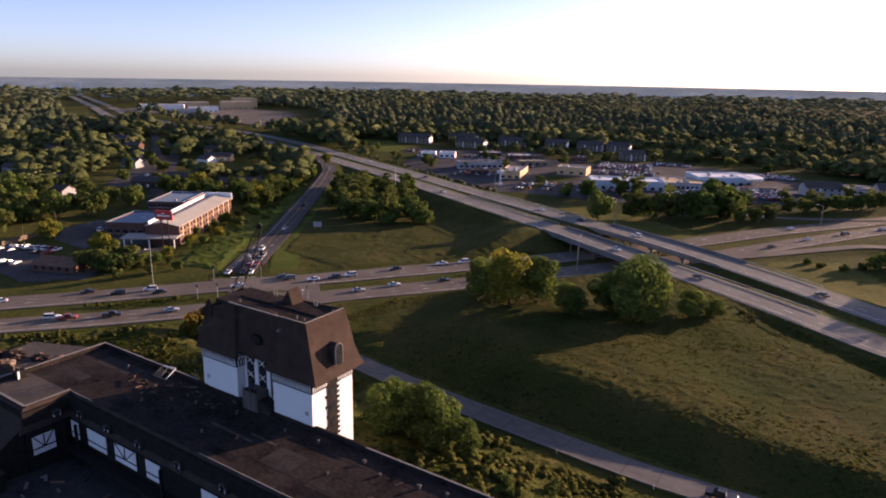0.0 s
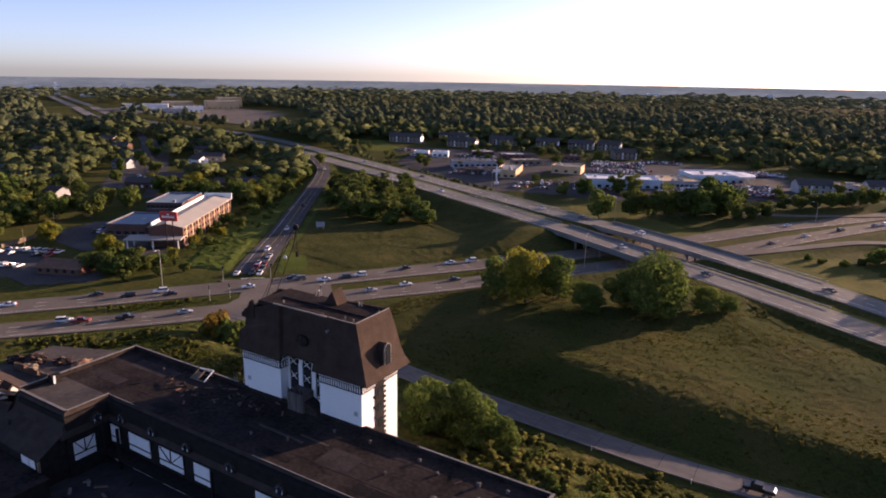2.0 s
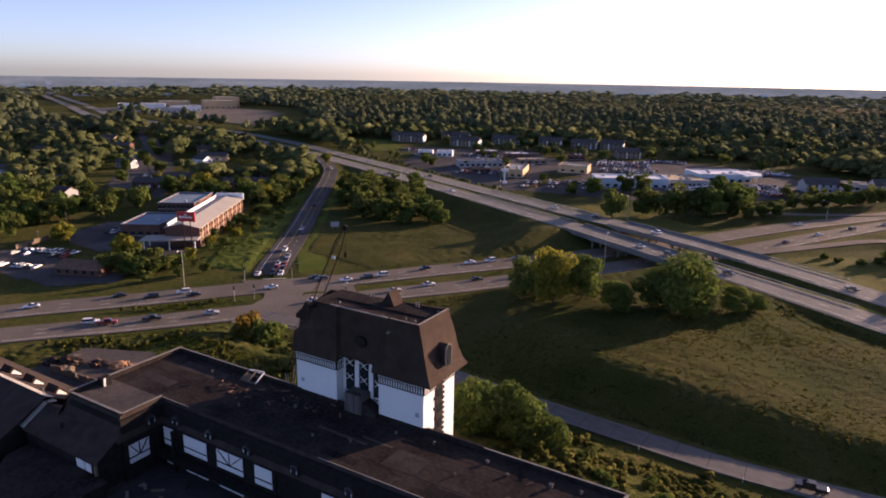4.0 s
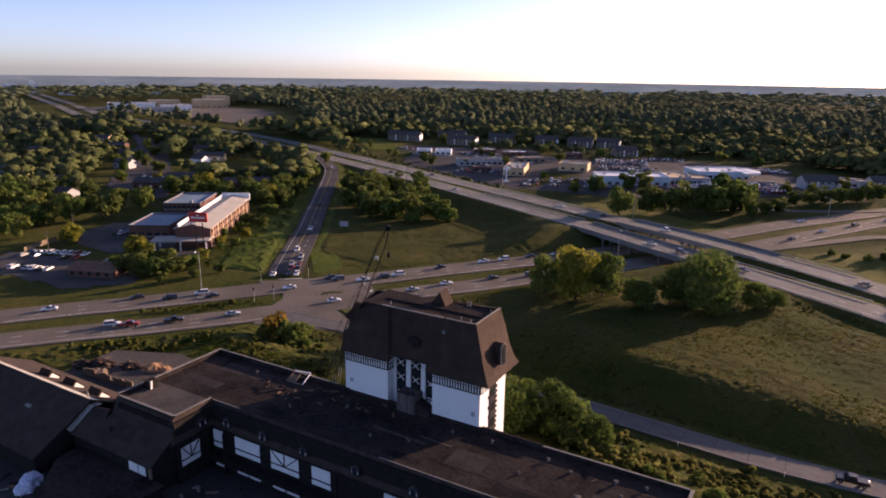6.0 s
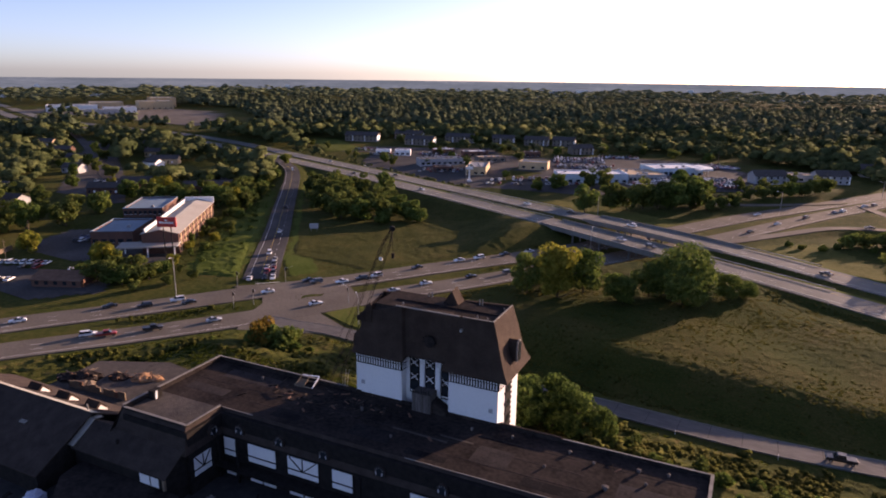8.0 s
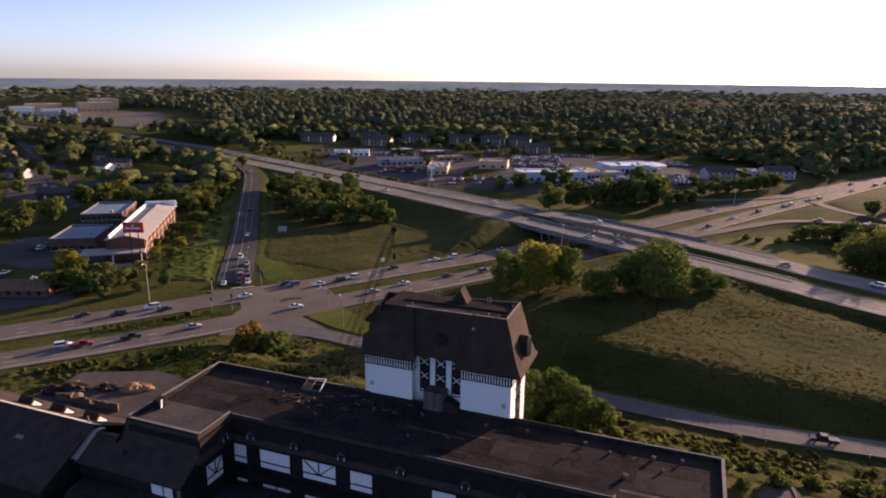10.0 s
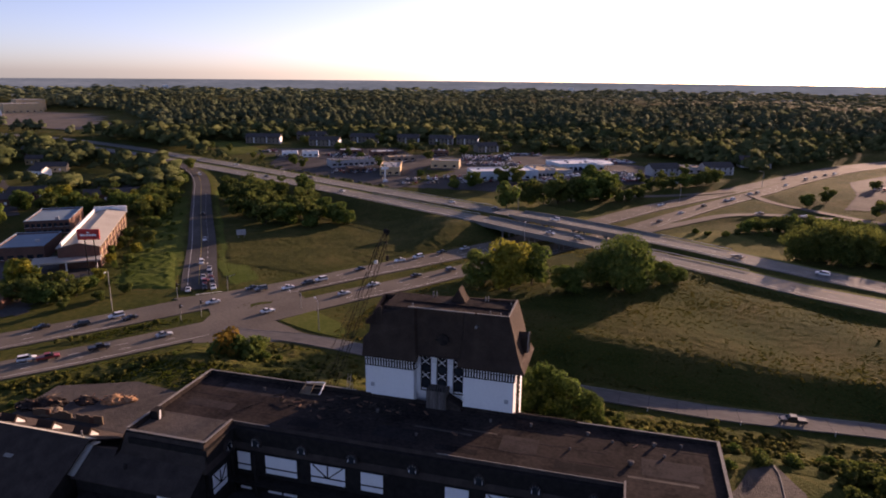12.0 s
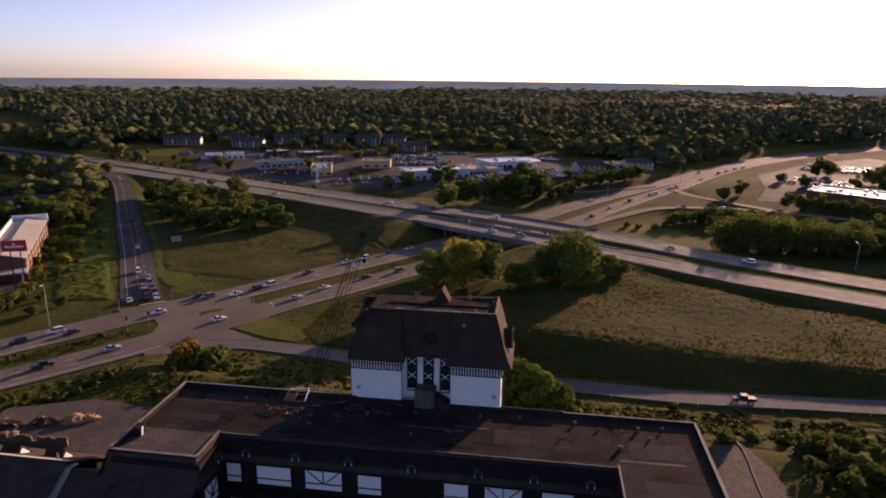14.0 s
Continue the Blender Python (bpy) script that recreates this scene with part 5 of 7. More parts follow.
# the low wing round its courtyard
wing = thing("hotel_wing", HOTEL, "derelict half-timbered hotel wing with a flat tar roof round a courtyard", "building")
U_SHAPE = [(-33, 0.2), (-33, -23.2), (-18.5, -23.2), (-18.5, -15), (46.7, -15), (46.7, -62), (61, -62), (61, 0.2)]
part("wall", prism([(-32.4, -0.4), (-32.4, -23.9), (-17.6, -23.9), (-17.6, -16.1), (45.8, -16.1), (45.8, -62), (60.4, -62), (60.4, -0.4)], 3.5, 17.4), M["timber"], wing, "dark half-timbered walls")
part("roof_deck", prism(U_SHAPE, 17.4, 17.95), M["tar"], wing, "patched black tar roof")


def parapet(a, b, z, mat, label="", w=0.4):
    bm = bmesh.new()
    a, b = Vector((*a, 0)), Vector((*b, 0))
    ln = (b - a).length
    add_box(bm, 0, ln, -w / 2, w / 2, 17.8, z, Matrix.Translation(a) @ pose(0, 0, 0, 0, 0, math.degrees(math.atan2(b.y - a.y, b.x - a.x))))
    return part("parapet", bm, mat, wing, label)


for a, b, z in (((-33, 0.1), (1.0, 0.1), 18.75), ((1.0, 0.1), (28, 0.1), 18.55), ((28, 0.1), (38.4, 0.1), 18.8), ((38.4, 0.1), (61, 0.1), 18.5)):
    parapet(a, b, z, M["tar"])
for a, b, z in (((-32.8, -0.1), (-32.8, -23.0), 18.8), ((61, -0.1), (61, -62), 18.5), ((-32.6, -23.1), (-18.7, -23.1), 18.4), ((-18.6, -22.9), (-18.6, -15.2), 18.2), ((46.6, -15.2), (46.6, -62), 18.35)):
    parapet(a, b, z, M["tar"])
for x0, x1, y0, y1, z in ((-33.05, -32.55, -23.3, 0.3, 18.8), (-33.0, -18.4, -23.35, -22.85, 18.4), (-18.8, -18.4, -22.84, -15.0, 18.2), (60.75, 61.25, -62, 0.3, 18.5), (46.45, 46.75, -62, -15.0, 18.35), (-18.3, -11.5, -15.1, -14.95, 17.95), (18, 46.4, -15.1, -14.95, 17.95), (-33, -2, 0.0, 0.3, 18.75), (38.6, 61, 0, 0.3, 18.5)):
    part("coping", boxes((x0, x1, y0, y1, z, z + 0.07)), M["coping"], wing, "thin weathered metal coping")
# sloping skirts of the mansard towards the courtyard
bm = bmesh.new()
SK = [(-33.2, -23.3), (-18.4, -23.3), (-18.4, -15.05), (46.5, -15.05), (46.5, -62)]
low_off = [(-34.0, -24.9), (-17.3, -24.9), (-17.3, -16.45), (45.5, -16.45), (45.5, -62)]
hi = [bm.verts.new((x, y, 18.0)) for x, y in SK]
lo = [bm.verts.new((x, y, 13.75)) for x, y in low_off]
under = [bm.verts.new((x * 0.4 + u * 0.6, y * 0.4 + v * 0.6, 13.7)) for (x, y), (u, v) in zip(low_off, SK)]
for i in range(4):
    bm.faces.new((hi[i], hi[i + 1], lo[i + 1], lo[i]))
    bm.faces.new((lo[i], lo[i + 1], under[i + 1], under[i]))
part("mansard", bm, M["wing_roof"], wing, "dark shingled mansard skirt above the courtyard")
# outer skirt at the far end of the wing
bm = bmesh.new()
pts = [(-33.25, -23.3, 18.2), (-33.25, 0.3, 18.2), (-34.4, 0.3, 14.2), (-34.4, -25.3, 14.2)]
bm.faces.new([bm.verts.new(p) for p in pts])
bmesh.ops.solidify(bm, geom=bm.faces[:], thickness=0.2)
part("mansard", bm, M["wing_roof"], wing, "dark shingled mansard skirt")


def round_dormer(m):
    """A small eyebrow dormer with white spokes."""
    d = part("dormer", xform(prism([(-0.95, 0), (0.95, 0), (0.95, 0.8), (0.65, 1.4), (0, 1.75), (-0.65, 1.4), (-0.95, 0.8)], 0, 1.5), m @ Matrix(((1, 0, 0, 0), (0, 0, 1, 0), (0, 1, 0, 0), (0, 0, 0, 1)))), M["wing_roof"], wing, "round-headed dormer with white spokes")
    for k in range(5):
        a = math.pi * (0.5 + k) / 5
        bm = bmesh.new()
        add_beam(bm, (math.cos(a) * 0.5, -0.06, 0.85 + math.sin(a) * 0.45), (math.cos(a) * 0.8, -0.06, 0.85 + math.sin(a) * 0.73), 0.065)
        part("spoke", xform(bm, m), M["coping"], d)
    bm = bmesh.new()
    arch_panel(bm, 1.6, 1.6, -0.03)
    part("pane", xform(bm, m), M["glass"], d, "dark dormer window")
    for x in (-0.62, 0.5):
        part("jamb", xform(boxes((x, x + 0.1, -0.07, -0.04, 0.2, 0.75)), m), M["white"], d)


for x in (-13.4, -4.9, 4.0, 14.4, 25.1, 33.8, 42.5):
    round_dormer(pose(x, -16.6, 14.6))
for y in (-18.6,):
    round_dormer(pose(-17.0, y, 14.7, 0, 0, 90))


def wall_panel(x0, x1, z0, z1, y, fan=False, m=None):
    m = m or Matrix()
    p = part("wall_panel", xform(boxes((x0, x1, y - 0.1, y + 0.02, z0, z1)), m), M["stucco"], wing, "white stucco panel between black timbers")
    mid = z0 + (z1 - z0) * 0.32
    part("timber", xform(boxes((x0 - 0.1, x1 + 0.1, y - 0.17, y - 0.101, mid - 0.11, mid + 0.11)), m), M["timber"], p)
    if fan:
        c = (x0 + x1) / 2
        for dx in (-0.44, 0, 0.44):
            bm = bmesh.new()
            add_beam(bm, (c, y - 0.14, mid), (c + dx * (x1 - x0), y - 0.14, z1), 0.16)
            part("timber", xform(bm, m), M["timber"], p)


for x0, x1, fan in ((-17.1, -14.7, False), (-11.8, -6.0, False), (-3.4, 2.7, True), (5.5, 9.3, False), (19.7, 23.5, False), (26.2, 32.0, True), (35.2, 40.0, False)):
    wall_panel(x0, x1, 9.85, 13.15, -16.3, fan)
    for k in range(max(1, int((x1 - x0) / 2.6))):
        w = (x1 - x0) / max(1, int((x1 - x0) / 2.6))
        wall_panel(x0 + k * w + 0.2, x0 + (k + 1) * w - 0.2, 4.9, 6.5, -16.3)
wall_panel(-23.0, -19.2, 9.0, 12.4, 0, True, pose(-17.55, 0, 0, 0, 0, 90))
for x in (-17.2, -13.0, 11.5, 41.5):
    part("post", boxes((x - 0.2, x + 0.2, -17.9, -17.5, 4, 14)), M["timber"], wing, "black timber post")
part("gallery", boxes((-17.5, 45.7, -18.6, -16.15, 8.6, 8.85)), M["timber"], wing, "dark timber gallery floor")
part("gallery_rail", boxes((-17.5, 45.7, -18.6, -18.5, 9.4, 9.5), (-17.5, 45.7, -18.6, -18.5, 9.05, 9.12)), M["timber"], wing, "black timber gallery rail")
# browner and lighter than the tar, to show the sunlit corner of the roof
part("roof_patch", boxes((-32.3, -18.9, -22.7, -15.4, 17.95, 17.975)), M["dirt"], wing, "brown gravelled roof patch coloured for the sun on it")
for x0, x1, y0, y1 in ((-30, -21, -12, -9.5), (-9, -3.5, -13.6, -10.8), (6, 13.5, -12.8, -9.2), (17, 24, -13.8, -12.2), (27, 33, -11.5, -6.5), (36, 45, -13.9, -11.8), (49, 58, -12, -7.2), (50, 60, -30, -18), (-27, -15, -5.5, -2.2)):
    part("roof_patch", boxes((x0, x1, y0, y1, 17.95, 17.966)), M["tar_patch"], wing, "patched strip of newer roofing felt")
for x0, x1, y in ((-31, 44, -7.6), (-12, 60, -3.9), (-16, 45, -11.3)):
    part("felt_seam", boxes((x0, x1, y - 0.06, y + 0.06, 17.95, 17.972)), M["tar_patch"], wing, "lapped felt seam")
# things on the wing's roof
random.seed(9)
for u, v, r, h in ((47.4, -9.6, 0.55, 0.5), (13.2, -10.8, 0.3, 0.35), (4.3, -5.2, 0.4, 0.5), (24.1, -3.0, 0.3, 0.4), (40.5, -2.6, 0.35, 0.4), (51, -3.2, 0.4, 0.5), (55.2, -2.4, 0.3, 0.4), (-19.0, -3.4, 0.3, 0.5), (31, -2.5, 0.25, 0.5), (44.5, -3.9, 0.3, 0.3), (52.5, -6, 0.3, 0.3), (38, -8, 0.25, 0.3)):
    vent = thing("roof_vent", HOTEL @ pose(u, v, 17.95), "small round metal roof vent", "vent", "roof vents")
    bm = bmesh.new()
    add_beam(bm, (0, 0, 0), (0, 0, h), r * 1.3, sides=10)
    part("pipe", bm, M["stained"], vent)
    bm = bmesh.new()
    add_beam(bm, (0, 0, h), (0, 0, h + 0.16), r * 2, r * 1.2, 12)
    part("cap", bm, M["stained"], vent, "dull metal cap")
hatch = thing("roof_hatch", HOTEL @ pose(-31.4, -17.6, 17.95), "tilted pale roof hatch beside the parapet", "hatch")
part("frame", boxes((-0.7, 0.7, -0.9, 0.9, 0, 1.6)), M["timber"], hatch)
part("lid", xform(boxes((-0.8, -0.68, -0.3, 0.05, 0.1, 1.7)), pose(1.6, -0.5, 0, 0, 6, 0)), M["white"], hatch, "pale lid standing open")
frame_r = thing("broken_skylight", HOTEL @ pose(-10.2, -1.6, 17.95), "collapsed skylight frame on the roof edge", "skylight")
for a, b in (((-2, -1, 0), (2, -1, 0.2)), ((-2, 1, 0.2), (2, 1, 0.6)), ((-2, -1, 0), (-1.5, 1, 1.4)), ((2, -1, 0.2), (2.2, 1.2, 1.7)), ((-1.5, 1, 1.4), (2.2, 1.2, 1.7)), ((0, -1, 0.1), (0.2, 1, 1.5))):
    bm = bmesh.new()
    add_beam(bm, a, b, 0.16)
    part("bar", bm, M["white"] if b[0] > 2 else M["wood"], frame_r)
part("panel", xform(boxes((-1.9, 0, -1.1, 1.1, 0, 0.06)), pose(-0.1, 0, 0.2, 22, 0, 5)), M["wood"], frame_r, "grey weathered panel")
for i in range(130):
    u, v = (random.uniform(-16, 10), random.uniform(-9.5, -0.8)) if i % 2 else (random.gauss(3.5, 4.0), min(-0.9, random.gauss(-4.0, 1.8)))
    if i > 116:
        u, v = random.uniform(-28, 58), random.uniform(-13, -1)
    s = random.uniform(0.18, 0.55)
    deb = thing("roof_debris", HOTEL @ pose(u, v, 17.95, 0, 0, random.uniform(0, 360)), "broken board and felt scattered on the tar roof", "debris", "roof debris")
    part("board", xform(boxes((-s * 1.6, s * 1.6, -s * 0.35, s * 0.35, 0, 0.08 + 0.1 * s), bevel=0.02), pose(0, 0, 0.02, random.uniform(0, 12), random.uniform(-10, 0), 0)), random.choice([M["char"], M["tar"], M["char"], M["rust"], M["char"], M["timber"]]), deb)
    if i % 3 == 0:
        bm = bmesh.new()
        bmesh.ops.create_icosphere(bm, subdivisions=2, radius=s * 0.55)
        for v_ in bm.verts:
            v_.co *= random.uniform(0.75, 1.15)
            v_.co.z = max(0, v_.co.z * 0.6)
        part("mound", bm, random.choice([M["tar"], M["char"], M["char"]]), deb)

# ponding stain strips
for u, v, lx, ly in ((17, -8, 5, 0.25), (23, -6.6, 3, 0.2), (52, -13, 5, 0.3)):
    st = tagged(part("felt_strip", boxes((-lx, lx, -ly, ly, 17.954, 17.972)), M["dirt"], None, m=HOTEL @ pose(u, v, 0, 0, 0, random.uniform(-3, 3))), "lifted brownish felt strip on the tar roof", "roofing")


def tube(points, r, sides=6):
    """One connected bar through the points."""
    bm = bmesh.new()
    pts = [Vector(p) for p in points]
    rings = []
    for i, p in enumerate(pts):
        d = (pts[min(i + 1, len(pts) - 1)] - pts[max(i - 1, 0)]).normalized()
        a = d.cross(Vector((0.3, 0.9, 0.1))).normalized()
        b = d.cross(a)
        rings.append([bm.verts.new(p + a * (r * math.cos(6.2832 * k / sides)) + b * (r * math.sin(6.2832 * k / sides))) for k in range(sides)])
    for r0, r1 in zip(rings[:-1], rings[1:]):
        for k in range(sides):
            bm.faces.new((r0[k], r0[(k + 1) % sides], r1[(k + 1) % sides], r1[k]))
    return bm


# ---- lower buildings beside the wing ----
def gable_house(name, m, length, width, eave, ridge, wall, roofing, label, category="house", over=0.5, base=0.0, group=""):
    """A gabled building along its own x."""
    th = thing(name, m, label, category, group)
    w = width / 2
    bm = bmesh.new()
    pts = [(0, -w, base - 1), (0, w, base - 1), (0, w, eave), (0, 0, ridge - 0.25), (0, -w, eave)]
    a = [bm.verts.new(p) for p in pts]
    b = [bm.verts.new((length, y, z)) for _, y, z in pts]
    bm.faces.new(a)
    bm.faces.new(b[::-1])
    for i in range(5):
        bm.faces.new((a[i], a[(i + 1) % 5], b[(i + 1) % 5], b[i]))
    part("wall", bm, wall, th)
    slope = (ridge - eave) / w
    for sg in (-1, 1):
        bm = bmesh.new()
        e = [(-over, sg * (w + over), eave - over * slope), (length + over, sg * (w + over), eave - over * slope), (length + over, 0, ridge), (-over, 0, ridge)]
        lowv = [bm.verts.new(p) for p in e]
        upv = [bm.verts.new((p[0], p[1], p[2] + 0.22)) for p in e]
        bm.faces.new(lowv)
        bm.faces.new(upv)
        for i in range(4):
            bm.faces.new((lowv[i], lowv[(i + 1) % 4], upv[(i + 1) % 4], upv[i]))
        part("roof", bm, roofing, th)
    return th


hall = gable_house("hotel_hall", HOTEL @ pose(-80, -24, 0), 39.4, 22, 9.8, 15.6, M["timber"], M["wing_roof"], "large dark shingled hall roof beside the hotel wing", "building")
# pale strip added below the ridge for the sunlit back slope
part("ridge_trim", xform(boxes((-0.5, 39.9, -0.1, 1.5, 0.26, 0.31)), pose(0, 0, 15.6, -27.8, 0, 0)), M["pale_roof"], hall, "pale strip coloured for the sun on the far roof slope")
for x in (16.1, 24.4, 32.5):
    m_ = pose(x, 4.6, 12.6) @ Matrix(((0, 0, 1, 0), (1, 0, 0, 0), (0, 1, 0, 0), (0, 0, 0, 1)))
    d = part("dormer", xform(prism([(-1.7, -0.6), (1.7, -0.6), (1.7, 0.5), (0, 2.3), (-1.7, 0.5)], 0, 3.4), m_), M["shingle"], hall, "small gabled dormer on the hall roof")
    part("dormer_face", xform(prism([(-1.3, -0.1), (1.3, -0.1), (1.3, 0.4), (0, 1.75), (-1.3, 0.4)], 3.41, 3.46), m_), M["white"], d, "pale boarded dormer face")
for x, y in ((12, -6), (37.5, 0.9)):
    bm = bmesh.new()
    add_beam(bm, (x, y, 11), (x, y, 13.4 if y < 0 else 16.6), 0.3, sides=8)
    part("flue", bm, M["coping"], hall)
part("patch", xform(boxes((26.5, 28.2, -5.6, -4.9, 0.0, 0.05)), pose(0, 0, 15.86, 27.8, 0, 0)), M["coping"], hall, "pale repair patch on the shingles")
low = gable_house("link_roof", HOTEL @ pose(-39.5, -24.2, 0, 0, 0, 0), 21.2, 8.6, 11.9, 14.6, M["timber"], M["wing_roof"], "low shingled link roof between hall and wing", "building")
part("fascia", xform(boxes((-1.3, 0.2, -5.3, 0.2, 0.24, 0.4)), pose(0, 0, 14.6, 32.1, 0, 0)), M["pale_roof"], low, "pale metal flashing on the gable end")
part("fascia", xform(boxes((-1.3, 0.2, 0.2, 1.6, 0.24, 0.4)), pose(0, 0, 14.6, -10, 0, 0)), M["pale_roof"], low, "pale metal flashing on the gable end")
for x0, x1 in ((15.6, 17.8), (18.1, 19.8)):
    part("wall_panel", boxes((x0, x1, -4.4, -4.28, 8.3, 11.2)), M["stucco"], low, "white stucco panel")
part("corner_post", boxes((20.9, 21.3, -4.6, -4.2, 5.5, 11.6)), M["wood"], low, "weathered corner post")
bm = bmesh.new()
add_beam(bm, (8.2, -2.2, 12.6), (8.2, -2.2, 14.2), 0.5, sides=8)
part("flue", bm, M["tar"], low)
ann = thing("annex", HOTEL, "low dark annex with a flat tar roof in the courtyard", "building")
part("wall", prism([(-37.6, -28.8), (-15.5, -28.8), (-15.5, -44), (-26.5, -44), (-36.6, -33.4)], 3.5, 9.2), M["timber"], ann)
part("roof", prism([(-38.0, -28.6), (-15.2, -28.6), (-15.2, -44.3), (-26.6, -44.3), (-37.1, -33.3)], 9.2, 9.5), M["tar"], ann, "dark felt roof")
random.seed(21)
for k, (u, v, s) in enumerate(((-39.6, -36.6, 1.9), (-38.2, -38.4, 1.6))):
    tp = thing("tarpaulin", HOTEL @ pose(u, v, 6.1, 0, 0, 25 * k), "crumpled pale blue tarpaulin over a heap", "tarpaulin", "tarpaulins")
    bm = bmesh.new()
    bmesh.ops.create_icosphere(bm, subdivisions=4, radius=s)
    for v_ in bm.verts:
        c_ = v_.co.copy()
        v_.co *= 1 + 0.3 * noise.noise(c_ * 1.1 + Vector((u, v, 0))) + 0.12 * noise.noise(c_ * 3.5)
        v_.co.z = max(-0.15, v_.co.z * 0.9)
    part("sheet", bm, M["tarp"], tp)
# court and yards
for name, pts, z, mat, label in (("courtyard", [(-17.5, -62), (45.7, -62), (45.7, -16.2), (-17.5, -16.2)], 6.05, M["yard"], "dark neglected courtyard paving"),
                                 ("courtyard", [(-78, -62), (-17.6, -62), (-17.6, -24), (-78, -24)], 6.08, M["yard"], "dark littered ground in front of the hall"),
                                 ("yard", [(-76, -17), (-34.5, -17), (-34.5, 9), (-62, 13), (-78, 6)], 6.12, M["dirt"], "bare brown earth yard beside the hotel"),
                                 ("yard", [(61.5, -60), (80, -60), (79, -4), (77.5, 9), (74, 17.5), (69, 14), (66, 7), (62, 3)], 6.12, M["dirt"], "dark cracked yard at the end of the wing")):
    ob = part(name, prism(pts, z - 1.5, z), mat, None, m=HOTEL)
    tagged(ob, label, "paving", kind="structure")
# litter in the courtyard
random.seed(17)
for i in range(46):
    u, v = (random.uniform(-15, 30), random.uniform(-36, -19)) if i < 30 else (random.uniform(-60, -40), random.uniform(-44, -36))
    s = random.uniform(0.25, 0.8)
    lit = thing("courtyard_litter", HOTEL @ pose(u, v, 6.08, 0, 0, random.uniform(0, 360)), "broken boards and scraps on the dark courtyard", "debris", "courtyard litter")
    part("board", xform(boxes((-s * 1.5, s * 1.5, -s * 0.4, s * 0.4, 0, 0.1 + 0.15 * s), bevel=0.02), pose(0, 0, 0.05, random.uniform(0, 14), random.uniform(-12, 0), 0)), random.choice([M["wood"], M["tar"], M["rust"], M["coping"], M["coping"]]), lit)
# rubble heaps and rusty wrecks in the yard
random.seed(3)
for u, v, s, mat, label in ((-60.5, 3.6, 2.0, "clay", "heap of orange-brown scrap in the yard"), (-57.8, 4.8, 1.4, "clay", "heap of orange-brown scrap in the yard"), (-66, 1.6, 1.8, "tar", "dark rubble heap in the yard"), (-72.5, -1.6, 2.6, "tar", "dark rubble heap in the yard"), (-69, -4.6, 1.9, "wood", "heap of broken timber in the yard"), (-76, -3.6, 2.2, "tar", "dark rubble heap in the yard")):
    heap = thing("rubble_heap", HOTEL @ pose(u, v, 6.1), label, "rubble", "rubble heaps")
    bm = bmesh.new()
    bmesh.ops.create_icosphere(bm, subdivisions=3, radius=s)
    for v_ in bm.verts:
        v_.co *= 1 + 0.35 * noise.noise(v_.co * 1.3 + Vector((u, v, 0)))
        v_.co.z = max(-0.3, v_.co.z * 0.55)
        v_.co.x *= 1.4
    part("mound", bm, M[mat], heap)
    for i in range(9):
        a = random.uniform(0, 6.28)
        r = random.uniform(0.3, 1.0) * s
        bm = boxes((-0.9, 0.9, -0.14, 0.14, -0.06, 0.06))
        part("plank", xform(bm, pose(math.cos(a) * r, math.sin(a) * r, s * 0.5 * (1.1 - r / s / 2), random.uniform(-40, 40), random.uniform(-40, 40), random.uniform(0, 180)) @ Matrix.Diagonal((s / 2, 1, 1, 1))), random.choice([M[mat], M["wood"], M["rust"]]), heap)
# low broken wall between yard and hall
bw = thing("broken_wall", HOTEL @ pose(-72, -6.2, 6.0, 0, 0, 2.5), "low broken brown wall with a jagged top", "wall")
for i in range(16):
    part("panel", boxes((i * 1.05, i * 1.05 + 1.03, -0.15, 0.15, 0, 1.5 + 0.5 * random.random() - (0.8 if i in (4, 9) else 0))), random.choice([M["wood"], M["rust"], M["wood"]]), bw)
kb = thing("kerb_line", HOTEL, "thin pale concrete kerb curving through the yard", "kerb")
part("edge", tube([(73.6, 17.5, 6.16), (74.2, 14.5, 6.16), (74.1, 11, 6.16), (73.8, 7, 6.16), (73.4, 2, 6.16), (73.1, -8, 6.16), (73, -30, 6.16)], 0.12), M["coping"], kb)
for u, v, a, s in ((86, 17, 1, 0.42), (90, 20, 2, 0.5), (95, 17, 1, 0.52), (85, 8, 2, 0.4), (89, 2, 1, 0.5), (94, 8, 2, 0.5), (99, 14, 2, 0.5), (91, 12, 2, 0.45)):
    q = HOTEL @ Vector((u, v, 0))
    stand(MID[a], q.x, q.y, s, "low dark green thicket beside the cracked yard")
# broken plumbing and posts at the roof's edge by the tower
for u, v, z, h, tx in ((-4.2, 3.0, 6.0, 14.5, 10), (-6.5, 3.6, 6.0, 13.4, -8)):
    p_ = thing("leaning_mast", HOTEL @ pose(u, v, z, tx, 4, 0), "pale leaning metal mast behind the roof edge", "mast")
    bm = bmesh.new()
    for dx in (-0.3, 0.3):
        add_beam(bm, (dx, 0, 0), (dx, 0, h), 0.1, sides=6)
    for k in range(int(h)):
        add_beam(bm, (-0.3, 0, k + 0.3), (0.3, 0, k + 0.9), 0.07, sides=5)
    part("lattice", bm, M["steel"], p_)

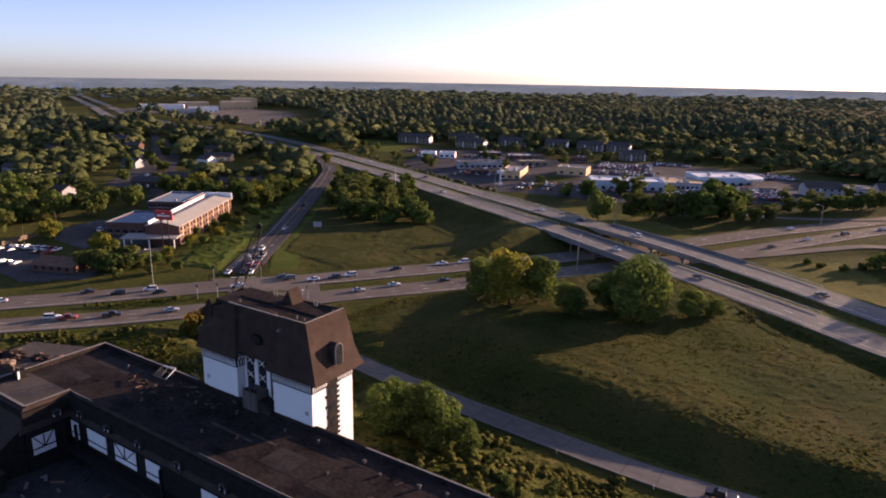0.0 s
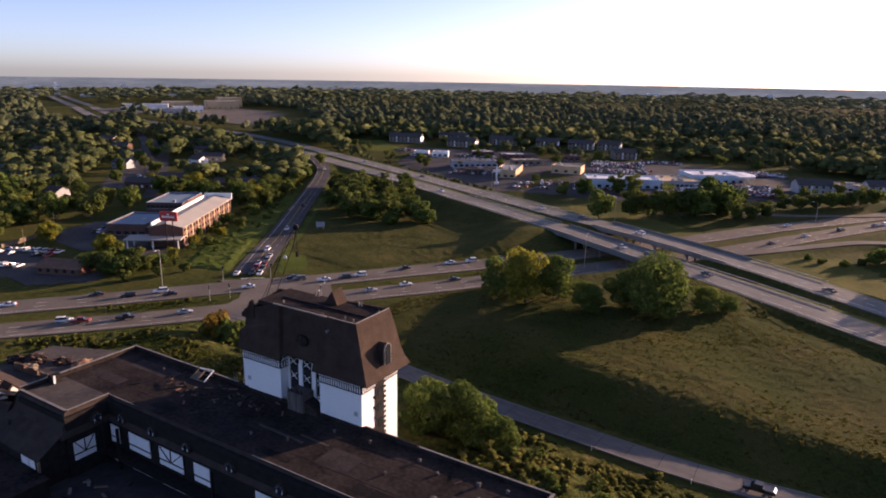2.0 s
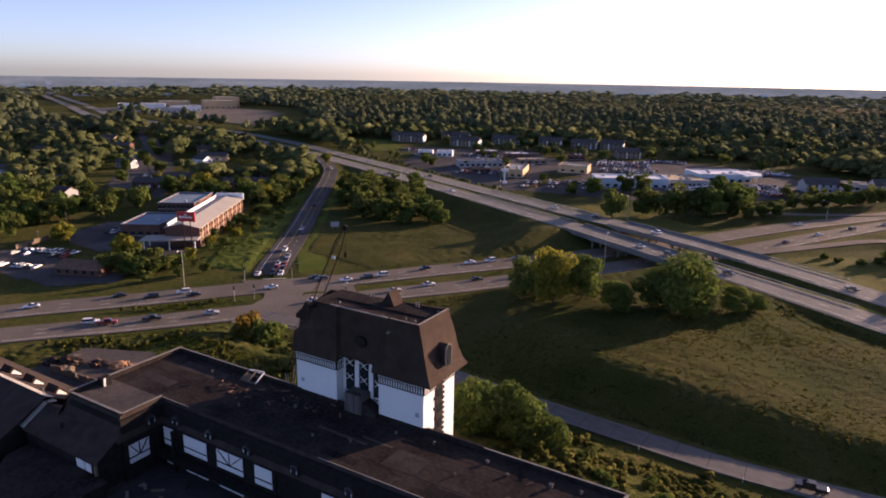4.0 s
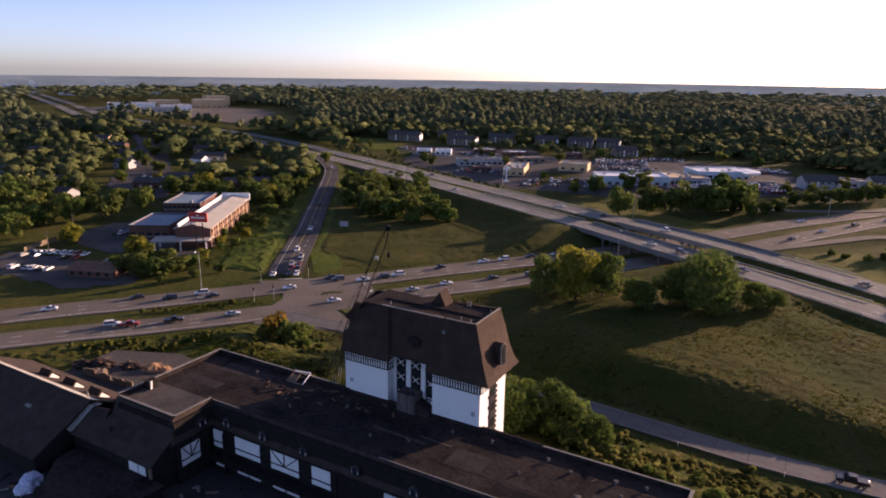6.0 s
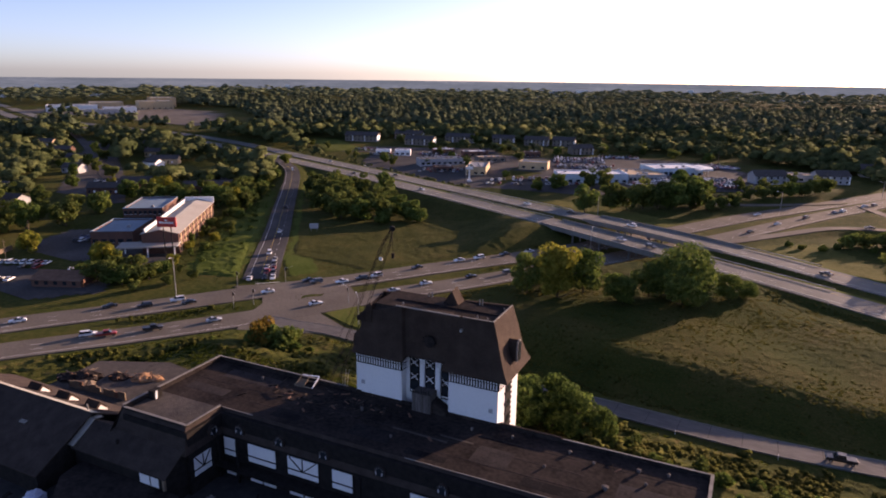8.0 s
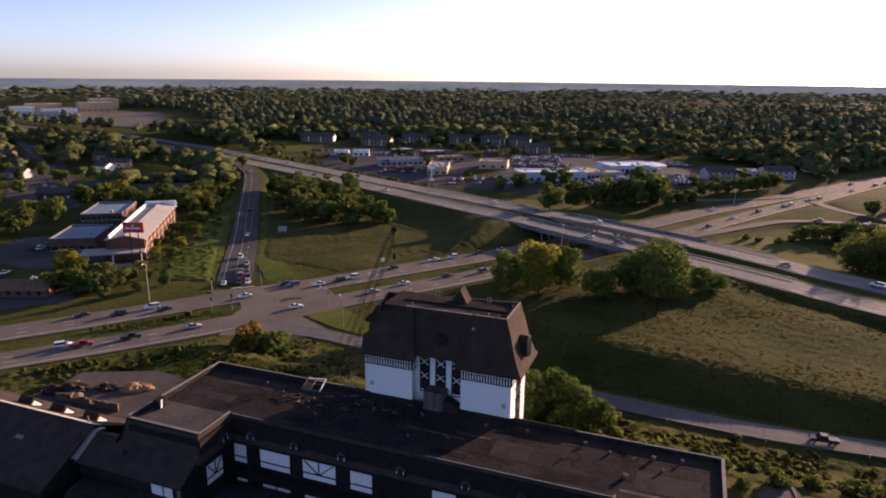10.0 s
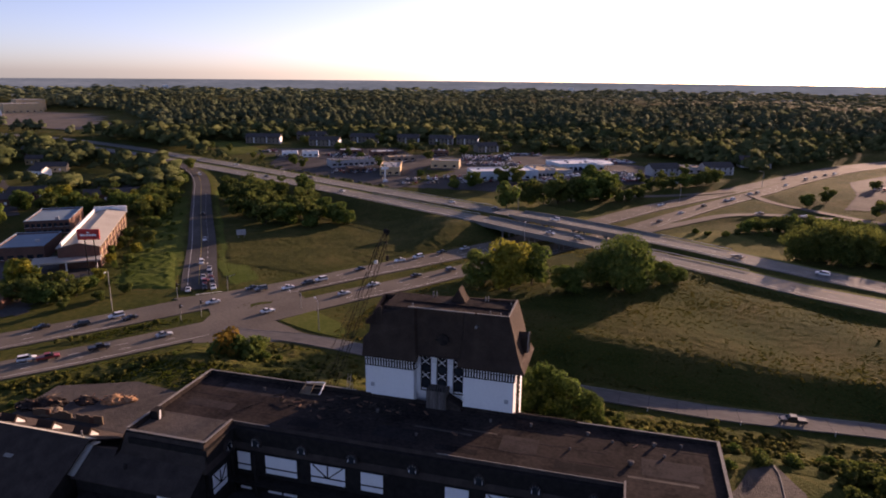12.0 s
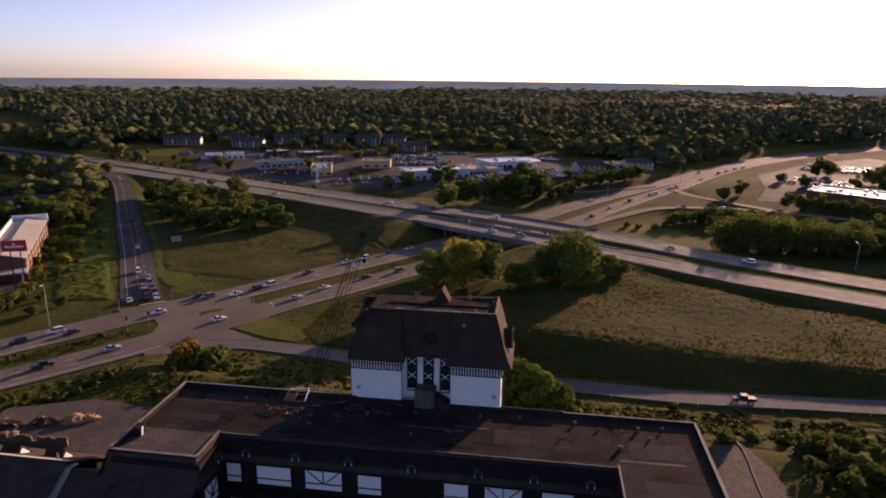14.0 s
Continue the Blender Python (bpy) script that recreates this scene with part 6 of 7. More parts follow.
# ---- demolition crane ----
crane = thing("crane", HOTEL @ pose(-14.5, 7.5, 6.0), "demolition crane with a tall black lattice boom behind the hotel", "crane")
part("track", boxes((-2.6, 2.6, -2.4, -1.5, 0, 1.1), bevel=0.2), M["rubber"], crane, "black crawler track")
part("track", boxes((-2.6, 2.6, 1.5, 2.4, 0, 1.1), bevel=0.2), M["rubber"], crane, "black crawler track")
part("cab", boxes((-2.4, 1.6, -1.3, 1.3, 1.1, 3.3), bevel=0.12), M["rust"], crane, "weathered machine house")
part("pane", boxes((1.61, 1.66, -1.1, 0.3, 2.0, 3.0)), M["glass"], crane, "dark cab window")
foot, tip = Vector((1.4, 0.0, 1.6)), Vector((12.8, 9.0, 39.4))
axis_b = (tip - foot).normalized()
sx = axis_b.cross(Vector((0, 0, 1))).normalized()
sy = sx.cross(axis_b).normalized()
N = 26


def boom_at(k, i):
    w = 0.8 * min(1.0, 0.25 + k / 3.0, 0.25 + (N - k) / 3.0)
    s = ((-1, -1), (1, -1), (1, 1), (-1, 1))[i % 4]
    return foot + (tip - foot) * (k / N) + sx * (s[0] * w) + sy * (s[1] * w)


for i in range(4):
    part("chord", tube([boom_at(k, i) for k in range(N + 1)], 0.055), M["timber"], crane, "black boom chord")
    part("lacing", tube([boom_at(k, i + k % 2) for k in range(N + 1)], 0.03, 4), M["timber"], crane, "black boom lacing")
bm = bmesh.new()
add_beam(bm, tip - sx * 0.5, tip + sx * 0.5, 1.0, sides=12)
part("sheave", bm, M["timber"], crane)
bm = bmesh.new()
add_beam(bm, tip, tip + Vector((0.1, 0, -5)), 0.05, sides=4)
add_beam(bm, tip + Vector((0.1, 0, -5)), tip + Vector((0.1, 0, -6)), 0.6, sides=8)
part("hook_block", bm, M["timber"], crane, "black hook block on its line")
part("light_plate", xform(boxes((-0.4, 0.4, -0.05, 0.05, -0.3, 0.3)), Matrix.Translation(foot + (tip - foot) * 0.84)), M["white"], crane, "small pale plate on the boom")
for dx in (-0.5, 0.5):
    bm = bmesh.new()
    add_beam(bm, tip + sx * dx, Vector((-2.2, dx, 3.6)), 0.05, sides=4)
    part("stay", bm, M["timber"], crane, "thin boom stay cable")


# ---- paved lots ----
def draped(name, poly, mat, label, lift=0.12, cell=2.5, category="paving"):
    """Paving that follows the ground."""
    p = np.array(poly, float)
    nx, ny = int((p[:, 0].max() - p[:, 0].min()) / cell) + 2, int((p[:, 1].max() - p[:, 1].min()) / cell) + 2
    xs, ys = p[:, 0].min() + np.arange(nx) * cell, p[:, 1].min() + np.arange(ny) * cell
    gx, gy = np.meshgrid(xs, ys)
    z = heights(gx, gy) + lift
    i = (np.arange(ny - 1)[:, None] * nx + np.arange(nx - 1)[None, :])
    cx, cy = gx[:-1, :-1] + cell / 2, gy[:-1, :-1] + cell / 2
    i = i[inside(poly, cx, cy)]
    f = np.stack([i, i + 1, i + nx + 1, i + nx], -1)
    return tagged(new(name, from_arrays(name, np.stack([gx.ravel(), gy.ravel(), z.ravel()], 1), f, mat, True)), label, category, kind="structure")


draped("car_park", [(-235, 372), (-175, 378), (-120, 408), (-95, 430), (-70, 440), (-90, 520), (-130, 560), (-215, 560), (-250, 520), (-250, 440), (-225, 440)], M["parking"], "grey asphalt lot round the car dealer")
draped("car_park", [(-330, 365), (-250, 362), (-235, 372), (-252, 440), (-252, 520), (-300, 520), (-400, 470), (-380, 420)], M["parking"], "grey asphalt lot of the shops", 0.16)
draped("car_park", [(-430, 455), (-400, 470), (-300, 525), (-330, 560), (-420, 510), (-450, 475)], M["parking"], "grey asphalt lot of the shops", 0.2)
draped("car_park", [(-335, 118), (-300, 118), (-268, 128), (-262, 142), (-285, 150), (-330, 165), (-350, 150)], M["parking"], "dark asphalt lot in front of the motel")
draped("car_park", [(-318, 75), (-262, 84), (-250, 100), (-258, 112), (-300, 104), (-330, 95)], M["parking"], "dark asphalt yard beside the brown house", 0.13)
draped("car_park", [(-1140, 540), (-860, 530), (-700, 545), (-720, 580), (-890, 710), (-1150, 720)], M["asphalt"], "wide pale car park of the far shopping centre", 0.4, 25)
draped("car_park", [(30, 395), (62, 400), (66, 430), (110, 420), (170, 440), (220, 560), (170, 640), (90, 560), (50, 500), (44, 440)], M["parking"], "pale car park beyond the dark shop", 0.16, 1.3)
draped("car_park", [(-417, 208), (-456, 204), (-525, 254), (-690, 372), (-665, 384), (-480, 268)], M["parking"], "dark paved court between the brick houses", 0.2)
draped("car_park", [(-404, 262), (-372, 290), (-432, 336), (-456, 312)], M["parking"], "dark paved court behind the long brick building", 0.2)
draped("lawn", [(-207, 149), (-229, 168), (-236, 176), (-226, 181), (-203, 160)], M["verge"], "lighter green grass corner beside the junction", 0.14, 1.2, "lawn")
draped("lawn", [(-505, 500), (-440, 446), (-412, 476), (-450, 497), (-490, 520)], M["lawn"], "bright mown field beyond the highway", 0.3, category="lawn")
draped("lawn", [tuple(p) for p in offset_line(SIDE, -7.5)[4:32, :2]] + [tuple(p) for p in offset_line(SIDE, np.interp(np.arange(len(SIDE)), [0, 12, 20, 32], [-30, -29, -21, -14])[:, None])[4:32, :2][::-1]], M["verge"], "bright green grass bank beside the side road", 0.1, 3, "lawn")
draped("lawn", [tuple(p) for p in offset_line(SIDE, 7.5)[5:34, :2]] + [tuple(p) for p in offset_line(SIDE, 12.5)[5:34, :2][::-1]], M["verge"], "bright green grass verge beside the side road", 0.1, 3, "lawn")
draped("meadow", [(-222, 198), (-228, 215), (-227, 232), (-222, 250), (-212, 262), (-197, 258), (-184, 248), (-178, 234), (-184, 216), (-198, 199)], M["infield"], "sunlit dry grass inside the interchange", 0.1, 3, "meadow")
draped("meadow", [(-62, 283), (-30, 268), (-8, 256), (-6, 262), (-22, 300), (-40, 318), (-62, 300)], M["dry"], "dry yellow grass beside the highway", 0.1, 3, "meadow")
draped("meadow", [(-150, 318), (-112, 302), (-100, 330), (-140, 352), (-185, 356), (-200, 344)], M["dry"], "sunlit yellow grass before the shops", 0.1, 3, "meadow")
road("road", np.array([(x, y, z_at(x, y) + 0.15) for x, y in ((-392, 203), (-420, 222), (-450, 240), (-500, 266), (-560, 300), (-640, 343), (-700, 372), (-760, 400))]), 8, M["parking"], "street through the wooded houses", 0.25)
road("road", along([(40, 362, z_at(40, 362) + 0.2), (58, 340, z_at(58, 340) + 0.2), (73, 315, z_at(73, 315) + 0.2), (100, 285, z_at(100, 285) + 0.2), (150, 250, z_at(150, 250) + 0.2)]), 7, M["concrete"], "pale frontage road beyond the trees", 0.1)


# ---- buildings ----
def flat_building(x, y, turn, w, d, h, wall, roofing, label, windows=0, rows=1, units=0, name="shop", category="building", group="", sink=1.5, z=None, trim=None):
    """A flat-roofed building: walls with a parapet, a sunk roof, windows on the near and right faces, roof units."""
    rng = np.random.default_rng(int(abs(x * 7 + y * 13)))
    z = z_at(x, y) if z is None else z
    th = thing(name, pose(x, y, z, 0, 0, turn), label, category, group)
    a, b = w / 2, d / 2
    part("wall", boxes((-a, a, -b, -b + 0.4, -sink, h), (-a, a, b - 0.4, b, -sink, h), (-a, -a + 0.4, -b + 0.4, b - 0.4, -sink, h), (a - 0.4, a, -b + 0.4, b - 0.4, -sink, h)), wall, th)
    part("roof", boxes((-a + 0.4, a - 0.4, -b + 0.4, b - 0.4, h - 0.9, h - 0.5)), roofing, th)
    if trim:
        for q in ((-a - 0.1, a + 0.1, -b - 0.1, -b + 0.5, h, h + 0.25), (-a - 0.1, a + 0.1, b - 0.5, b + 0.1, h, h + 0.25), (a - 0.5, a + 0.1, -b + 0.52, b - 0.52, h, h + 0.25), (-a - 0.1, -a + 0.5, -b + 0.52, b - 0.52, h, h + 0.25)):
            part("coping", boxes(q), trim, th)
    for r in range(rows):
        z0 = 0.9 + r * (h - 0.8) / rows
        hh = min(1.7, (h - 1.0) / rows * 0.62)
        for i in range(windows):
            cx = -a + (i + 0.5) * w / windows
            ww = min(1.3, w / windows * 0.33)
            win = part("window", boxes((cx - ww, cx + ww, -b - 0.05, -b + 0.1, z0, z0 + hh)), M["glass"], th)
            part("frame", boxes((cx - ww - 0.1, cx + ww + 0.1, -b - 0.09, -b - 0.052, z0 - 0.12, z0)), M["white"], win)
    for i in range(units):
        ux, uy = rng.uniform(-a * 0.75, a * 0.75), rng.uniform(-b * 0.7, b * 0.7)
        s = rng.uniform(0.7, 1.3)
        part("roof_unit", boxes((ux - s, ux + s, uy - s * 0.8, uy + s * 0.8, h - 0.5, h + 0.7), bevel=0.06), M["grey"], th, "grey rooftop air unit")
    return th


# car dealer
flat_building(-184, 426.5, 32, 48, 20, 6.5, M["pale_blue"], M["white_roof"], "pale blue car showroom with a white flat roof", 9, 1, 6, trim=M["white"], z=3.0)
flat_building(-157, 460, 32, 27, 30, 5.0, M["grey"], M["tan"], "low service hall with a brown flat roof", 9, 1, 7, z=3.2)
shw = flat_building(-143, 492, 38, 38, 26, 6.2, M["pale_blue"], M["white_roof"], "pale blue car showroom with a wide canopy roof", 7, 1, 4, trim=M["white"], z=3.6)
part("canopy", prism([(12, -20), (24, -18), (28, -8), (26, 6), (12, 8)], 5.0, 6.2), M["white"], shw, "rounded white canopy")
for x, y in ((22, -15), (25, -6)):
    bm = bmesh.new()
    add_beam(bm, (x, y, -0.5), (x, y, 5.0), 0.5, sides=8)
    part("canopy_post", bm, M["white"], shw)
for x in (-14, -10, -6, -2):
    part("garage_door", boxes((x - 1.5, x + 1.5, -13.12, -12.95, 0, 3.6)), M["glass"], shw, "dark glazed garage door")
# shops beyond the highway
flat_building(-272, 424, 22, 15, 36, 6.0, M["tan"], M["grey_roof"], "tan shop with a grey flat roof", 3, 1, 4, trim=M["tan"], z=2.6)
flat_building(-239, 456, 15, 22, 16, 5.8, M["tan"], M["grey_roof"], "tan shop with a grey flat roof", 3, 1, 2, trim=M["tan"])
flat_building(-314, 437, 46, 36, 14, 5.5, M["grey"], M["dark_roof"], "long low dark-roofed shop row", 8, 1, 4)
flat_building(-296, 412, 40, 14, 10, 4.0, M["brick"], M["dark_roof"], "small dark brick shop", 3, 1, 2)
flat_building(-388, 462, 30, 13, 8, 4.6, M["white"], M["white_roof"], "small white shop catching the sun", 3, 1, 1)
flat_building(-371, 468, 30, 14, 9, 5.2, M["white"], M["white_roof"], "small white shop catching the sun", 3, 1, 2)
flat_building(-350, 504, 36, 20, 12, 4.4, M["brick"], M["white_roof"], "low shop with a white roof", 4, 1, 2)
flat_building(-318, 504, 40, 22, 14, 4.6, M["brick"], M["white_roof"], "low shop with a white roof", 4, 1, 3)
flat_building(-271, 526, 30, 14, 10, 4.6, M["brick"], M["dark_roof"], "low brick shop with a dark roof", 3, 1, 2)
flat_building(-288, 476, 44, 24, 12, 4.4, M["dim_wall"], M["tan"], "low shop with a brown roof", 4, 1, 3)
flat_building(-58, 505, 20, 30, 14, 5.0, M["grey"], M["dark_roof"], "low grey shop beside the car lot", 5, 1, 2)


def apartment(x, y, turn, length, label, storeys=2):
    z = z_at(x, y)
    th = gable_house("apartment_house", pose(x, y, z, 0, 0, turn), length, 12, 2.9 * storeys, 2.9 * storeys + 3.2, M["grey"] if x > -100 else M["dim_wall"], M["dark_roof"], label, "house", group="apartment houses")
    n = int(length / 4)
    for r in range(storeys):
        for i in range(n):
            cx = (i + 0.5) * length / n
            part("window", boxes((cx - 0.7, cx + 0.7, -6.06, -5.95, 0.9 + r * 2.9, 2.3 + r * 2.9)), M["glass"], th)
            if i % 3 == 1:
                part("panel", boxes((cx + 1.2, cx + 2.2, -6.05, -5.96, 0.2 + r * 2.9, 2.6 + r * 2.9)), M["white"], th, "white painted wall panel")
    # sunlight on this end is put into the colour: a white sheet over the wall
    part("gable_wall", boxes((length + 0.002, length + 0.06, -5.6, 5.6, 0, 2.9 * storeys)), M["white"], th, "end wall coloured white for the sunlight on it")
    return th


for x, y, turn, ln in APARTMENTS:
    apartment(x, y, turn, ln, "two-storey apartment house with a dark roof")

# motel by the boulevard
motel = gable_house("motel_wing", pose(-276.5, 145, 0, 0, 0, 128), 71, 15, 8.6, 10.4, M["brick"], M["pale_roof"], "three-storey brick motel wing under a pale low roof", "motel")
for r in range(3):
    for i in range(18):
        cx = 2 + i * 3.9
        win = part("window", boxes((cx - 0.8, cx + 0.8, -7.58, -7.45, 0.9 + r * 2.75, 2.3 + r * 2.75)), M["glass"], motel)
        if i % 2 == 0:
            part("pier", boxes((cx + 1.4, cx + 2.4, -7.7, -7.46, 0, 8.4)) if r == 0 else boxes((cx - 0.9, cx + 0.9, -7.66, -7.59, 0.78 + r * 2.75, 0.9 + r * 2.75)), M["tan"], motel)
part("ridge_parapet", boxes((-0.6, 71.6, 5.6, 6.2, 9.2, 10.9)), M["white"], motel, "white parapet along the roof")
part("end_parapet", boxes((70.9, 71.7, -8.2, 6.2, 8.2, 11.6)), M["white"], motel, "white raised end parapet")
flat_building(-315, 154, 36, 18, 27, 6.0, M["brick"], M["blue_roof"], "low motel office with a blue-grey roof", 5, 1, 1, name="motel_office", trim=M["blue_roof"])
flat_building(-347, 193, 38, 19, 32, 7.0, M["brick"], M["blue_roof"], "rear motel wing with a blue-grey roof", 8, 2, 1, name="motel_wing", trim=M["blue_roof"])
can = thing("entrance_canopy", pose(-278.5, 141, 0, 0, 0, 43), "flat white motel entrance canopy on posts", "canopy")
part("slab", boxes((-12, 12, -5, 5, 4.2, 4.8), bevel=0.05), M["pale_roof"], can)
for x in (-10.5, 0, 10.5):
    for y in (-4, 4):
        part("post", boxes((x - 0.25, x + 0.25, y - 0.25, y + 0.25, -0.5, 4.2)), M["white"], can)
sg = thing("motel_sign", pose(-263.3, 139.1, 0, 0, 0, 26), "tall red motel sign on two dark poles", "sign")
for x in (-1.6, 1.6):
    bm = bmesh.new()
    add_beam(bm, (x, 0, -1), (x, 0, 15), 0.4, sides=8)
    part("pole", bm, M["timber"], sg, "dark steel pole")
part("panel", boxes((-4.0, 4.0, -0.35, 0.35, 14.4, 18.4), bevel=0.08), M["red"], sg, "red sign panel")
for x0, x1, z0, z1 in ((-2.9, -1.9, 15.8, 16.6), (-1.7, -1.0, 15.8, 16.5), (-0.8, 0.1, 15.8, 16.5), (0.3, 1.2, 15.8, 16.5), (1.4, 2.1, 15.8, 16.6), (2.3, 2.9, 15.8, 16.5), (-0.5, 0.5, 16.9, 17.4)):
    part("letter_bar", boxes((x0, x1, -0.4, -0.352, z0, z1)), M["white"], sg)
# houses on the wooded side
hs = gable_house("house", pose(-279, 96.5, z_at(-274, 98), 0, 0, 28), 18, 12, 2.6, 4.6, M["brick"], M["rust"], "brown-roofed house among junk by the boulevard", "house")
for i in range(5):
    part("window", boxes((1.2 + i * 3.4, 2.6 + i * 3.4, -6.05, -5.95, 0.9, 2.3)), M["glass"], hs)
for x, y, turn, ln, wall, label in ((-436, 214, 35, 30, "brick", "long brick house with white windows"), (-441, 240, 35, 26, "brick", "long brick house with white windows"), (-527, 326, 35, 22, "tan", "tan gabled house among the trees"), (-512, 311, 10, 12, "white", "tan gabled house among the trees"), (-532, 256, 20, 14, "grey", "grey gabled house among the trees"), (-392, 250, 45, 36, "brick", "long low brick building behind the motel"), (-440, 165, 15, 14, "grey", "grey gabled house among the trees"), (-489, 183, 25, 12, "grey", "grey gabled house among the trees"), (-585, 290, 25, 14, "tan", "tan gabled house among the trees"), (-600, 215, 10, 14, "grey", "grey gabled house among the trees"), (-560, 180, 40, 14, "grey", "grey gabled house among the trees"), (-640, 310, 30, 16, "brick", "brick gabled house among the trees"), (-660, 250, 15, 14, "grey", "grey gabled house among the trees"), (-700, 330, 25, 16, "tan", "tan gabled house among the trees"), (-610, 380, 30, 18, "brick", "brick gabled house among the trees"), (-570, 352, 35, 20, "tan", "tan gabled house among the trees"), (-470, 140, 25, 12, "grey", "grey gabled house among the trees"), (-540, 140, 15, 14, "grey", "grey gabled house among the trees")):
    h_ = gable_house("house", pose(x, y, z_at(x, y), 0, 0, turn), ln, 10, 4.6, 7.2, M[wall], M["dark_roof"], label, "house", group="houses")
    for i in range(int(ln / 3.2)):
        part("window", boxes((1 + i * 3.2, 2.3 + i * 3.2, -5.06, -4.95, 1.2, 2.8)), M["white"] if i % 2 else M["glass"], h_)
# junk heaped beside the brown-roofed house
random.seed(33)
for k in range(4):
    x, y = -277 + random.uniform(-7, 7), 105 + random.uniform(-5, 5)
    junk = thing("junk_pile", pose(x, y, z_at(x, y) + 0.1, 0, 0, random.uniform(0, 180)), "heap of pale discarded household goods by the house", "junk", "junk piles")
    for i in range(9):
        w, d, h = random.uniform(0.4, 1.1), random.uniform(0.3, 0.7), random.uniform(0.3, 0.9)
        m_ = pose(random.uniform(-1.8, 1.8), random.uniform(-1.4, 1.4), random.uniform(-0.1, 0.5), random.uniform(-20, 20), random.uniform(-20, 20), random.uniform(0, 180))
        part("item", xform(boxes((-w, w, -d, d, 0, h), bevel=0.06), m_), random.choice([M["white"], M["white"], M["grey"], M["wood"], M["coping"]]), junk)
fence = thing("fence", pose(-326, 98, z_at(-328, 104), 0, 0, 117), "sunlit orange-brown board fence", "fence")
for i in range(24):
    part("board", boxes((i * 0.8, i * 0.8 + 0.76, -0.04, 0.04, -0.3, 2.0 + 0.05 * (i % 3))), M["wood"], fence)
# far shopping centre
for x, y, turn, w, d, h, wall in ((-1010, 690, 62, 52, 40, 13, "tan"), (-985, 610, 62, 44, 30, 8, "white"), (-1045, 730, 62, 40, 40, 16, "tan"), (-1075, 590, 58, 70, 40, 9, "white"), (-1095, 660, 60, 50, 40, 9, "tan"), (-960, 560, 60, 50, 20, 7, "grey")):
    flat_building(x, y, turn, w, d, h, M[wall], M["pale_roof"], "large pale store of the far shopping centre", 6, 1, 3, name="store", group="far stores", sink=4)
# pale blocks standing out of the far woods
for az, r, w, h in ((68, 2250, 26, 30), (66.5, 2280, 16, 38), (64.5, 2200, 40, 24), (62, 2290, 14, 34), (58.5, 2250, 34, 22), (54, 2300, 24, 24), (44, 2280, 16, 30), (30, 2300, 14, 26), (21.5, 2300, 60, 22), (19.5, 2310, 40, 24), (11, 2290, 18, 30), (3, 2300, 16, 28)):
    flat_building(-30 - r * math.sin(radians(az)), r * math.cos(radians(az)), az, w, 14, h, M["white"], M["white_roof"], "pale block rising out of the far woods", 5, 3, 2, name="block", group="far blocks", sink=4)
# dark shop across the far boulevard
flat_building(84, 401, -33, 42, 30, 7.0, M["brick"], M["white_roof"], "dark brick shop with a sunlit pale roof and air units", 6, 1, 9, trim=M["white"], z=3.0)
flat_building(150, 470, -33, 40, 26, 6.0, M["brick"], M["white_roof"], "dark brick shop with a sunlit pale roof and air units", 6, 1, 5, trim=M["white"], z=3.5)


# ---- poles, lamps, signals, signs ----
def street_lamp(x, y, h, turn, arm=2.4, label="tall galvanised street lamp"):
    z = z_at(x, y)
    th = thing("street_lamp", pose(x, y, z, 0, 0, turn), label, "street lamp", "street lamps")
    bm = bmesh.new()
    add_beam(bm, (0, 0, -0.4), (0, 0, h), 0.34, 0.18, 8)
    part("pole", bm, M["steel"], th)
    bm = bmesh.new()
    add_beam(bm, (0, 0, h - 0.3), (arm, 0, h + 0.35), 0.12, sides=6)
    part("arm", bm, M["steel"], th)
    part("head", boxes((arm - 0.2, arm + 0.8, -0.2, 0.2, h + 0.25, h + 0.45), bevel=0.05), M["white"], th, "pale lamp head")
    return th


for x, y, h, turn in ((-226.5, 113, 13.5, -60), (-146, 327, 14, -100), (-119, 233, 14, 100), (-155, 123, 9.5, 140), (-300, 322, 12, -110), (-60, 395, 11, 200), (-8, 470, 11, 200), (-254, 372, 11, 30), (40, 250, 11, 100)):
    street_lamp(x, y, h, turn)


def signal(x, y, turn):
    th = thing("traffic_signal", pose(x, y, z_at(x, y), 0, 0, turn), "traffic signal on a pale pole", "traffic signal", "traffic signals")
    bm = bmesh.new()
    add_beam(bm, (0, 0, -0.4), (0, 0, 5.6), 0.24, sides=8)
    part("pole", bm, M["steel"], th)
    hd = part("signal_head", boxes((-0.25, 0.25, -0.42, -0.13, 4.2, 5.5), bevel=0.04), M["timber"], th, "black signal head")
    for k in range(3):
        bm = bmesh.new()
        add_beam(bm, (0, -0.41, 4.45 + k * 0.4), (0, -0.5, 4.45 + k * 0.4), 0.28, sides=10)
        part("lens", bm, M["glass"], hd)
    bm = bmesh.new()
    add_beam(bm, (0, 0, 5.3), (0, -3.0, 5.6), 0.12, sides=6)
    part("arm", bm, M["steel"], th)
    return th


for x, y, turn in ((-199.5, 114.2, 60), (-196.3, 119.8, 60), (-170.8, 138, -120), (-205.5, 144.5, 150), (-216, 131, 60)):
    signal(x, y, turn)
bd = thing("road_sign", pose(-250, 211, z_at(-250, 211), 0, 0, 40), "grey-backed road sign on two posts", "sign")
part("board", boxes((-2.1, 2.1, -0.06, 0.06, 1.6, 4.2)), M["grey"], bd, "plain grey sign back")
for x in (-1.4, 1.4):
    part("post", boxes((x - 0.08, x + 0.08, 0.07, 0.2, -0.4, 4.1)), M["steel"], bd)
